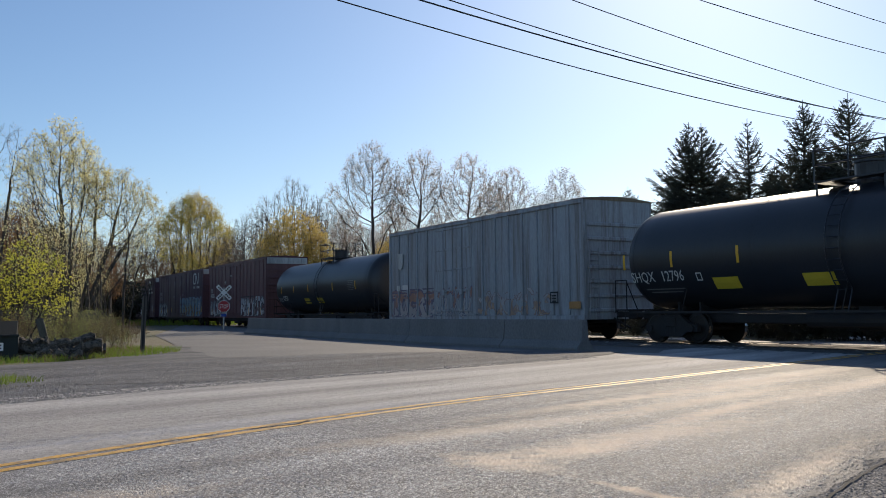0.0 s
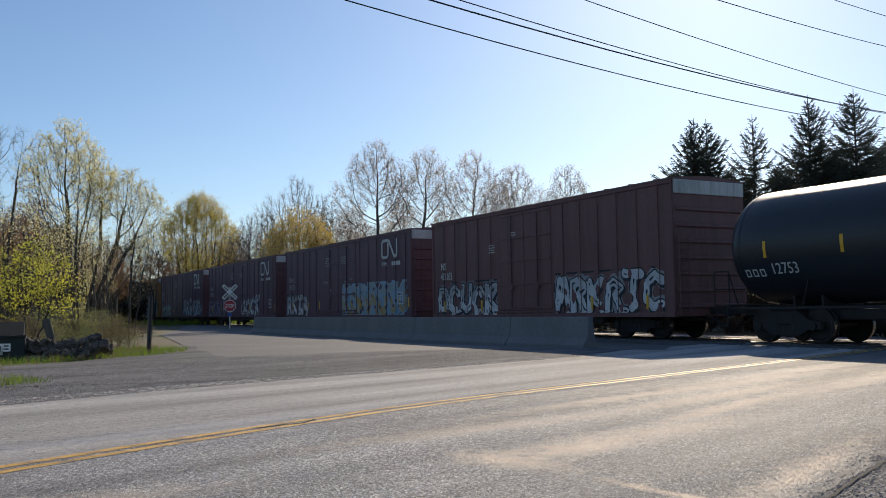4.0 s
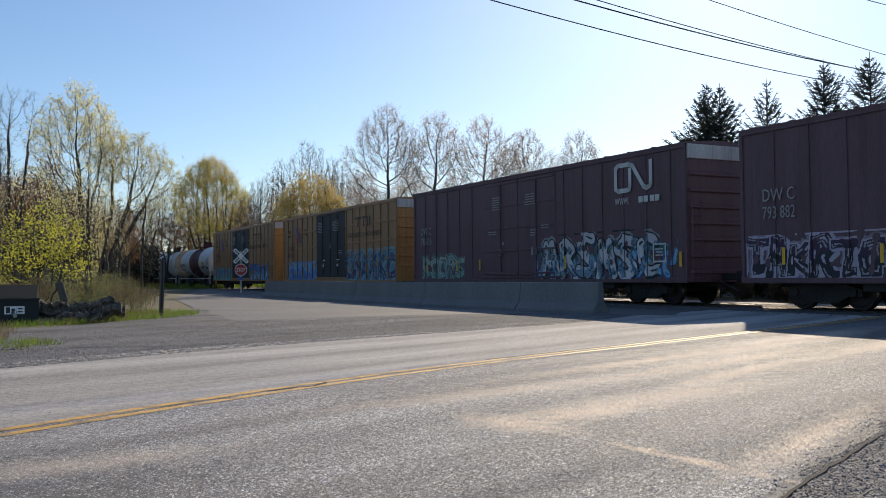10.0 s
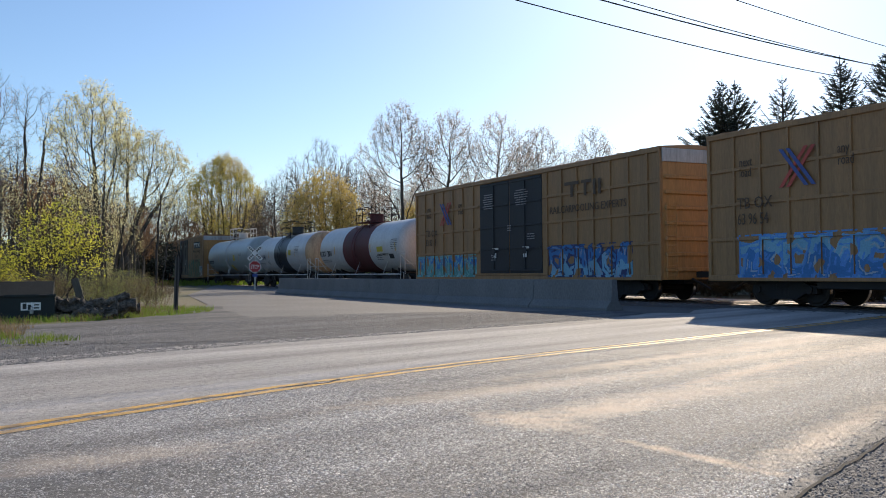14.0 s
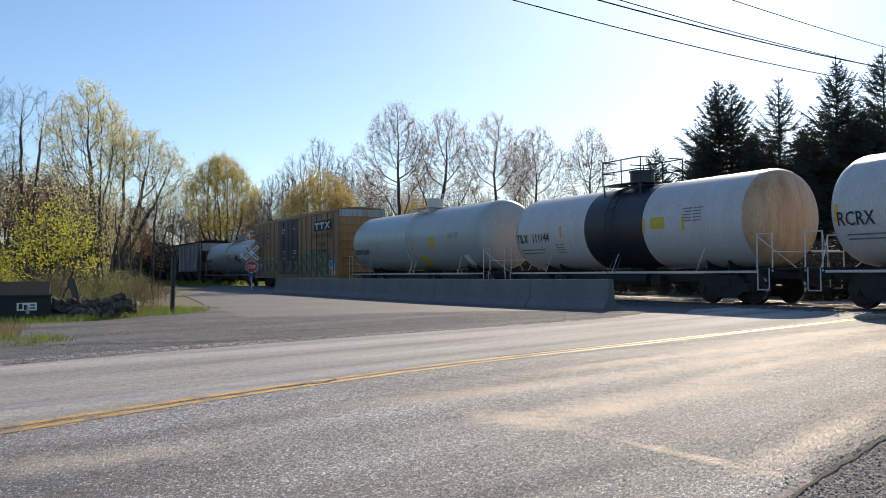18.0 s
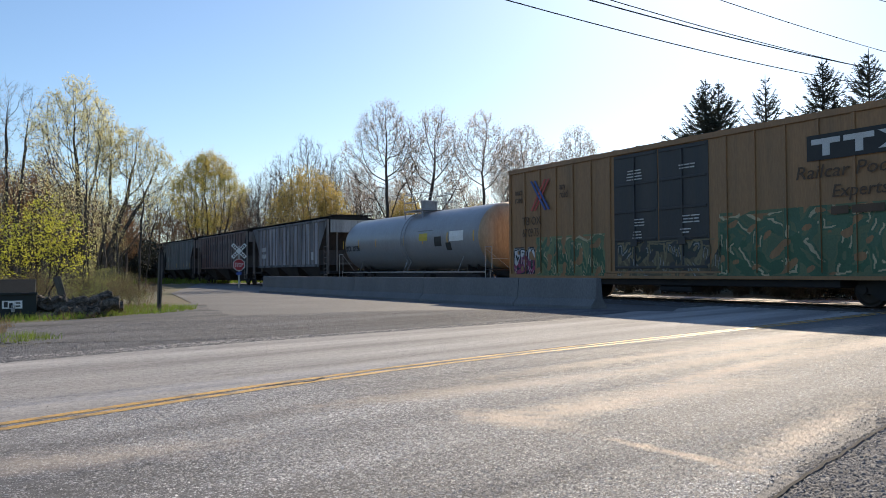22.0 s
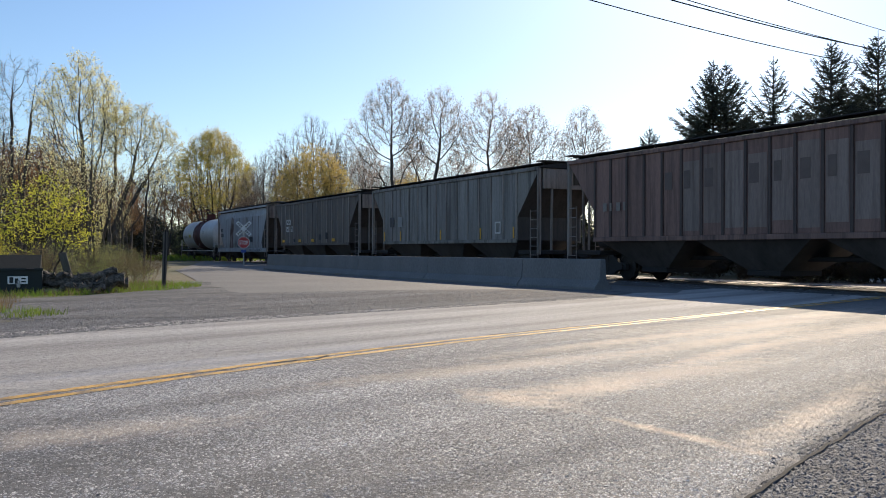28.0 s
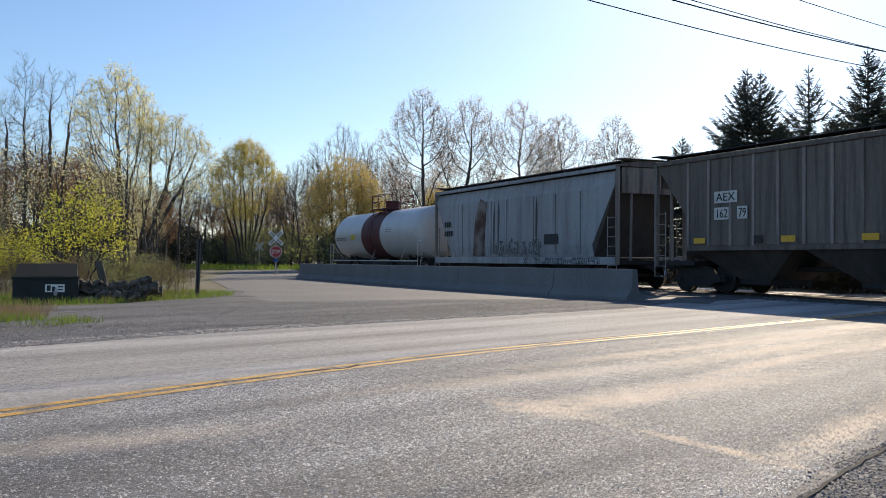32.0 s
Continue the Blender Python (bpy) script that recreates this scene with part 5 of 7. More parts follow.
# two yellow boxcars with dark doors
for key, tags in (("H", [(-8.2, -2.7, 0.8, 2.0, BLUE_P, SKY_P, (0.1, 0.3, 0.7), 0.6, 0.85), (2.3, 9.2, 0.8, 2.5, NAVY_P, (0.06, 0.1, 0.2), (0.15, 0.4, 0.5), 0.45, 0.92)]),
                  ("I", [(-9.0, -3.0, 0.8, 1.8, TEAL_P, BLUE_P, (0.2, 0.5, 0.5), 0.4, 0.8), (2.7, 7.7, 0.8, 2.0, SKY_P, BLUE_P, NAVY_P, 0.55, 0.85)])):
    m = graffiti(paint("boxcar_yellow_sprayed", (0.36, 0.193, 0.082), 0.5, (0.2, 0.12, 0.06), 0.45), tags)
    words = {"H": "navy", "I": "turquoise"}[key]
    car, h = boxcar(f"faded yellow boxcar with dark doors and {words} graffiti", *U[key], 5.12, m, m, (-2.65, 2.3), DOOR_DARK, BOX_YELLOW, panel=END_WHITE, rib_step=0.98, rows=(1.9, 2.9, 3.9), rib_depth=0.06)
    crossed_arrows(-h + 3.3, 3.75, 0.45, -1.575, car)
    for w, x, z in (("next", -h + 1.3, 3.95), ("load", -h + 1.3, 3.65), ("any", -h + 4.6, 3.95), ("road", -h + 4.6, 3.65)):
        lettering(w, 0.26, x, z, -1.575, LETTER_BROWN, car)
    marks(car, -h + 1.2, 2.3, -1.575, {"H": "63 96 54", "I": "63 92 18"}[key], 0.32, LETTER_BROWN, "TB OX")
    bars("emblem", [(3.9, 4.2, 0.9, 0.12), (4.28, 3.75, 0.15, 0.45), (4.95, 4.2, 0.6, 0.12), (5.1, 3.75, 0.15, 0.45), (5.65, 3.75, 0.15, 0.55), (5.95, 3.75, 0.15, 0.55)], -1.575, LETTER_BROWN, car, "faded brown block emblem")
    lettering("RAILCARPOOLING EXPERTS", 0.27, 2.9, 3.2, -1.575, LETTER_BROWN, car, width=4.6)
    bars("stencil", stencil(-2.3, 4.3, 1.0, 7) + stencil(0.3, 4.3, 1.1, 7) + stencil(-0.3, 2.9, 0.4, 3) + stencil(1.2, 2.5, 0.7, 3) + stencil(-1.6, 1.7, 0.4, 3), -1.568, LETTER_DIM, car)
    bars("door_tag", [(-1.45, 1.6, 0.28, 0.22), (0.95, 1.6, 0.28, 0.22), (-1.5, 1.95, 0.5, 0.08), (0.9, 1.95, 0.5, 0.08)], -1.568, LETTER_WHITE, car)

# white tank cars with a dark band
R_, Z_ = 1.45, 2.52
car, h = tank_car("white tank car with maroon centre band", *U["J"], R_, Z_, TANK_WHITE, (-2.0, 2.2), TANK_MAROON, TANK_MAROON, foot=TANK_WHITE, railing=UNDER)
tank_text("RCRX", 0.36, -h + 0.6, 2.15, R_, Z_, LETTER_BLACK, car)
tank_text("2031", 0.36, -h + 2.0, 2.15, R_, Z_, LETTER_BLACK, car)
tank_bars([(-h + 0.8, 1.85, 1.6, 0.06), (-h + 0.8, 1.74, 1.5, 0.06)] + stencil(5.2, 2.8, 1.1, 6) + stencil(3.0, 1.95, 1.0, 3), R_, Z_, LETTER_BLACK, car)
tank_text("HYDROCHLORIC ACID", 0.12, 3.35, 2.0, R_, Z_, LETTER_BLACK, car).name = "lettering"
wrap("placard", R_, Z_, 3.35, 4.2, 2.2, 2.48, PLACARD, car, label="yellow warning placard")
wrap("placard", R_, Z_, 4.9, 5.5, 1.8, 2.05, LETTER_BLACK, car, label="dark data plate")
for x in (-h + 0.6, -h + 3.3, 2.4, 5.9):
    wrap("reflector", R_, Z_, x - 0.05, x + 0.05, 2.2, 2.65, REFLECTOR, car)
car, h = tank_car("white tank car with black centre band", *U["K"], R_, Z_, TANK_WHITE, (-1.5, 1.7), TANK_BLACK, TANK_BLACK, foot=TANK_WHITE, railing=UNDER, end_mat=paint("rusty_white_head", (0.58, 0.38, 0.22), 0.45, (0.3, 0.12, 0.06), 0.6))
tank_text("TILX", 0.34, -h + 0.65, 2.2, R_, Z_, LETTER_BLACK, car)
tank_text("111144", 0.34, -h + 1.75, 2.2, R_, Z_, LETTER_BLACK, car)
tank_bars([(-h + 0.8, 1.85, 1.7, 0.05), (-h + 0.8, 1.72, 1.5, 0.05)] + stencil(h - 3.2, 2.9, 1.1, 5) + stencil(-h + 3.2, 2.0, 0.7, 4), R_, Z_, LETTER_BLACK, car)
wrap("placard", R_, Z_, 2.1, 2.75, 2.35, 2.72, PLACARD, car, label="yellow warning placard")
for x in (-h + 3.7, 1.75, 3.6):
    wrap("reflector", R_, Z_, x - 0.05, x + 0.05, 2.25, 2.7, REFLECTOR, car)

# pale green tank car
R_, Z_ = 1.56, 2.68
car, h = tank_car("pale green tank car with white railings", *U["L"], R_, Z_, TANK_GREEN, foot=TANK_WHITE, trim=TANK_WHITE, dome=0.3)
tank_text("DOWX", 0.3, -h + 0.8, 2.1, R_, Z_, LETTER_BLACK, car)
tank_text("73309", 0.3, -h + 2.0, 2.1, R_, Z_, LETTER_BLACK, car)
tank_bars([(-h + 0.8, 1.75, 1.4, 0.05), (-h + 1.0, 1.62, 1.0, 0.05)] + stencil(h - 3.3, 2.8, 1.2, 3), R_, Z_, LETTER_BLACK, car)
for x0, z0 in ((2.6, 2.2), (1.2, 1.35)):
    wrap("placard", R_, Z_, x0, x0 + 0.65, z0, z0 + 0.5, PLACARD, car, label="yellow warning placard")
for x in (-5.2, -3.0, 0.9, 4.6):
    wrap("reflector", R_, Z_, x - 0.04, x + 0.04, 2.2, 2.7, REFLECTOR, car)
wrap("placard", R_, Z_, h - 2.2, h - 1.75, 1.35, 1.8, SIGN_WHITE, car, label="white hazard placard")

# yellow boxcar with black emblem
m = graffiti(paint("boxcar_yellow_old", (0.33, 0.178, 0.08), 0.5, (0.2, 0.13, 0.07), 0.45), [(-7.6, -3.4, 0.8, 2.25, GREEN_P, (0.09, 0.16, 0.1), (0.2, 0.24, 0.12), 0.6, 0.97), (1.8, 7.9, 0.8, 2.6, GREEN_P, (0.08, 0.15, 0.09), (0.13, 0.17, 0.09), 0.7, 0.97), (-9.2, -7.7, 0.85, 1.9, PINK_P, WHITE_P, BLACK_P, 0.4, 0.9), (7.6, 8.8, 0.9, 1.9, WHITE_P, SKY_P, BLACK_P, 0.4, 0.7)])
M_DOOR = graffiti(paint("door_charcoal_sprayed", (0.035, 0.037, 0.042), 0.5, (0.08, 0.07, 0.06), 0.4), [(-2.7, 1.9, 0.8, 1.9, (0.12, 0.1, 0.06), (0.04, 0.05, 0.045), (0.22, 0.18, 0.1), 0.5, 0.7)])
car, h = boxcar("yellow boxcar with dark double door, black emblem and green graffiti", *U["M"], 5.1, m, m, (-2.9, 1.5), M_DOOR, BOX_YELLOW, panel=BOX_GREY, rib_step=1.05, rib_depth=0.05)
crossed_arrows(-h + 2.2, 3.85, 0.5, -1.565, car)
for w, x, z in (("next", -h + 0.5, 3.95), ("road", -h + 0.5, 3.65), ("any", -h + 3.5, 3.95), ("road", -h + 3.5, 3.65)):
    lettering(w, 0.27, x, z, -1.565, LETTER_BROWN, car)
marks(car, -h + 1.0, 2.3, -1.565, "67 09 75", 0.32, LETTER_BROWN, "TB OX")
part("emblem", Geo().box(5.0, -1.57, 3.75, 8.2, -1.564, 4.4), LETTER_BLACK, car, "black emblem plate")
bars("emblem", [(5.15, 4.15, 0.85, 0.14), (5.48, 3.85, 0.22, 0.3), (6.1, 4.15, 0.85, 0.14), (6.43, 3.85, 0.22, 0.3)], -1.571, LETTER_WHITE, car)
for k in (-1, 1):
    pts = [(7.45 - k * 0.4, 3.85), (7.7 - k * 0.4, 3.85), (7.7 + k * 0.4, 4.29), (7.45 + k * 0.4, 4.29)]
    part("emblem", Geo().prism(pts, -1.575 - 0.002 * k, -1.5712), LETTER_WHITE, car)
lettering("Railcar Pooling", 0.34, 4.6, 3.3, -1.565, LETTER_BROWN, car, width=3.6, italic=0.2)
lettering("Experts", 0.32, 5.7, 2.78, -1.565, LETTER_BROWN, car, width=1.6, italic=0.2)
bars("stencil", [(5.7, 2.35, 0.5, 0.2), (6.3, 2.35, 0.9, 0.2)], -1.565, LETTER_BROWN, car)
bars("door_stencil", stencil(-2.2, 4.2, 0.9, 4) + stencil(0.2, 4.15, 0.9, 2) + stencil(-1.9, 2.6, 0.7, 3) + stencil(0.4, 2.6, 0.8, 3) + stencil(-1.9, 2.2, 0.5, 3) + stencil(0.3, 2.2, 0.5, 2), -1.568, LETTER_WHITE, car)
bars("data_panel", ring(h - 1.6, 1.3, 0.55, 0.55, 0.05), -1.565, LETTER_WHITE, car)

# silver grey tank car
R_, Z_ = 1.46, 2.52
car, h = tank_car("silver grey tank car with rusty head", *U["N"], R_, Z_, TANK_GREY, foot=GALV, trim=TANK_GREY, dome=0.2, end_mat=paint("rusty_grey_head", (0.5, 0.36, 0.22), 0.45, (0.3, 0.13, 0.06), 0.5))
tank_text("DBCX", 0.3, -h + 0.6, 2.2, R_, Z_, LETTER_BLACK, car)
tank_text("201206", 0.3, -h + 1.75, 2.2, R_, Z_, LETTER_BLACK, car)
tank_bars([(h - 6.6, 2.9, 1.6, 0.08)], R_, Z_, LETTER_BLACK, car)
for x in (-h + 0.3, -h + 2.6, -h + 5.0, 0.2, h - 6.0, h - 3.5, h - 1.1):
    wrap("reflector", R_, Z_, x - 0.045, x + 0.045, 2.3, 2.75, REFLECTOR, car)
wrap("placard", R_, Z_, 1.9, 2.8, 2.45, 2.8, PLACARD, car, label="yellow warning placard")
wrap("placard", R_, Z_, 5.0, 6.3, 2.35, 2.8, SIGN_WHITE, car, label="pale data panel")
wrap("soot_patch", R_, Z_, 3.5, 4.2, 2.15, 2.6, LETTER_BLACK, car, label="round patch of black soot")
wrap("placard", R_, Z_, 4.6, 5.1, 1.95, 2.3, LETTER_BLACK, car, label="dark data plate")

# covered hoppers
# HOP_POST ribs are paler than the sheets, painting in light along their edges
car, h = hopper_car("sooty grey covered hopper with ribs coloured pale for lit edges", *U["O"], 4.2, HOP_DARK, 17, UNDER, post_mat=HOP_POST, panel_mat=SHEET_SOOTY, end_mat=END_WHITE)
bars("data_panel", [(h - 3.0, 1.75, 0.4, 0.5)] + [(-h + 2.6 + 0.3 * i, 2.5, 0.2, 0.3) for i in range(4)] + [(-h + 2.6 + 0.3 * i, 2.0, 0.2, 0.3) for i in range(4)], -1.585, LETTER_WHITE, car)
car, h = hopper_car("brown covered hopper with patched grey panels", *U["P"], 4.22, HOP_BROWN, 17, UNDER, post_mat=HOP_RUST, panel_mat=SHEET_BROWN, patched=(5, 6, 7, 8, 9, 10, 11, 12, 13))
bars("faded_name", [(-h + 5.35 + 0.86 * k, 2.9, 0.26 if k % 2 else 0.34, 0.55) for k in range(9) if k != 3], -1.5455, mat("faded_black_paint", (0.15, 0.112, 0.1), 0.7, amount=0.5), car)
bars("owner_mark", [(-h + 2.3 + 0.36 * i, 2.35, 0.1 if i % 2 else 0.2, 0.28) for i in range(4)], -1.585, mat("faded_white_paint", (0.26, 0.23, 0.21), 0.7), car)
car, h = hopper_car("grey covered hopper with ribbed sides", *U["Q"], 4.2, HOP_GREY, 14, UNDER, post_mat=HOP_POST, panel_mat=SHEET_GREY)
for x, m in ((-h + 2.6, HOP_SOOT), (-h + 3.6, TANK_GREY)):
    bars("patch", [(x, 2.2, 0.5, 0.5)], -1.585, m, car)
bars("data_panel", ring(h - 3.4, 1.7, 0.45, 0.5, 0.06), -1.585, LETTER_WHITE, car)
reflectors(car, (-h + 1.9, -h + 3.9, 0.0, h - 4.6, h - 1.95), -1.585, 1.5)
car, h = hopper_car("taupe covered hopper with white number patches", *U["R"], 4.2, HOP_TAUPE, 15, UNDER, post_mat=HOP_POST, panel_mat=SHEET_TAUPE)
part("number_patch", Geo().box(-h + 3.0, -1.588, 2.75, -h + 3.95, -1.583, 3.1).box(-h + 3.0, -1.588, 2.25, -h + 3.6, -1.583, 2.62).box(-h + 3.95, -1.588, 2.25, -h + 4.35, -1.583, 2.62), LETTER_WHITE, car)
lettering("AEX", 0.24, -h + 3.08, 2.81, -1.592, LETTER_BLACK, car, "reporting_mark", 0.78)
lettering("162", 0.26, -h + 3.06, 2.31, -1.592, LETTER_BLACK, car, "car_number", 0.5)
lettering("79", 0.26, -h + 4.0, 2.31, -1.592, LETTER_BLACK, car, "car_number", 0.3)
for x in (-h + 2.1, -h + 5.6, -h + 8.2, h - 4.5):
    part("reflector", Geo().box(x, -1.586, 1.55, x + 0.5, -1.58, 1.72), REFLECTOR, car)
bars("data_panel", [(-h + 9.6, 1.65, 0.4, 0.35), (-h + 10.8, 1.7, 0.4, 0.4), (-h + 4.6, 1.55, 0.3, 0.2)], -1.585, LETTER_BLACK, car)
car, h = hopper_car("light grey smooth-sided covered hopper with rust streaks", *U["S"], 4.35, HOP_LIGHT, 0, HOP_TAUPE, True)
bars("owner_mark", [(-h + 1.3 + 0.24 * i, 2.6, 0.16, 0.26) for i in range(3)] + [(-h + 1.3 + 0.24 * i, 2.15, 0.16, 0.26) for i in range(4)], -1.565, LETTER_BLACK, car)
part("data_panel", Geo().box(h - 5.0, -1.57, 1.65, h - 4.0, -1.56, 2.05), DOOR_DARK, car)
each("side_seam", [(x - 0.02, -1.556, 1.25, x + 0.02, -1.53, 3.62, 0.006) for x in (-h + 3.2, -h + 6.0, -h + 7.4, -h + 9.6, h - 4.2, h - 2.5)], HOP_GREY, car)
for k, x in enumerate((-h + 6.2, -h + 6.6, h - 5.7)):
    part("soot_streak", Geo().prism([(x, 1.3 + 0.2 * (k % 3)), (x + 0.07, 1.3), (x + 0.16, 2.9 + 0.2 * (k % 2)), (x + 0.09, 3.6), (x + 0.02, 3.0)], -1.5465, -1.54), HOP_SOOT, car, "dark vertical soot streak")
spray(car, (-h + 6.3, h - 5.2, 1.2, 1.95, (0.05, 0.05, 0.06), (0.07, 0.07, 0.08), (0.33, 0.34, 0.35), 0.4, 0.5), 5, lambda X, Z: np.full(X.shape, -1.549))
spray(car, (-h + 8.9, h - 1.2, 0.88, 1.12, (0.4, 0.42, 0.44), (0.3, 0.33, 0.36), (0.05, 0.05, 0.06), 0.4, 0.7), 6, lambda X, Z: np.full(X.shape, -1.6))
part("rust_streak", Geo().prism([(-h + 4.3, 1.2), (-h + 5.3, 1.2), (-h + 5.6, 3.6), (-h + 5.0, 3.8), (-h + 4.5, 3.0)], -1.552, -1.54), mat("rust", (0.1, 0.05, 0.035), 0.9, 0, (0.3, 0.26, 0.24), 1.5, 0.8), car, "brown rust stain")

# last tank car
car, h = tank_car("white tank car with maroon band at the train's end", *U["T"], R_, Z_, TANK_WHITE, (-1.6, 1.5), TANK_MAROON, TANK_MAROON, foot=TANK_WHITE, railing=TANK_MAROON)
tank_bars([(-h + 0.9 + 0.28 * i, 2.2, 0.2, 0.24) for i in range(7)] + stencil(2.4, 2.8, 1.0, 3), R_, Z_, LETTER_BLACK, car)
wrap("placard", R_, Z_, -h + 3.6, -h + 4.4, 2.25, 2.55, PLACARD, car, label="yellow warning placard")

# ---- trees, brush and grass ----


def quads(name, verts, material):
    """A mesh of separate quads from an array of n x 4 corners."""
    verts = np.asarray(verts, dtype=np.float32).reshape(-1, 3)
    n = len(verts) // 4
    me = bpy.data.meshes.new(name)
    me.vertices.add(len(verts))
    me.vertices.foreach_set("co", verts.ravel())
    me.loops.add(4 * n)
    me.loops.foreach_set("vertex_index", np.arange(4 * n, dtype=np.int32))
    me.polygons.add(n)
    me.polygons.foreach_set("loop_start", np.arange(0, 4 * n, 4, dtype=np.int32))
    me.materials.append(material)
    me.update(calc_edges=True)
    return me


def limbs(name, segs, material, sides=5):
    """A mesh of tapered tubes from rows of (p, q, r, r2)."""
    a = np.array([(*p, *q, r, r2) for p, q, r, r2 in segs], dtype=np.float64)
    P, Q, R1, R2 = a[:, 0:3], a[:, 3:6], a[:, 6], a[:, 7]
    w = Q - P
    w /= np.maximum(np.linalg.norm(w, axis=1, keepdims=True), 1e-6)
    ref = np.where(np.abs(w[:, 2:3]) < 0.9, np.array([[0, 0, 1.0]]), np.array([[1.0, 0, 0]]))
    u = np.cross(w, ref)
    u /= np.linalg.norm(u, axis=1, keepdims=True)
    v = np.cross(w, u)
    ang = 2 * np.pi * np.arange(sides) / sides
    off = u[:, None, :] * np.cos(ang)[None, :, None] + v[:, None, :] * np.sin(ang)[None, :, None]
    ring0, ring1 = P[:, None, :] + off * R1[:, None, None], Q[:, None, :] + off * R2[:, None, None]
    verts = np.concatenate([ring0, ring1], axis=1).reshape(-1, 3).astype(np.float32)
    n = len(P)
    i = np.arange(sides)
    face = np.stack([i, (i + 1) % sides, sides + (i + 1) % sides, sides + i], axis=1)
    idx = (face[None] + (2 * sides * np.arange(n))[:, None, None]).astype(np.int32).ravel()
    me = bpy.data.meshes.new(name)
    me.vertices.add(len(verts))
    me.vertices.foreach_set("co", verts.ravel())
    me.loops.add(len(idx))
    me.loops.foreach_set("vertex_index", idx)
    me.polygons.add(len(idx) // 4)
    me.polygons.foreach_set("loop_start", np.arange(0, len(idx), 4, dtype=np.int32))
    me.polygons.foreach_set("use_smooth", np.ones(len(idx) // 4, dtype=bool))
    me.materials.append(material)
    me.update(calc_edges=True)
    return me


def leaf_quads(rng, centres, size, slim=0.6, spread=0.0):
    c = np.asarray(centres)
    n = len(c)
    if spread:
        c = c + rng.normal(0, spread, (n, 3))
    a = rng.normal(0, 1, (n, 3))
    a /= np.linalg.norm(a, axis=1, keepdims=True)
    b = np.cross(a, rng.normal(0, 1, (n, 3)))
    b /= np.linalg.norm(b, axis=1, keepdims=True)
    s = size * rng.uniform(0.6, 1.3, (n, 1))
    a, b = a * s, b * s * slim
    return np.stack([c - a, c + b * 0.8, c + a, c - b * 0.8], axis=1)


def grow(rng, p, d, length, r, level, top, segs, tips, wiggle, lift, kids, fork, low=0.28, thin=0.006):
    n = (6, 5, 4, 3, 2)[min(level, 4)]
    p, d = np.array(p, float), np.array(d, float)
    nodes = []
    for k in range(n):
        d = d + rng.normal(0, wiggle, 3) + np.array([0, 0, lift])
        d /= np.linalg.norm(d)
        q = p + d * length / n
        r1 = r * (1 - 0.72 * (k + 1) / n)
        segs.append((p, q, r * (1 - 0.72 * k / n), r1))
        nodes.append((q, d.copy(), r1, (k + 1) / n))
        p = q
    if level >= top:
        tips += [q for q, *_ in nodes]
        return
    m = kids[min(level, len(kids) - 1)]
    for k in range(m):
        f = rng.uniform(low if level == 0 else 0.15, 1.0)
        q, dd, rr, _ = nodes[min(n - 1, int(f * n))]
        side = np.cross(dd, rng.normal(0, 1, 3))
        side /= np.linalg.norm(side) + 1e-6
        ang = rng.uniform(*fork)
        nd = dd * math.cos(ang) + side * math.sin(ang)
        grow(rng, q, nd, length * rng.uniform(0.42, 0.68) * (1.15 - 0.5 * f if level == 0 else 1), max(rr * 0.62, thin), level + 1, top, segs, tips, wiggle * 1.1, lift, kids, fork, low, thin)


def colonise(rng, starts, blobs, count, step, kill, up=0.12, jitter=0.1, rounds=160):
    """Branches that grow from the trunks towards points strewn in a crown's blobs; returns nodes and parents."""
    vol = np.array([b[3] * b[4] * b[5] for b in blobs])
    pick = rng.choice(len(blobs), count, p=vol / vol.sum())
    d = rng.normal(0, 1, (count, 3))
    d /= np.linalg.norm(d, axis=1, keepdims=True)
    d *= rng.uniform(0, 1, (count, 1)) ** 0.4
    B = np.array(blobs, float)
    goal = B[pick, :3] + d * B[pick, 3:6]
    pos, par = [], []
    for line in starts:
        last = -1
        for a, b in zip(line, line[1:]):
            a, b = np.array(a, float), np.array(b, float)
            k = max(1, int(np.linalg.norm(b - a) / step))
            for i in range(k):
                pos.append(a + (b - a) * i / k + (rng.normal(0, 0.02, 3) if i + last > 0 else 0))
                par.append(last)
                last = len(pos) - 1
        pos.append(np.array(line[-1], float))
        par.append(last)
    best = np.full(count, 1e9)
    near = np.zeros(count, int)
    seen, kids = 0, {}
    for _ in range(rounds):
        if not len(goal):
            break
        fresh = np.array(pos[seen:])
        if len(fresh):
            dd = np.linalg.norm(goal[:, None] - fresh[None], axis=2)
            j = dd.argmin(1)
            m = dd[np.arange(len(goal)), j]
            upd = m < best
            best[upd], near[upd] = m[upd], j[upd] + seen
        seen = len(pos)
        keep = best > kill
        goal, best, near = goal[keep], best[keep], near[keep]
        grew = False
        for i in np.unique(near):
            v = (goal[near == i] - pos[i])
            v = (v / np.linalg.norm(v, axis=1, keepdims=True)).mean(0) + np.array([0, 0, up]) + 0.45 * (pos[i] - pos[par[i]]) / step * (par[i] >= 0) + rng.normal(0, jitter, 3)
            q = pos[i] + v / (np.linalg.norm(v) + 1e-6) * step
            if any(np.linalg.norm(pos[c] - q) < step * 0.45 for c in kids.get(i, ())) or len(kids.get(i, ())) > 3:
                continue
            pos.append(q)
            par.append(i)
            kids.setdefault(i, []).append(len(pos) - 1)
            grew = True
        if not grew:
            break
    return np.array(pos), np.array(par)


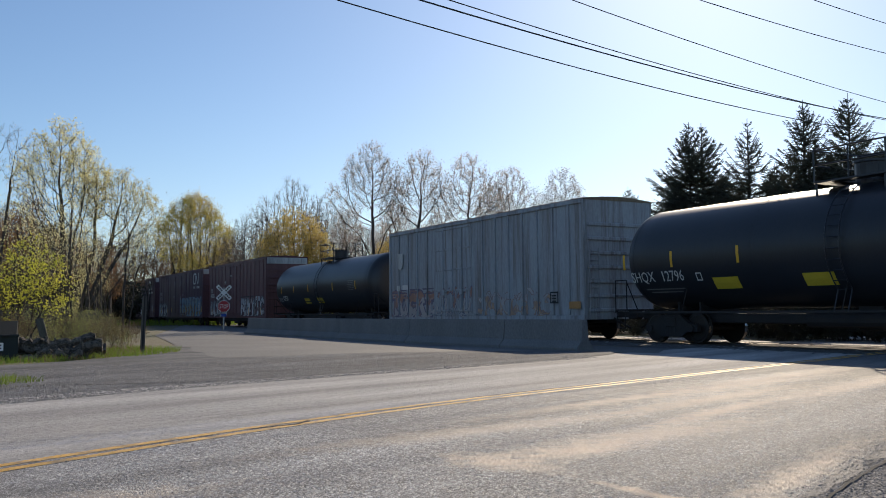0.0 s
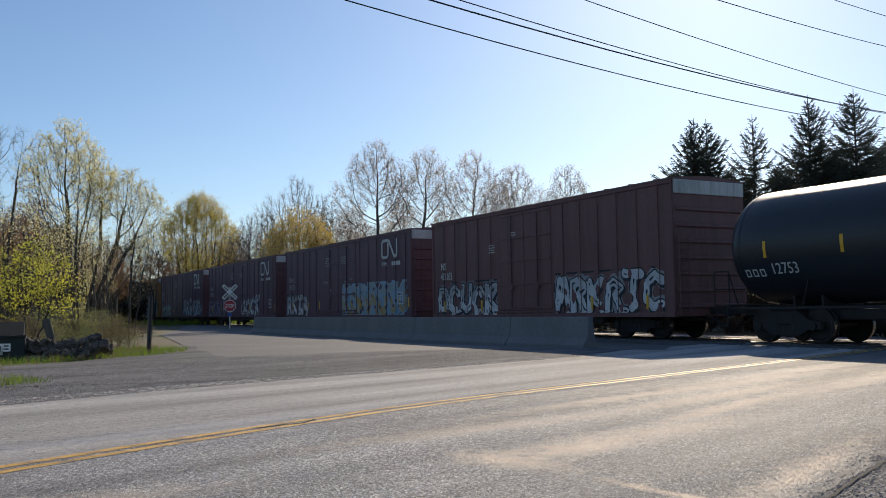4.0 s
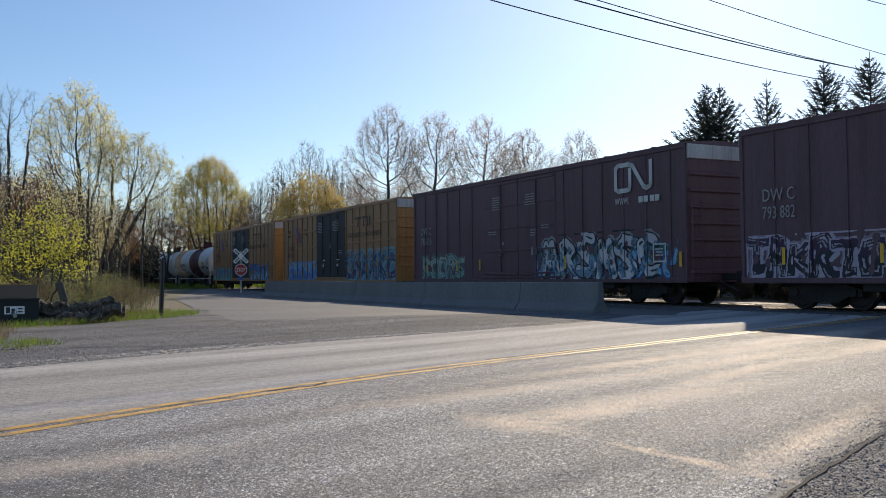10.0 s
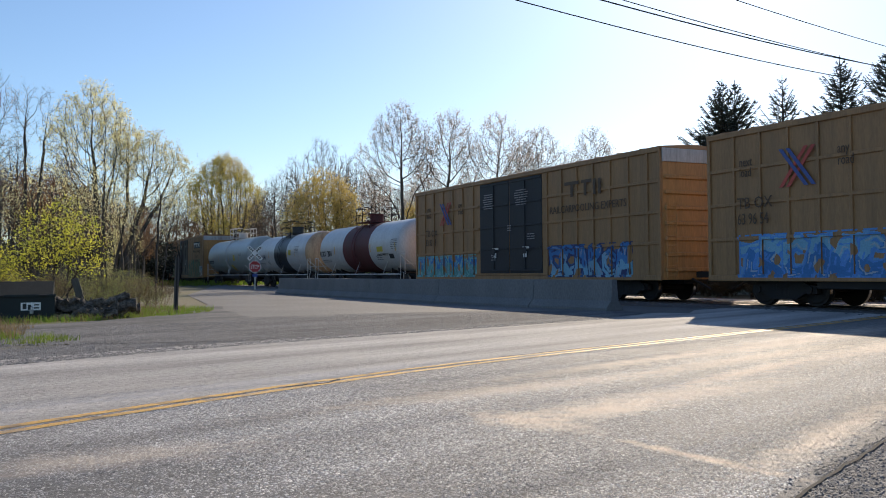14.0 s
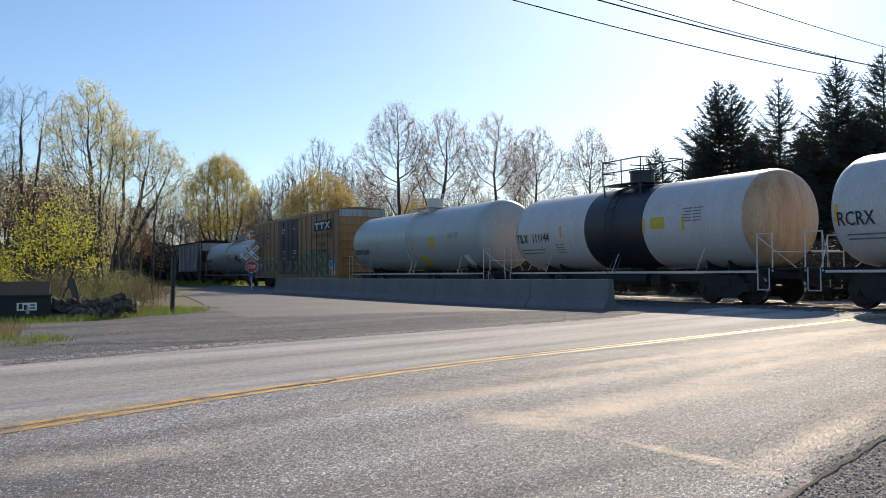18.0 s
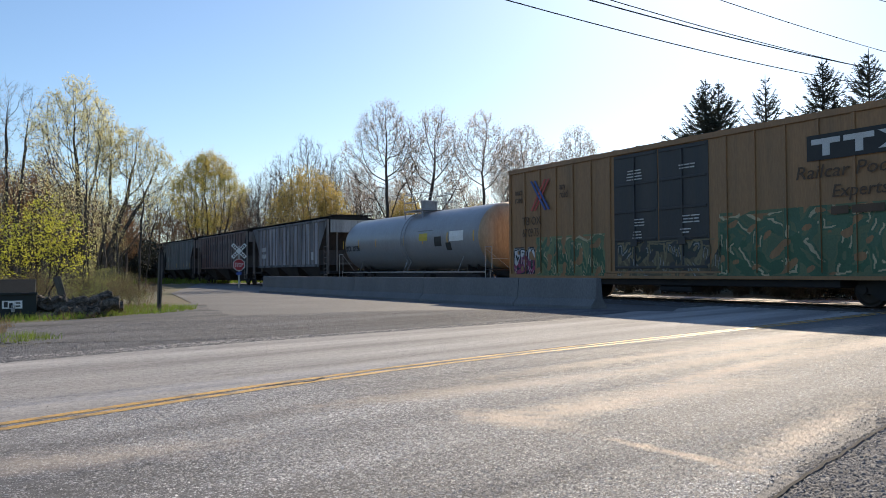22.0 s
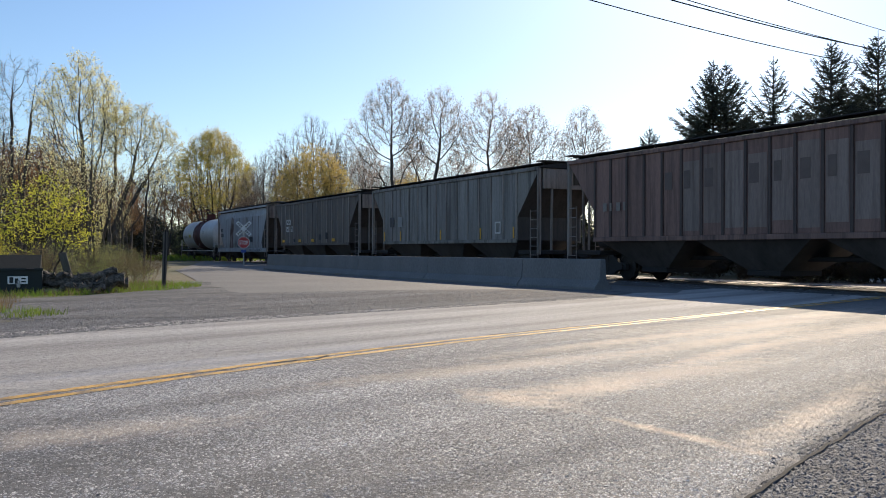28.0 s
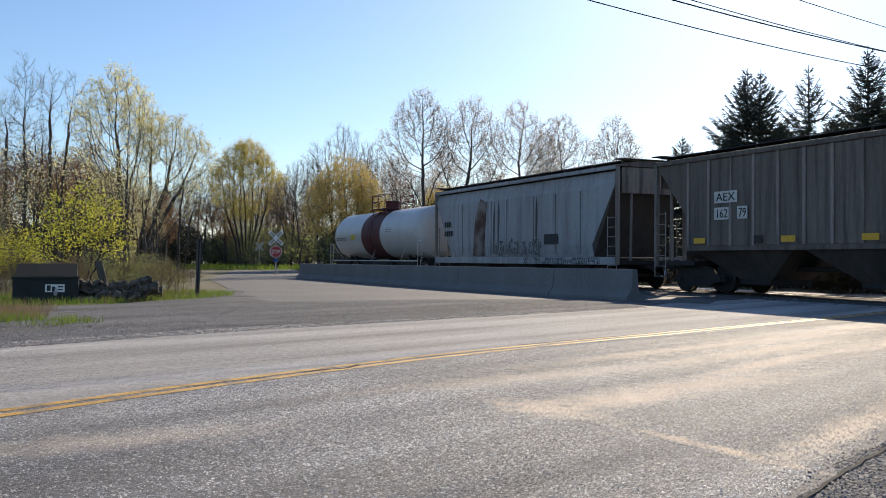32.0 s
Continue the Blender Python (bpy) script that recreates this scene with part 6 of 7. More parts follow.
def crowned(label, seed, starts, blobs, count, step, radius, leaf, leaf_size, leaves, bark, thin=0.008, twig=0.45, twigs=4, spread=0.12,
            up=0.12, kill=None, name="tree", category="tree", group="trees", cut=0.035, outer=0.0):
    """A tree or shrub with trunk lines, a crown of the given blobs, fine twigs and leaves on them."""
    rng = np.random.default_rng(seed)
    pos, par = colonise(rng, starts, blobs, count, step, kill or step * 1.25, up)
    n = len(pos)
    tips = np.ones(n)
    has = np.zeros(n, bool)
    has[par[par >= 0]] = True
    load = np.where(has, 0.0, 1.0)
    for i in range(n - 1, -1, -1):
        if par[i] >= 0:
            load[par[i]] += load[i]
    e = math.log(max(load.max(), 3)) / math.log(radius / thin)
    r = thin * np.maximum(load, 1) ** (1 / e)
    segs = [(pos[par[i]], pos[i], min(r[par[i]], r[i] * 1.35), r[i]) for i in range(n) if par[i] >= 0]
    root = np.arange(n)
    for i in range(n):
        if par[i] >= 0:
            root[i] = root[par[i]]
    stem = [root[i] for i in range(n) if par[i] >= 0]
    fine = np.where((r < thin * 2.4))[0]
    ends = [pos[fine]]
    mid = pos[fine].mean(0)
    for _ in range(twigs):
        d = rng.normal(0, 1, (len(fine), 3)) + (pos[fine] - mid) / 2.5 + np.array([0, 0, 0.7])
        d /= np.linalg.norm(d, axis=1, keepdims=True)
        q = pos[fine] + d * twig * rng.uniform(0.4, 1.2, (len(fine), 1))
        segs += [(p, k, thin * 0.8, thin * 0.4) for p, k in zip(pos[fine], q)]
        ends += [q, (q + pos[fine]) / 2]
    tree = thing(name, label, category, group)
    if cut:
        for k in sorted(set(stem)):
            thick = [s for s, j in zip(segs, stem) if s[2] > cut and j == k]
            if thick:
                part("trunk", limbs("trunk", thick, bark, 8), bark, tree)
    part("branching", limbs("branching", [s for s in segs if s[2] <= cut or not cut], bark, 4), bark, tree)["kind"] = "stuff"
    if leaf:
        ends = np.concatenate(ends)
        away = np.linalg.norm((ends - mid) / (ends.std(0) + 1e-6), axis=1) * np.where(ends[:, 2] > mid[2], 1.0, 0.75)
        odds = np.maximum(away, 0.05) ** outer
        c = ends[rng.choice(len(ends), leaves, p=odds / odds.sum())]
        part("crown", quads("crown", leaf_quads(rng, c, leaf_size, spread=spread), leaf), leaf, tree)["kind"] = "stuff"
    return tree


def spruce(label, seed, height, width, gaps=0.0, tops=1):
    rng = np.random.default_rng(seed)
    segs, needles = [], []
    tree = thing("spruce_tree", label, "spruce tree", "spruces")

    def needle_spray(p, q, wid):
        """Crossed tapering strips of needles along twigs."""
        w = q - p
        u = np.cross(w, rng.normal(0, 1, w.shape))
        u /= np.linalg.norm(u, axis=1, keepdims=True) + 1e-6
        v = np.cross(w, u)
        v /= np.linalg.norm(v, axis=1, keepdims=True) + 1e-6
        for k in (u, v):
            k = k * wid
            needles.append(np.stack([p - k * 0.8, p + k * 0.8, q + k * 0.45, q - k * 0.45], axis=1))

    for tp in range(tops):
        ox = (tp - (tops - 1) / 2) * 0.7
        hh = height * (1 - 0.004 * tp)
        line = [np.array((ox * min(1, z * 1.6), 0, z * hh)) for z in np.linspace(0, 1, 12)]
        for a, b in zip(line, line[1:]):
            f0, f1 = a[2] / hh, b[2] / hh
            segs.append((a, b, 0.17 * (1 - f0) + 0.014, 0.17 * (1 - f1) + 0.014))
        lead = np.array([[ox, 0, hh - 0.75]]), np.array([[ox, 0, hh + 0.02]])
        needle_spray(lead[0], lead[1], 0.03)
        z = hh * 0.06
        while z < hh - 0.32:
            down = hh - z
            reach = min(0.1 + 0.3 * down + 0.04 * down * down, width / 2) * rng.uniform(0.82, 1.12)
            count = 10 if down > 3 else 8 if down > 1.5 else 5
            for k in range(count):
                if rng.random() < gaps:
                    continue
                a = rng.uniform(0, 2 * math.pi)
                ln = reach * rng.uniform(0.72, 1.12)
                rise = max(0.0, 1.3 - 0.24 * down) + rng.normal(0, 0.08)
                out = np.array([math.cos(a), math.sin(a), 0])
                side = np.array([-math.sin(a), math.cos(a), 0])
                p0 = np.array([ox * min(1, z / hh * 1.6), 0, z])
                mid = p0 + (out + np.array([0, 0, rise * 0.8])) * ln * 0.55
                end = p0 + (out + np.array([0, 0, rise + 0.18])) * ln
                segs.append((p0, mid, 0.016 + 0.007 * ln, 0.013))
                segs.append((mid, end, 0.013, 0.005))
                needle_spray(np.array([mid]), np.array([end]), 0.028)
                needle_spray(np.array([p0 + (mid - p0) * 0.2]), np.array([mid]), 0.03)
                m = int(4 + ln * (14 if gaps < 0.3 else 10))
                t = np.sort(rng.uniform(0.1, 0.97, m))[:, None]
                base = np.where(t < 0.55, p0 + (mid - p0) * t / 0.55, mid + (end - mid) * (t - 0.55) / 0.45)
                tl = (0.12 + 0.42 * ln * (1 - t) * np.minimum(1, t * 3)) * rng.uniform(0.6, 1.2, (m, 1))
                tl = np.minimum(tl, 0.75)
                sg = rng.choice([-1.0, 1.0], (m, 1))
                tw = out * 0.75 + side * sg * rng.uniform(0.5, 0.95, (m, 1)) + np.array([0, 0, 1]) * (rise * 0.45 + rng.uniform(-0.3, 0.25, (m, 1)))
                q = base + tw * tl
                needle_spray(base, q, rng.uniform(0.013, 0.025, (m, 1)))
                for f in (0.5,):
                    b2 = base + (q - base) * f
                    needle_spray(b2, b2 + (out * 0.8 + side * rng.uniform(-1, 1, (m, 1)) + np.array([0, 0, 1]) * rng.uniform(-0.35, 0.4, (m, 1))) * tl * 0.5, 0.02)
            z += rng.uniform(0.2, 0.34) if down > 2 else rng.uniform(0.22, 0.38)
    part("trunk", limbs("trunk", segs, BARK, 5), BARK, tree)
    part("needles", quads("needles", np.concatenate(needles), NEEDLE), NEEDLE, tree)["kind"] = "stuff"
    return tree


# brush leaf darkened so that its colour holds the backlit side's shade
LEAF_SHADED = mat("shaded_brush_leaf", (0.05, 0.055, 0.035), 0.8, 0, (0.075, 0.065, 0.045), 0.5, 0.7, translucent=0.05, island=0.4)


def spot(bearing, dist, turn=0.0, scale=1.0):
    """A place at a bearing (degrees to the right of straight ahead) and distance."""
    b = radians(bearing)
    return Matrix.Translation((math.sin(b) * dist, math.cos(b) * dist, 0)) @ Matrix.Rotation(turn, 4, "Z") @ Matrix.Scale(scale, 4)


def plant(tree, m):
    s = m.to_scale()[0]
    tree.matrix_basis = m
    tree.scale = (s, s, s)
    return tree


def again(tree, m):
    t = copy_thing(tree, Matrix.LocRotScale(m.translation, m.to_quaternion(), None))
    t.scale = m.to_scale()
    return t


# the large spreading tree and its neighbours
plant(crowned("tall spreading tree with sparse young yellow-green leaves", 11,
              [[(0, 0, -0.2), (0.02, 0, 1.8), (-0.15, 0.1, 5.0)], [(-0.16, 0.1, -0.2), (-0.2, 0.1, 1.8), (-0.7, 0.3, 4.4)], [(0.14, 0.05, -0.2), (0.2, 0, 1.8), (0.55, -0.3, 4.6)], [(-0.1, -0.14, -0.2), (-0.3, -0.2, 1.6), (-1.2, -0.3, 3.8)], [(0.1, 0.2, -0.2), (0.25, 0.4, 1.8), (0.2, 1.0, 4.4)], [(0.2, -0.1, -0.2), (0.4, -0.3, 1.7), (1.1, -0.7, 3.8)]],
              [(-0.3, 0, 8.0, 1.5, 1.7, 2.0), (-1.4, 0, 6.8, 1.1, 1.3, 1.9), (0.9, 0, 6.9, 1.2, 1.3, 1.9), (-0.3, 0, 5.2, 1.8, 1.3, 1.2)], 2200, 0.28, 0.13, LEAF_YG, 0.042, 15000, BARK, thin=0.0068, up=0.2, twigs=3, twig=0.5, spread=0.07, outer=2.2), spot(-23.1, 45.5))
plant(crowned("leaning tree with sparse pale green leaves", 23,
              [[(0, 0, -0.2), (0.35, 0, 1.5), (0.9, 0, 4.2)], [(0.12, 0.1, -0.2), (0.6, 0.1, 1.5), (1.5, 0.2, 4.2)], [(0.2, 0, -0.2), (0.8, -0.1, 1.5), (2.2, -0.3, 3.9)], [(-0.1, 0.1, -0.2), (0.1, 0.3, 1.8), (0.4, 0.6, 3.8)], [(0.3, 0.1, -0.2), (0.9, 0.3, 1.3), (2.4, 0.5, 3.2)]],
              [(1.0, 0, 6.8, 0.9, 1.1, 1.5), (2.2, 0, 6.4, 1.1, 1.2, 1.5), (3.2, 0, 5.8, 0.9, 1.0, 1.2), (2.5, 0, 4.6, 1.2, 1.0, 0.8)], 1700, 0.28, 0.11, LEAF_YG, 0.042, 12000, BARK, thin=0.0068, up=0.12, twigs=3, twig=0.5, spread=0.07, outer=2.2), spot(-22.5, 46.3))
t3 = plant(crowned("bare tall slim tree with fine upright branches", 31, [[(0, 0, -0.2), (0.1, 0, 4.0), (0.0, 0, 8.0)]],
                   [(0, 0, 9.0, 1.0, 1.0, 2.4), (0.1, 0, 6.6, 1.3, 1.2, 1.8)], 800, 0.28, 0.08, LEAF_BUD, 0.035, 700, BARK, thin=0.006, up=0.4), spot(-28.5, 50))
t3b = plant(crowned("bare slim tree with two stems", 33, [[(0, 0, -0.2), (-0.25, 0, 4.0), (-0.3, 0, 8.6)], [(0.1, 0, -0.2), (0.3, 0, 4.0), (0.75, 0, 8.2)]],
                    [(-0.3, 0, 9.3, 0.7, 0.7, 1.7), (0.8, 0, 8.8, 0.75, 0.7, 1.9)], 600, 0.28, 0.075, LEAF_BUD, 0.035, 500, BARK, thin=0.006, up=0.45), spot(-26.8, 50))
again(t3, spot(-30.8, 47, 2.9, 0.93))
again(t3b, spot(-29.6, 58, 4.4, 1.0))
again(t3, spot(-24.9, 62, 5.4, 0.9))
again(t3b, spot(-27.6, 60, 2.4, 0.9))
t4 = plant(crowned("small tree with rusty brown catkins", 41, [[(0, 0, -0.2), (0.2, 0, 3.0)], [(0.2, 0.2, -0.2), (-0.4, 0.2, 3.2)]],
                   [(0, 0, 5.4, 1.7, 1.6, 2.2), (0.9, 0, 4.4, 1.2, 1.2, 1.6)], 700, 0.3, 0.11, LEAF_RUST, 0.055, 5000, BARK, thin=0.007), spot(-25.2, 54))
for b, d, a, k in ((-28.0, 56, 1.0, 0.95), (-21.2, 62, 2.0, 0.8), (-31.5, 55, 2.6, 1.05), (-23.4, 66, 3.3, 0.95), (-26.5, 64, 4.3, 1.05), (-29.5, 66, 5.3, 1.1), (-19.9, 100, 0.3, 1.2), (-20.6, 72, 1.3, 0.75), (-22.4, 76, 2.3, 0.9), (-24.4, 80, 0.6, 1.1), (-27.4, 76, 1.6, 1.2), (-30.4, 78, 3.9, 1.2), (-25.8, 90, 4.9, 1.3), (-18.3, 104, 2.9, 1.05), (-17.0, 108, 5.1, 1.0), (-13.0, 110, 0.9, 1.1), (-11.8, 106, 2.6, 1.0), (-14.6, 122, 4.0, 1.2), (-7.6, 98, 3.3, 1.0), (-5.6, 96, 1.9, 0.9)):
    again(t4, spot(b, d, a, k))

# woods beyond the track
gold = plant(crowned("round tree with golden green spring leaves", 51,
                     [[(0.25 * k, 0.2 * (k % 2), -0.2), (0.35 * k, 0.3 * (k % 2), 2.6), (0.7 * k, 0.5 * (k % 3 - 1), 6.2)] for k in (-3, -2, -1, 0, 1, 2, 3)],
                     [(0, 0, 11.2, 3.1, 2.8, 3.4), (-2.4, 0, 9.6, 1.9, 2.0, 3.2), (2.4, 0, 9.4, 1.9, 2.0, 3.0), (0, 0, 7.2, 2.6, 2.2, 1.8)], 2300, 0.38, 0.11, LEAF_GOLD, 0.085, 24000, BARK, thin=0.011, twig=0.6, spread=0.2, up=0.08, outer=1.5), spot(-15.7, 106, 0.2, 1.0))
grey = plant(crowned("bare grey tree with fine twigs", 61,
                     [[(0, 0, -0.2), (0.2, 0, 4.0), (0.5, 0.2, 7.0)], [(0.3, 0.2, -0.2), (-0.6, 0.2, 4.2), (-1.2, 0.3, 6.4)], [(0.1, 0.1, -0.2), (0.6, 0.0, 3.6), (1.4, -0.4, 5.8)]],
                     [(0.5, 0, 10.4, 1.9, 2.0, 3.4), (-1.9, 0, 9.0, 1.8, 1.8, 3.2), (2.3, 0, 8.4, 1.7, 1.7, 2.8)], 2100, 0.36, 0.11, LEAF_BUD, 0.045, 2600, BARK, thin=0.011, twig=0.6, up=0.12), spot(-9.9, 86))
for b, d, a, k in ((-15.2, 118, 4.2, 0.85), (-16.4, 124, 1.1, 0.85), (-14.6, 128, 5.5, 0.9), (-13.6, 114, 2.0, 0.85), (-12.9, 104, 0.5, 0.8), (-17.6, 124, 3.1, 0.85), (-8.0, 90, 1.7, 0.93), (-12.3, 98, 3.0, 0.85), (-11.2, 104, 4.6, 0.9), (-18.7, 122, 0.9, 0.92), (-6.5, 92, 5.2, 0.82), (-13.6, 125, 2.2, 0.9), (-16.8, 132, 3.6, 0.85)):
    again(grey, spot(b, d, a, k))
rust = plant(crowned("low tree with orange golden leaves", 71, [[(0, 0, -0.2), (0.3, 0, 2.0)], [(0.3, 0.2, -0.2), (-0.7, 0.2, 2.2)], [(-0.3, 0.2, -0.2), (1.3, 0.2, 2.2)]],
                     [(0, 0, 5.8, 2.3, 2.2, 2.8), (1.6, 0, 4.8, 1.6, 1.6, 2.2), (-1.7, 0, 4.6, 1.5, 1.6, 2.2)], 1300, 0.36, 0.1, LEAF_ORANGE, 0.08, 17000, BARK, thin=0.01, spread=0.2), spot(-9.5, 78, 0.0, 1.15))
again(rust, spot(-3.2, 76, 1.2, 0.85))
again(rust, spot(1.2, 80, 2.8, 0.8))
again(rust, spot(5.6, 84, 2.0, 0.75))
bud = plant(crowned("bare spreading tree with pale pinkish buds", 81,
                    [[(0, 0, -0.2), (0.1, 0, 4.0), (0.0, 0, 8.2)], [(0.1, 0, 4.4), (0.9, 0.2, 7.0)], [(0.05, 0, 4.8), (-0.9, -0.2, 6.8)], [(0.1, 0, 4.1), (-0.8, 0.5, 5.4)]],
                    [(-0.2, 0, 11.2, 2.2, 2.2, 2.6), (1.6, 0, 9.6, 1.5, 1.8, 2.3), (-2.0, 0, 9.2, 1.5, 1.8, 2.2), (-1.6, 0, 7.2, 1.5, 1.4, 1.0)], 2000, 0.34, 0.12, LEAF_BUD, 0.055, 6500, BARK, thin=0.0085, twig=0.5, twigs=4, up=0.06, outer=1.5), spot(-4.5, 68))
bud2 = plant(crowned("bare budding tree with a forked trunk", 85,
                     [[(-0.5, 0, -0.2), (-0.3, 0, 4.2), (0.4, 0, 7.4)], [(-0.4, 0.1, -0.2), (0.3, 0.1, 4.0), (1.5, 0.1, 6.2)], [(-0.35, 0, 4.0), (-0.9, 0.2, 6.2)]],
                     [(0.7, 0, 10.8, 2.1, 2.0, 2.7), (-1.3, 0, 9.4, 1.4, 1.5, 2.3), (2.2, 0, 8.8, 1.4, 1.5, 2.2)], 1700, 0.34, 0.13, LEAF_BUD, 0.055, 5700, BARK, thin=0.0085, twig=0.5, twigs=4, up=0.08, outer=1.5), spot(-1.9, 69))
bud3 = plant(crowned("bare budding tree with several slim stems", 87,
                     [[(0, 0, -0.2), (0.1, 0, 7.0)], [(0.2, 0.2, -0.2), (-0.9, 0.2, 5.6)], [(0.4, 0, -0.2), (1.2, 0, 5.6)]],
                     [(0.0, 0, 10.6, 1.9, 1.8, 2.8), (1.9, 0, 9.6, 1.5, 1.5, 2.6), (-1.8, 0, 9.2, 1.5, 1.5, 2.4)], 1900, 0.34, 0.1, LEAF_BUD, 0.055, 6100, BARK, thin=0.0085, twig=0.5, twigs=4, up=0.1, outer=1.5), spot(1.7, 70))
again(bud3, spot(4.4, 72, 2.6, 0.94))
again(bud3, spot(7.8, 76, 0.9, 0.97))
again(bud2, spot(3.2, 86, 4.9, 0.95))
again(bud3, spot(-2.9, 88, 5.5, 0.9))
again(bud2, spot(-6.2, 84, 1.5, 0.8))
for k, (b, d, s) in enumerate(((-5.4, 92, 0.72), (-3.9, 98, 0.82), (-2.2, 94, 0.7), (-0.8, 100, 0.85), (0.5, 92, 0.72), (2.2, 96, 0.78), (3.8, 92, 0.68), (5.0, 98, 0.74), (6.2, 94, 0.6), (-4.6, 104, 0.8), (1.4, 106, 0.8))):
    again((grey, bud3, t4)[k % 3], spot(b, d, k * 1.7, s * (1.25 if k % 3 == 2 else 1)))

# spruces
sp1 = plant(spruce("dark green spruce with two tops", 91, 11.7, 7.6, 0.0, 2), spot(16.1, 52, 0.0))
sp2 = plant(spruce("thin-crowned spruce with open branches", 92, 11.8, 5.0, 0.4), spot(19.2, 52.5))
sp3 = plant(spruce("tall dark green spruce behind the track", 93, 12.5, 8.0, 0.05), spot(22.4, 52))
again(sp3, spot(24.9, 52, 2.0, 1.01))
again(sp1, spot(28.6, 54, 1.2, 1.05))
again(sp3, spot(11.9, 60, 1.0, 0.74))
for b, d, s, k in ((14.6, 55, 0.7, sp1), (17.7, 57, 0.76, sp3), (20.8, 56, 0.78, sp3), (23.8, 57, 0.88, sp1), (26.8, 58, 0.9, sp3), (13.5, 58, 0.56, sp3), (15.6, 60, 0.72, sp1), (17.0, 62, 0.8, sp3), (18.6, 59, 0.74, sp1), (21.6, 60, 0.85, sp3), (22.9, 62, 0.9, sp1), (24.6, 60, 0.9, sp3), (26.0, 62, 0.95, sp1), (27.8, 60, 0.95, sp3), (29.8, 60, 1.0, sp1), (31.0, 52, 1.0, sp3), (17.6, 53, 0.72, sp1), (20.7, 53, 0.74, sp3), (23.6, 53, 0.8, sp1), (14.7, 52, 0.66, sp3), (18.9, 55, 0.7, sp3), (20.0, 60, 0.74, sp1)):
    again(k, spot(b, d, b * 3.1, s))

# brush
bright = plant(crowned("bushy shrub with bright yellow-green spring leaves", 101, [[(0.1 * k, 0.08 * (k % 2), -0.1), (0.32 * k, 0.2 * (k % 2), 1.0)] for k in range(-2, 3)],
                       [(0, 0, 2.2, 1.3, 1.1, 1.0), (-0.7, 0, 1.5, 0.9, 0.9, 0.8), (0.8, 0, 1.7, 0.9, 0.9, 0.8)], 520, 0.14, 0.035, LEAF_BRIGHT, 0.04, 4000, BARK, thin=0.004, twig=0.28, spread=0.05, up=0.3,
                       name="shrub", category="shrub", group="shrubs", cut=0), spot(-25.5, 29.5))
for b, d, a, k in ((-28.6, 32, 1.4, 0.6), (-30.4, 30, 2.4, 0.6), (-31.8, 28, 4.4, 0.75)):
    again(bright, spot(b, d, a, k))
brush = plant(crowned("tangled green-brown brush on rough ground", 111, [[(0.09 * k, 0.08 * (k % 3), -0.1), (0.3 * k, 0.2 * (k % 3), 0.6)] for k in range(-3, 4)],
                      [(0, 0, 1.1, 1.2, 1.0, 0.8), (0.4, 0.2, 0.6, 1.1, 0.9, 0.5)], 280, 0.14, 0.02, LEAF_BRUSH, 0.034, 1100, BARK_PALE, thin=0.004, twig=0.38, twigs=3, spread=0.07, up=0.2,
                      name="shrub", category="shrub", group="shrubs", cut=0), spot(-21.6, 33, 0.0, 0.65))
stalks = plant(crowned("dry brown weed stalks", 115, [[(0.12 * k, 0.1 * (k % 3), -0.1), (0.2 * k, 0.16 * (k % 3), 0.5)] for k in range(-4, 5)],
                       [(0, 0.1, 0.9, 1.0, 0.7, 0.6)], 260, 0.12, 0.012, STRAW, 0.02, 300, STRAW, thin=0.004, twig=0.45, twigs=2, up=0.6,
                       name="weed", category="weeds", group="dry weeds", cut=0), spot(-20.4, 26.2, 0.0, 0.55))
rb = random.Random(5)
for k in range(14):
    b, d = rb.uniform(-31, -19.6), rb.uniform(31, 46)
    again(brush, spot(b, d, rb.uniform(0, 6), rb.uniform(0.45, 0.85)))
for k in range(14):
    again(brush, spot(rb.uniform(-29, -19.6), rb.uniform(26, 32), rb.uniform(0, 6), rb.uniform(0.25, 0.45)))
for k in range(14):
    again(stalks, spot(rb.uniform(-30, -19.0), rb.uniform(26, 36), rb.uniform(0, 6), rb.uniform(0.35, 0.7)))
for k in range(46):
    b = rb.uniform(-22, 0)
    again(brush, spot(b, rb.uniform(100, 125) if b < -11 else rb.uniform(78, 95), rb.uniform(0, 6), rb.uniform(1.6, 3.2)))

# saplings behind the shrubs
sap = plant(crowned("slim bare sapling with a few young leaves", 121, [[(0, 0, -0.1), (0.1, 0, 3.0)], [(0.15, 0.1, -0.1), (0.5, 0.1, 2.6)]],
                    [(0.1, 0, 4.4, 0.6, 0.6, 1.5), (0.5, 0, 3.6, 0.6, 0.6, 1.3)], 200, 0.24, 0.05, LEAF_YG, 0.04, 500, BARK, thin=0.005, up=0.4, name="sapling", category="sapling", group="saplings", cut=0), spot(-19.8, 40))
for k in range(24):
    b = rb.uniform(-31, -19.6)
    again(sap, spot(b, rb.uniform(36, 62), rb.uniform(0, 6), rb.uniform(0.6, 1.2)))

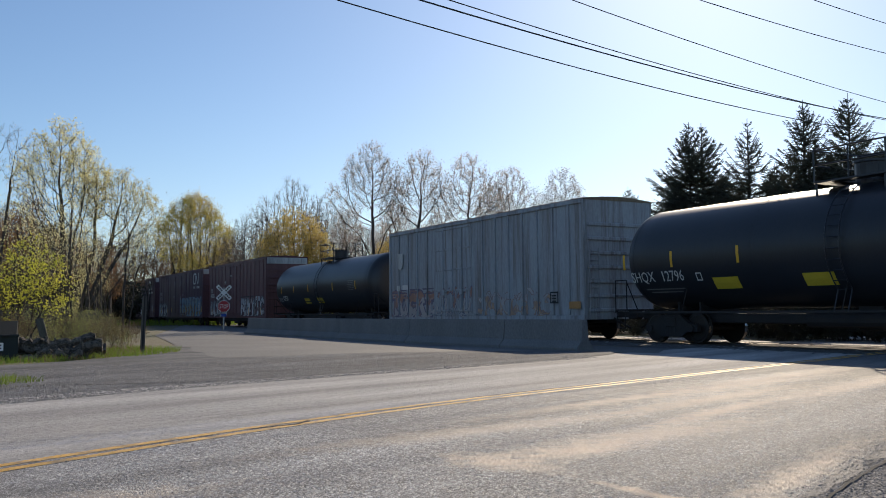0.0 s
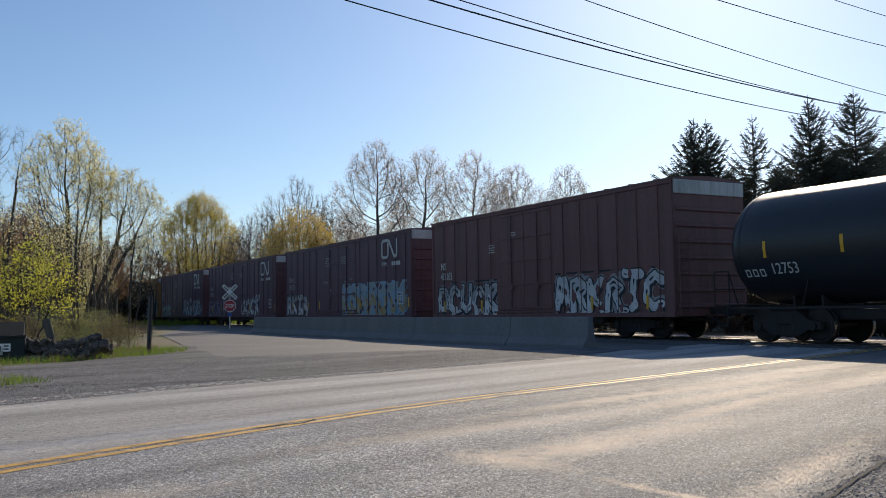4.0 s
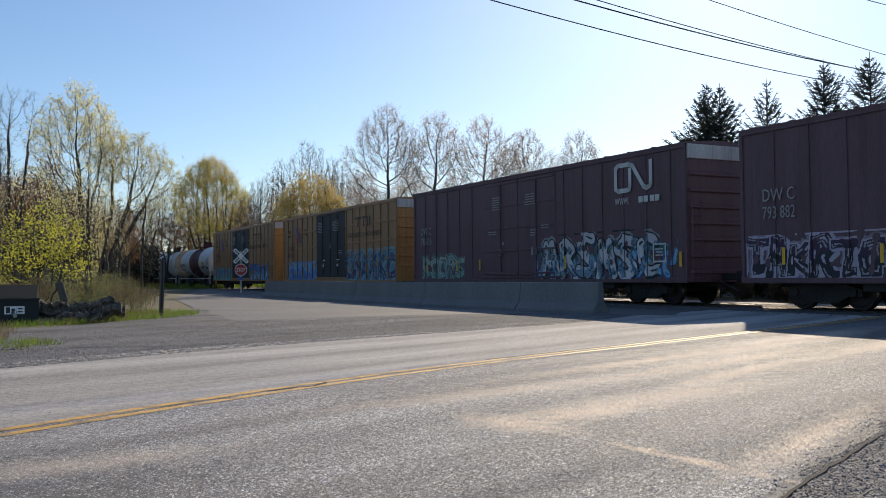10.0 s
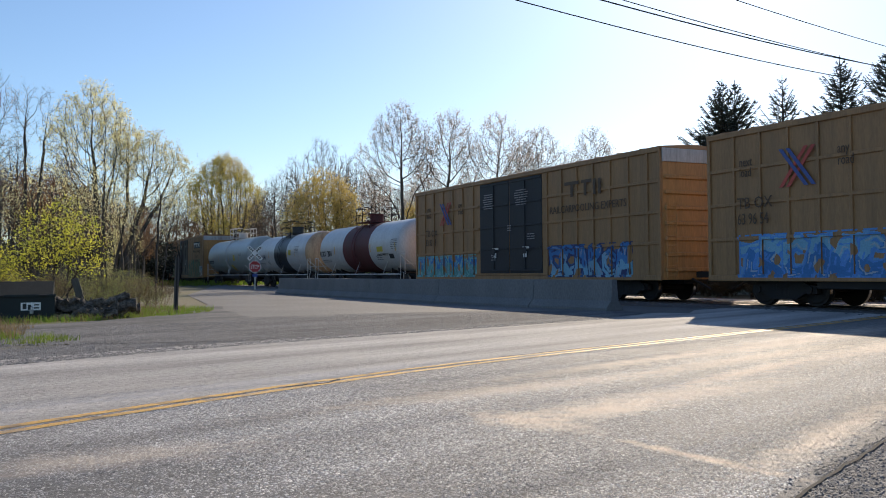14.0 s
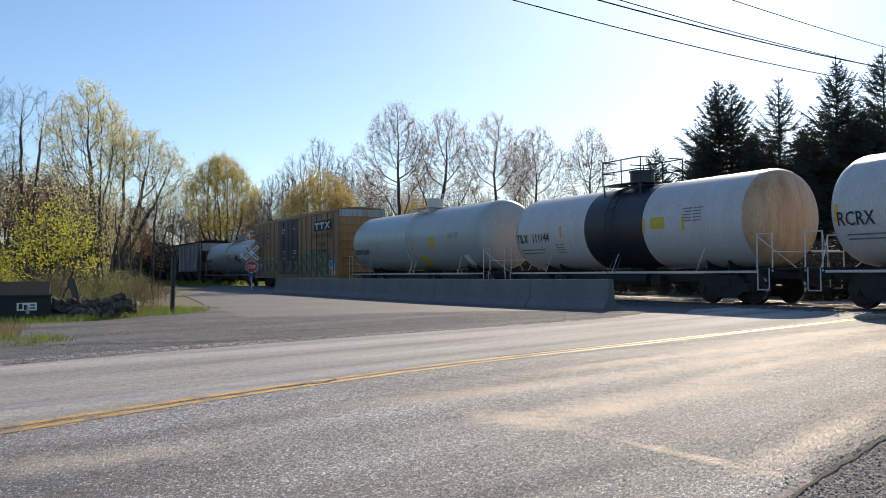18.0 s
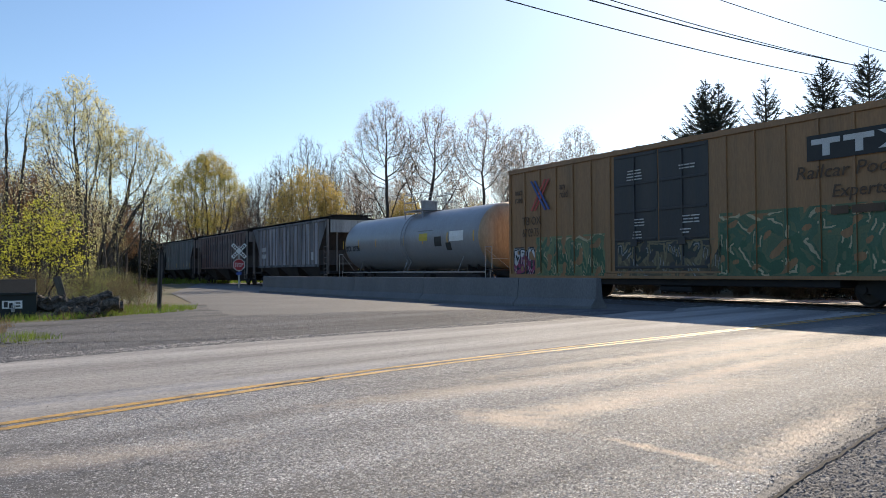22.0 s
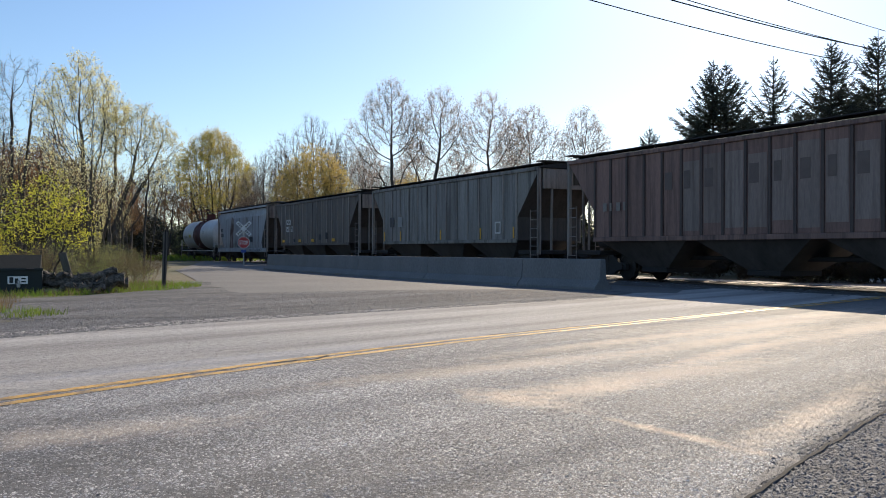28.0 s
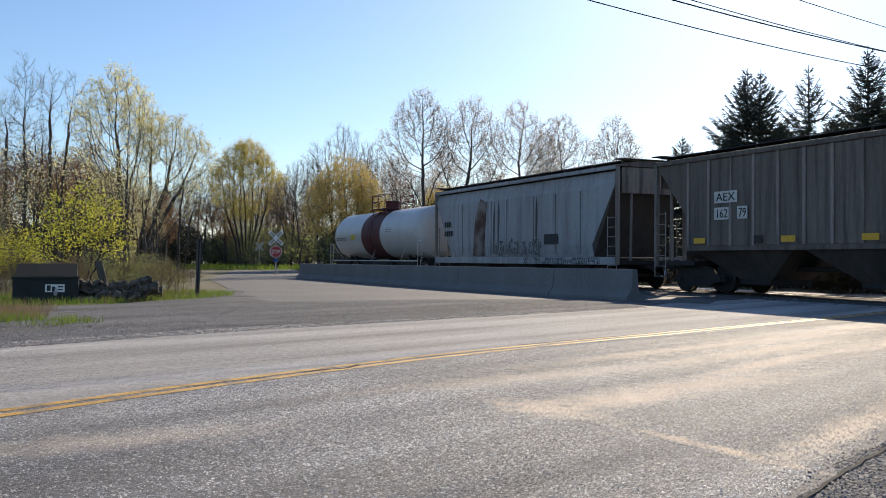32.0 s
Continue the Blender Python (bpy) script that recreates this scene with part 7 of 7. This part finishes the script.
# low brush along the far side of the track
hedge = plant(crowned("dense green-brown brush, coloured dark for shade, at the edge of the woods", 131, [[(0.12 * k, 0.08 * (k % 3), -0.1), (0.25 * k, 0.2 * (k % 3), 0.5)] for k in range(-3, 4)],
                      [(0, 0, 0.85, 1.0, 0.9, 0.75)], 420, 0.12, 0.02, LEAF_SHADED, 0.055, 3600, BARK, thin=0.004, twig=0.25, spread=0.08,
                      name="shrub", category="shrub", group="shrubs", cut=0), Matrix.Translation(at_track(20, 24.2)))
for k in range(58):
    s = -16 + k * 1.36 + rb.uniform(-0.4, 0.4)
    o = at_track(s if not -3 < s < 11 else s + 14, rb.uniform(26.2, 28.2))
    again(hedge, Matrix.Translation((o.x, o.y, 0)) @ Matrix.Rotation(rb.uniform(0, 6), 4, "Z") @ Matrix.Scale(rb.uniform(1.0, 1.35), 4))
for k in range(36):
    o = at_track(rb.choice((rb.uniform(-14, -4), rb.uniform(12, 62))), rb.uniform(29.5, 35))
    again(brush, Matrix.Translation((o.x, o.y, 0)) @ Matrix.Rotation(rb.uniform(0, 6), 4, "Z") @ Matrix.Scale(rb.uniform(0.8, 1.5), 4))

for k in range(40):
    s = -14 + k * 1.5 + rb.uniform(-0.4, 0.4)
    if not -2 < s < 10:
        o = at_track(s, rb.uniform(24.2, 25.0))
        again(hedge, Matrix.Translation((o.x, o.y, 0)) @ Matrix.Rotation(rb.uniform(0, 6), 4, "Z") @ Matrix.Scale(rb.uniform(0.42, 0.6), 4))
# undergrowth at the foot of the woods, in the same shade-darkened leaf
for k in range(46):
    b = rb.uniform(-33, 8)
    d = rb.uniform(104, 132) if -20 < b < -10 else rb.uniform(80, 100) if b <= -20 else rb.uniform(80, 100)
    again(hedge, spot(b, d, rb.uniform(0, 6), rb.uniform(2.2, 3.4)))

# far woods that close the view behind
rng = np.random.default_rng(7)
segs, tips = [], []
for k in range(170):
    b, d = radians(rng.uniform(-36, 20)), rng.uniform(135, 190)
    if -0.36 < b < -0.315 and rng.random() < 0.75:
        continue
    hh = rng.uniform(7, 11.5)
    p = (math.sin(b) * d, math.cos(b) * d, 0)
    grow(rng, p, (rng.normal(0, 0.08), rng.normal(0, 0.08), 1), hh, 0.15, 1, 3, segs, tips, 0.1, 0.05, (8, 7, 5), (0.35, 0.8))
woods = thing("woods", "far bare grey-brown woods behind the track", "woods", kind="stuff")
part("trunks", limbs("trunks", segs, BARK, 3), BARK, woods)["kind"] = "stuff"
part("crowns", quads("crowns", leaf_quads(rng, np.array(tips), 0.11, spread=0.4), LEAF_RUST), LEAF_RUST, woods)["kind"] = "stuff"


def blades(name, label, region, count, height, material, seed, lean=0.35, width=0.006):
    rng = np.random.default_rng(seed)
    pts = []
    poly = np.array(region)
    lo, hi = poly.min(0), poly.max(0)
    while len(pts) < count:
        c = rng.uniform(lo, hi)
        j = len(poly) - 1
        inside = False
        for i in range(len(poly)):
            if (poly[i, 1] > c[1]) != (poly[j, 1] > c[1]) and c[0] < (poly[j, 0] - poly[i, 0]) * (c[1] - poly[i, 1]) / (poly[j, 1] - poly[i, 1]) + poly[i, 0]:
                inside = not inside
            j = i
        if inside and noise.noise(Vector((c[0] * 0.9, c[1] * 0.9, seed))) > rng.uniform(-0.5, 0.25):
            pts.append(c)
    p = np.column_stack([np.array(pts), np.full(count, -0.012)])
    h = height * rng.uniform(0.4, 1.2, (count, 1))
    tip = p + np.column_stack([rng.normal(0, lean, (count, 2)) * h, h[:, 0]])
    mid = (p + tip) / 2 + np.column_stack([np.zeros((count, 2)), h[:, 0] * 0.12])
    a = rng.uniform(0, 6.28, count)
    w = np.column_stack([np.cos(a), np.sin(a), np.zeros(count)]) * width
    q1 = np.stack([p - w, p + w, mid + w * 0.7, mid - w * 0.7], axis=1)
    q2 = np.stack([mid - w * 0.7, mid + w * 0.7, tip + w * 0.1, tip - w * 0.1], axis=1)
    ob = new(name, quads(name, np.concatenate([q1, q2]), material))
    return tagged(ob, label, "grass", kind="stuff")


blades("grass", "bright green spring grass at the gravel's edge", [(-13.5, 16.2), (-9.2, 19.0), (-7.5, 21.9), (-7.2, 24.3), (-7.6, 26), (-9.0, 27), (-11.5, 23.5), (-16, 20)], 9000, 0.16, GRASS, 3)
blades("grass", "tufts of bright green grass", [(-9.8, 12.4), (-6.5, 13.1), (-6.2, 13.9), (-7.8, 15.0), (-11, 15.8), (-13, 14)], 5000, 0.13, GRASS, 4)
blades("dry_grass", "dry straw-coloured grass and weeds", [(-14, 15.6), (-8.4, 19.4), (-7.6, 24), (-9, 27), (-22, 30), (-22, 18)], 7000, 0.2, STRAW, 5, 0.45, 0.005)
blades("dry_grass", "dry straw-coloured roadside grass", [(-12.5, 13), (-7.4, 14.2), (-8.6, 17.2), (-14, 17)], 4500, 0.2, STRAW, 6, 0.4, 0.005)
blades("grass", "green undergrowth at the foot of the woods", [(-44, 85), (-20, 80), (-14, 92), (-24, 125), (-52, 130)], 5000, 0.5, GRASS, 8, 0.4, 0.05)

# ---- signs, posts, box, logs, wires, stones ----
SIGN = (-14.25, 57.9)


def sign_post(with_stop, at, label, scale_h=1.0, face=1):
    post = thing("crossing_sign", label, "railway sign", at=at)
    part("post", Geo().bbox(-0.05, -0.05, -0.3, 0.05, 0.05, 2.75, 0.012), GALV, post)
    y = -0.07
    for k, s in enumerate((1, -1)):
        m = Matrix.Translation((0, y - 0.012 * k, 2.42)) @ Matrix.Rotation(s * radians(45), 4, "Y")
        g = Geo()
        g.box(-0.61, -0.006, -0.115, 0.61, 0.0, 0.115, m)
        blade = part("blade", g, SIGN_WHITE if with_stop else GALV, post)
        if with_stop:
            g = Geo()
            for i in range(8):
                x = -0.52 + 0.135 * i
                if abs(x + 0.05) < 0.16:
                    continue
                g.box(x, -0.012, -0.06, x + 0.09, -0.006, 0.06, m)
            part("lettering", g, LETTER_BLACK, blade)["kind"] = "stuff"
    if with_stop:
        r = 0.38 / math.cos(math.pi / 8)
        oct_ = [(r * math.cos(math.pi / 8 + k * math.pi / 4), 1.52 + r * math.sin(math.pi / 8 + k * math.pi / 4)) for k in range(8)]
        inner = [(x * 0.92, 1.52 + (z - 1.52) * 0.92) for x, z in oct_]
        plate = part("stop_plate", Geo().prism(oct_, -0.09, -0.07), SIGN_WHITE, post, "white-edged octagonal plate")
        part("stop_face", Geo().prism(inner, -0.094, -0.09), SIGN_RED, plate, "red octagon face")
        ob = lettering("STOP", 0.26, -0.28, 1.39, -0.1, SIGN_WHITE, plate, width=0.56)
        part("emergency_plate", Geo().bbox(-0.16, -0.085, 0.86, 0.16, -0.07, 1.05, 0.004), mat("blue_plate", (0.03, 0.08, 0.35), 0.5), post, "small blue plate")
    return post


turn = Matrix.Rotation(radians(14), 4, "Z")
sign_post(True, Matrix.Translation((*SIGN, 0)) @ turn, "white crossbuck over a red stop sign on a steel post")
sign_post(False, spot(-14.85, 100) @ Matrix.Rotation(radians(14), 4, "Z"), "grey back of a crossbuck sign on its post")

post = thing("wooden_post", "short weathered square wooden post in the grass", "post", at=Matrix.Translation((-8.12, 24.1, 0)) @ pose(0, 0, 0, 0, 1.6, 20))
part("shaft", Geo().bbox(-0.058, -0.058, -0.3, 0.058, 0.058, 1.52, 0.012), POST_WOOD, post)
part("rail_plate", Geo().bbox(-0.02, -0.075, 0.1, 0.02, -0.058, 1.58, 0.004), UNDER, post, "thin dark steel strip")

# steel box
box = thing("steel_box", "dark green steel equipment box with a sloped lid", "equipment box", at=Matrix.Translation((-10.52, 20.5, 0)) @ Matrix.Rotation(radians(24), 4, "Z"))
part("body", Geo().bbox(-0.7, -0.5, 0.0, 0.7, 0.6, 0.56, 0.012), BOX_GREEN, box)
g = Geo()
g.loft([[(-0.66, y, 0.545), (0.66, y, 0.545), (0.66, y, z), (-0.66, y, z)] for y, z in ((-0.52, 0.6), (0.2, 0.9), (0.62, 0.9))])
part("lid", g, mat("grey_green_lid", (0.03, 0.034, 0.034), 0.9, spec=0.08, amount=0.4), box, "grey-green sloped lid")
part("lid_rim", Geo().bbox(-0.72, -0.54, 0.545, 0.72, -0.51, 0.605, 0.008), BOX_GREEN, box)
for x in (-0.45, 0.45):
    part("hinge", Geo().tube((x - 0.08, -0.55, 0.58), (x + 0.08, -0.55, 0.58), 0.022, n=8), UNDER, box)
lab = part("label", Geo().box(-0.02, -0.506, 0.24, 0.4, -0.5, 0.42), SIGN_WHITE, box, "white label with worn dark print")
part("label_mark", Geo().box(0.02, -0.51, 0.27, 0.1, -0.506, 0.4).box(0.13, -0.51, 0.25, 0.2, -0.506, 0.37).box(0.26, -0.51, 0.28, 0.36, -0.506, 0.31).box(0.26, -0.51, 0.35, 0.36, -0.506, 0.38), LETTER_BLACK, lab)["kind"] = "stuff"
lock = part("padlock", Geo().bbox(0.17, -0.56, 0.16, 0.25, -0.52, 0.25, 0.01), GALV, box, "small steel padlock")
part("shackle", Geo().path([(0.185, -0.54, 0.25), (0.185, -0.54, 0.31), (0.21, -0.54, 0.33), (0.235, -0.54, 0.31), (0.235, -0.54, 0.25)], 0.008, 6), GALV, lock)
for x in (-0.62, 0.62):
    part("foot", Geo().bbox(x - 0.06, -0.45, -0.05, x + 0.06, 0.55, 0.03, 0.01), UNDER, box)


def log(p, q, r, seed, label):
    rng = random.Random(seed)
    p, q = Vector(p), Vector(q)
    w = (q - p).normalized()
    u = w.orthogonal().normalized()
    v = w.cross(u)
    rings = []
    bend = [rng.uniform(-0.05, 0.05) for _ in range(17)]
    for k in range(17):
        c = p + (q - p) * (k / 16) + Vector((0, 0, bend[k] + 0.08 * math.sin(k * 0.4 + seed) * r / 0.2))
        rings.append([tuple(c + (u * math.cos(a) + v * math.sin(a)) * r * rng.uniform(0.62, 1.18) * (1 - 0.012 * k)) for a in [2 * math.pi * i / 12 for i in range(12)]])
    thing("log", label, "log", "dead logs", geo=Geo().loft(rings), material=LOG)


log((-10.0, 20.7, 0.17), (-8.15, 21.35, 0.26), 0.2, 1, "rotten grey log lying in the weeds")
log((-9.9, 20.75, 0.36), (-8.3, 21.3, 0.42), 0.12, 2, "thin dead log on top of another")
log((-10.2, 21.35, 0.2), (-8.3, 22.0, 0.2), 0.17, 3, "dead log half hidden in the brush")
log((-9.7, 20.35, 0.1), (-8.4, 20.8, 0.13), 0.11, 4, "short broken log on the ground")
log((-9.9, 20.55, 0.38), (-8.9, 21.1, 0.36), 0.08, 5, "broken branch on the pile of logs")
for k in range(6):
    a, x = k * 0.9, -9.8 + 0.3 * k
    log((x, 20.5 + 0.12 * (k % 4), 0.15 + 0.05 * (k % 3)), (x + 0.75 * math.cos(a), 20.9 + 0.5 * math.sin(a) + 0.1 * k, 0.32 + 0.07 * (k % 4)), 0.014 + 0.006 * (k % 3), 10 + k, "thin dead branch sticking out of the log pile")
part_board = thing("board", "weathered grey board leaning in the brush", "board", geo=Geo().bbox(-0.09, -0.02, -0.1, 0.11, 0.02, 0.98, 0.006), material=POST_WOOD, at=Matrix.Translation((-10.75, 24.3, 0)) @ pose(0, 0, 0, 6, -14, 10))

pole = thing("utility_pole", "thin far wooden utility pole", "utility pole", at=spot(-20.5, 80))
part("shaft", Geo().tube((0, 0, -0.3), (0, 0, 7.1), 0.14, 0.1, n=10), POST_WOOD, pole)
part("crossarm", Geo().bbox(-0.9, -0.05, 6.6, 0.9, 0.05, 6.72, 0.01), POST_WOOD, pole)

# overhead wires along the road
HEADING = Vector((math.sin(radians(46)), math.cos(radians(46))))
SIDE = Vector((-HEADING.y, HEADING.x))
for off, a2, a1, a0, r in ((15.0, 0.00133, -0.02962, 7.922, 0.016), (15.6, 0.00114, -0.01615, 8.635, 0.022), (14.2, 0.00119, -0.0227, 8.26, 0.014),
                           (12.6, 0.00106, -0.01905, 8.39, 0.012), (11.0, 0.0013, 0.02501, 7.70, 0.012), (9.4, 0.0012, 0.042, 7.42, 0.01)):
    pts = []
    for s in np.linspace(-14, 62, 39):
        c = HEADING * s + SIDE * off
        pts.append((c.x, c.y, a2 * s * s + a1 * s + a0))
    thing("overhead_wire", "thin black overhead wire along the road", "wire", "overhead wires", geo=Geo().loft([[tuple(Vector(p) + Vector((SIDE.x * math.cos(a), SIDE.y * math.cos(a), math.sin(a))) * r) for a in [k * math.pi * 0.4 for k in range(5)]] for p in pts]), material=WIRE)

# loose stones
STONE = mat("loose_stone", (0.17, 0.173, 0.18), 0.8, 0, (0.1, 0.1, 0.105), 3.0, 0.6, island=0.75)


def triangles(name, verts, faces, material):
    me = bpy.data.meshes.new(name)
    me.vertices.add(len(verts))
    me.vertices.foreach_set("co", verts.astype(np.float32).ravel())
    me.loops.add(faces.size)
    me.loops.foreach_set("vertex_index", faces.astype(np.int32).ravel())
    me.polygons.add(len(faces))
    me.polygons.foreach_set("loop_start", np.arange(0, faces.size, 3, dtype=np.int32))
    me.materials.append(material)
    me.update(calc_edges=True)
    return me


def stones(name, label, pts, size, seed, material=STONE, flat=0.65, spread=0.35, most=2.2):
    """Angular stones, half sunk, at the given places."""
    rng = np.random.default_rng(seed)
    base = np.array([(1, 0, 0), (0, 1, 0), (-1, 0, 0), (0, -1, 0), (0, 0, 1)], float)
    faces = np.array([(0, 1, 4), (1, 2, 4), (2, 3, 4), (3, 0, 4)])
    pts = np.asarray(pts)
    n = len(pts)
    s = size * np.minimum(rng.lognormal(0, spread, (n, 1, 1)), most)
    a = rng.uniform(0, 6.28, n)
    v = base[None] * rng.uniform(0.6, 1.3, (n, 5, 3)) * s * np.array([1, 1, flat])
    v[:, 4, :2] = rng.uniform(-0.5, 0.5, (n, 2)) * s[:, 0]
    x = v[:, :, 0] * np.cos(a)[:, None] - v[:, :, 1] * np.sin(a)[:, None]
    y = v[:, :, 0] * np.sin(a)[:, None] + v[:, :, 1] * np.cos(a)[:, None]
    v = np.stack([x, y, v[:, :, 2]], axis=2) + pts[:, None, :]
    me = triangles(name, v.reshape(-1, 3), (faces[None] + 5 * np.arange(n)[:, None, None]).reshape(-1, 3), material)
    tagged(new(name, me), label, "stones", kind="stuff")


LP = np.array([(p.x, p.y) for p in LINE if 0.5 < p.y < 24 or (p.y <= 0.5 and p.y > -1)])
LT = np.gradient(LP, axis=0)
LT /= np.linalg.norm(LT, axis=1, keepdims=True)
LL = np.column_stack([-LT[:, 1], LT[:, 0]])
rng = np.random.default_rng(12)


def beside(count, offs, z, y0=-1.0, y1=24.0):
    """Places at given distances to the left of the road's centre line."""
    ok = np.where((LP[:, 1] > y0) & (LP[:, 1] < y1))[0]
    i = rng.choice(ok, count)
    p = LP[i] + LL[i] * offs[:, None] + LT[i] * rng.uniform(-0.25, 0.25, (count, 1))
    return np.column_stack([p, np.full(count, z)])


def seen_sector(p):
    """Keeps what lies in front, where the ground is passed near."""
    return p[(np.abs(p[:, 0]) < 0.62 * p[:, 1] + 0.4) & (p[:, 1] > 2.8)]


p = beside(110000, 4.15 + rng.uniform(0, 1, 110000) ** 1.2 * 6.4, 0.004)
p = p[(p[:, 0] > -13) & (p[:, 0] < 3.4) & ~((p[:, 0] > -7) & (p[:, 1] > 22.3)) & (p[:, 1] > 8)]
stones("gravel_stones", "loose grey gravel stones on the shoulder", p, 0.0105, 1, flat=0.7)
p = seen_sector(beside(40000, -4.7 - np.abs(rng.normal(0, 0.8, 40000)), -0.003))
stones("gravel_stones", "loose dark gravel stones at the road's edge", p, 0.008, 2)
p = beside(50, rng.uniform(-4.5, 4.6, 50), 0.001)
stones("road_pebbles", "a few pebbles scattered on the asphalt", p, 0.01, 3, spread=0.2)
p = seen_sector(beside(560000, -4.75 * rng.uniform(0.0, 1, 560000) - 0.02, -0.001, 0.5, 15))
stones("road_aggregate", "coarse stones standing out of the worn asphalt", p, 0.0067, 5, AGGREGATE, 0.38, 0.35)
p = seen_sector(beside(36000, -4.75 * rng.uniform(0.0, 1, 36000) - 0.02, -0.0005, 0.5, 16))
stones("road_glints", "small glossy mineral chips in the worn asphalt", p, 0.0034, 8, CHIP, 0.4, 0.35)
p = seen_sector(beside(120000, 4.8 * rng.uniform(0, 1, 120000) + 0.02, -0.001, 2, 20))
stones("road_aggregate", "small stones in the smooth worn asphalt", p, 0.008, 6, ASPHALT_FAR, 0.3, 0.3)
s_ = rng.uniform(-6, 60, 3000)
n_ = TRACK + rng.choice([-1, 1], 3000) * rng.uniform(1.3, 3.2, 3000)
p = np.array([(*(ACROSS * b + ALONG * a), 0.004) for a, b in zip(s_, n_)])
stones("ballast_stones", "loose ballast stones beside the rails", p, 0.03, 4)


def motions():
    """The train rolls past; its wheels turn."""
    times = list(range(0, 33, 2))
    for car, mid in CARS:
        walk(car, [(t, Matrix.Translation(at_track(mid - travelled(t), TRACK, 0.02)) @ FACING) for t in times])
    turns = [(k / FPS, Matrix.Rotation(travelled(k / FPS) / 0.457, 4, "Y")) for k in range(32 * FPS + 1)]
    for wheel in WHEELS:
        at = wheel.matrix_basis.translation.copy()
        walk(wheel, [(t, Matrix.Translation(at) @ m) for t, m in turns])


motions()
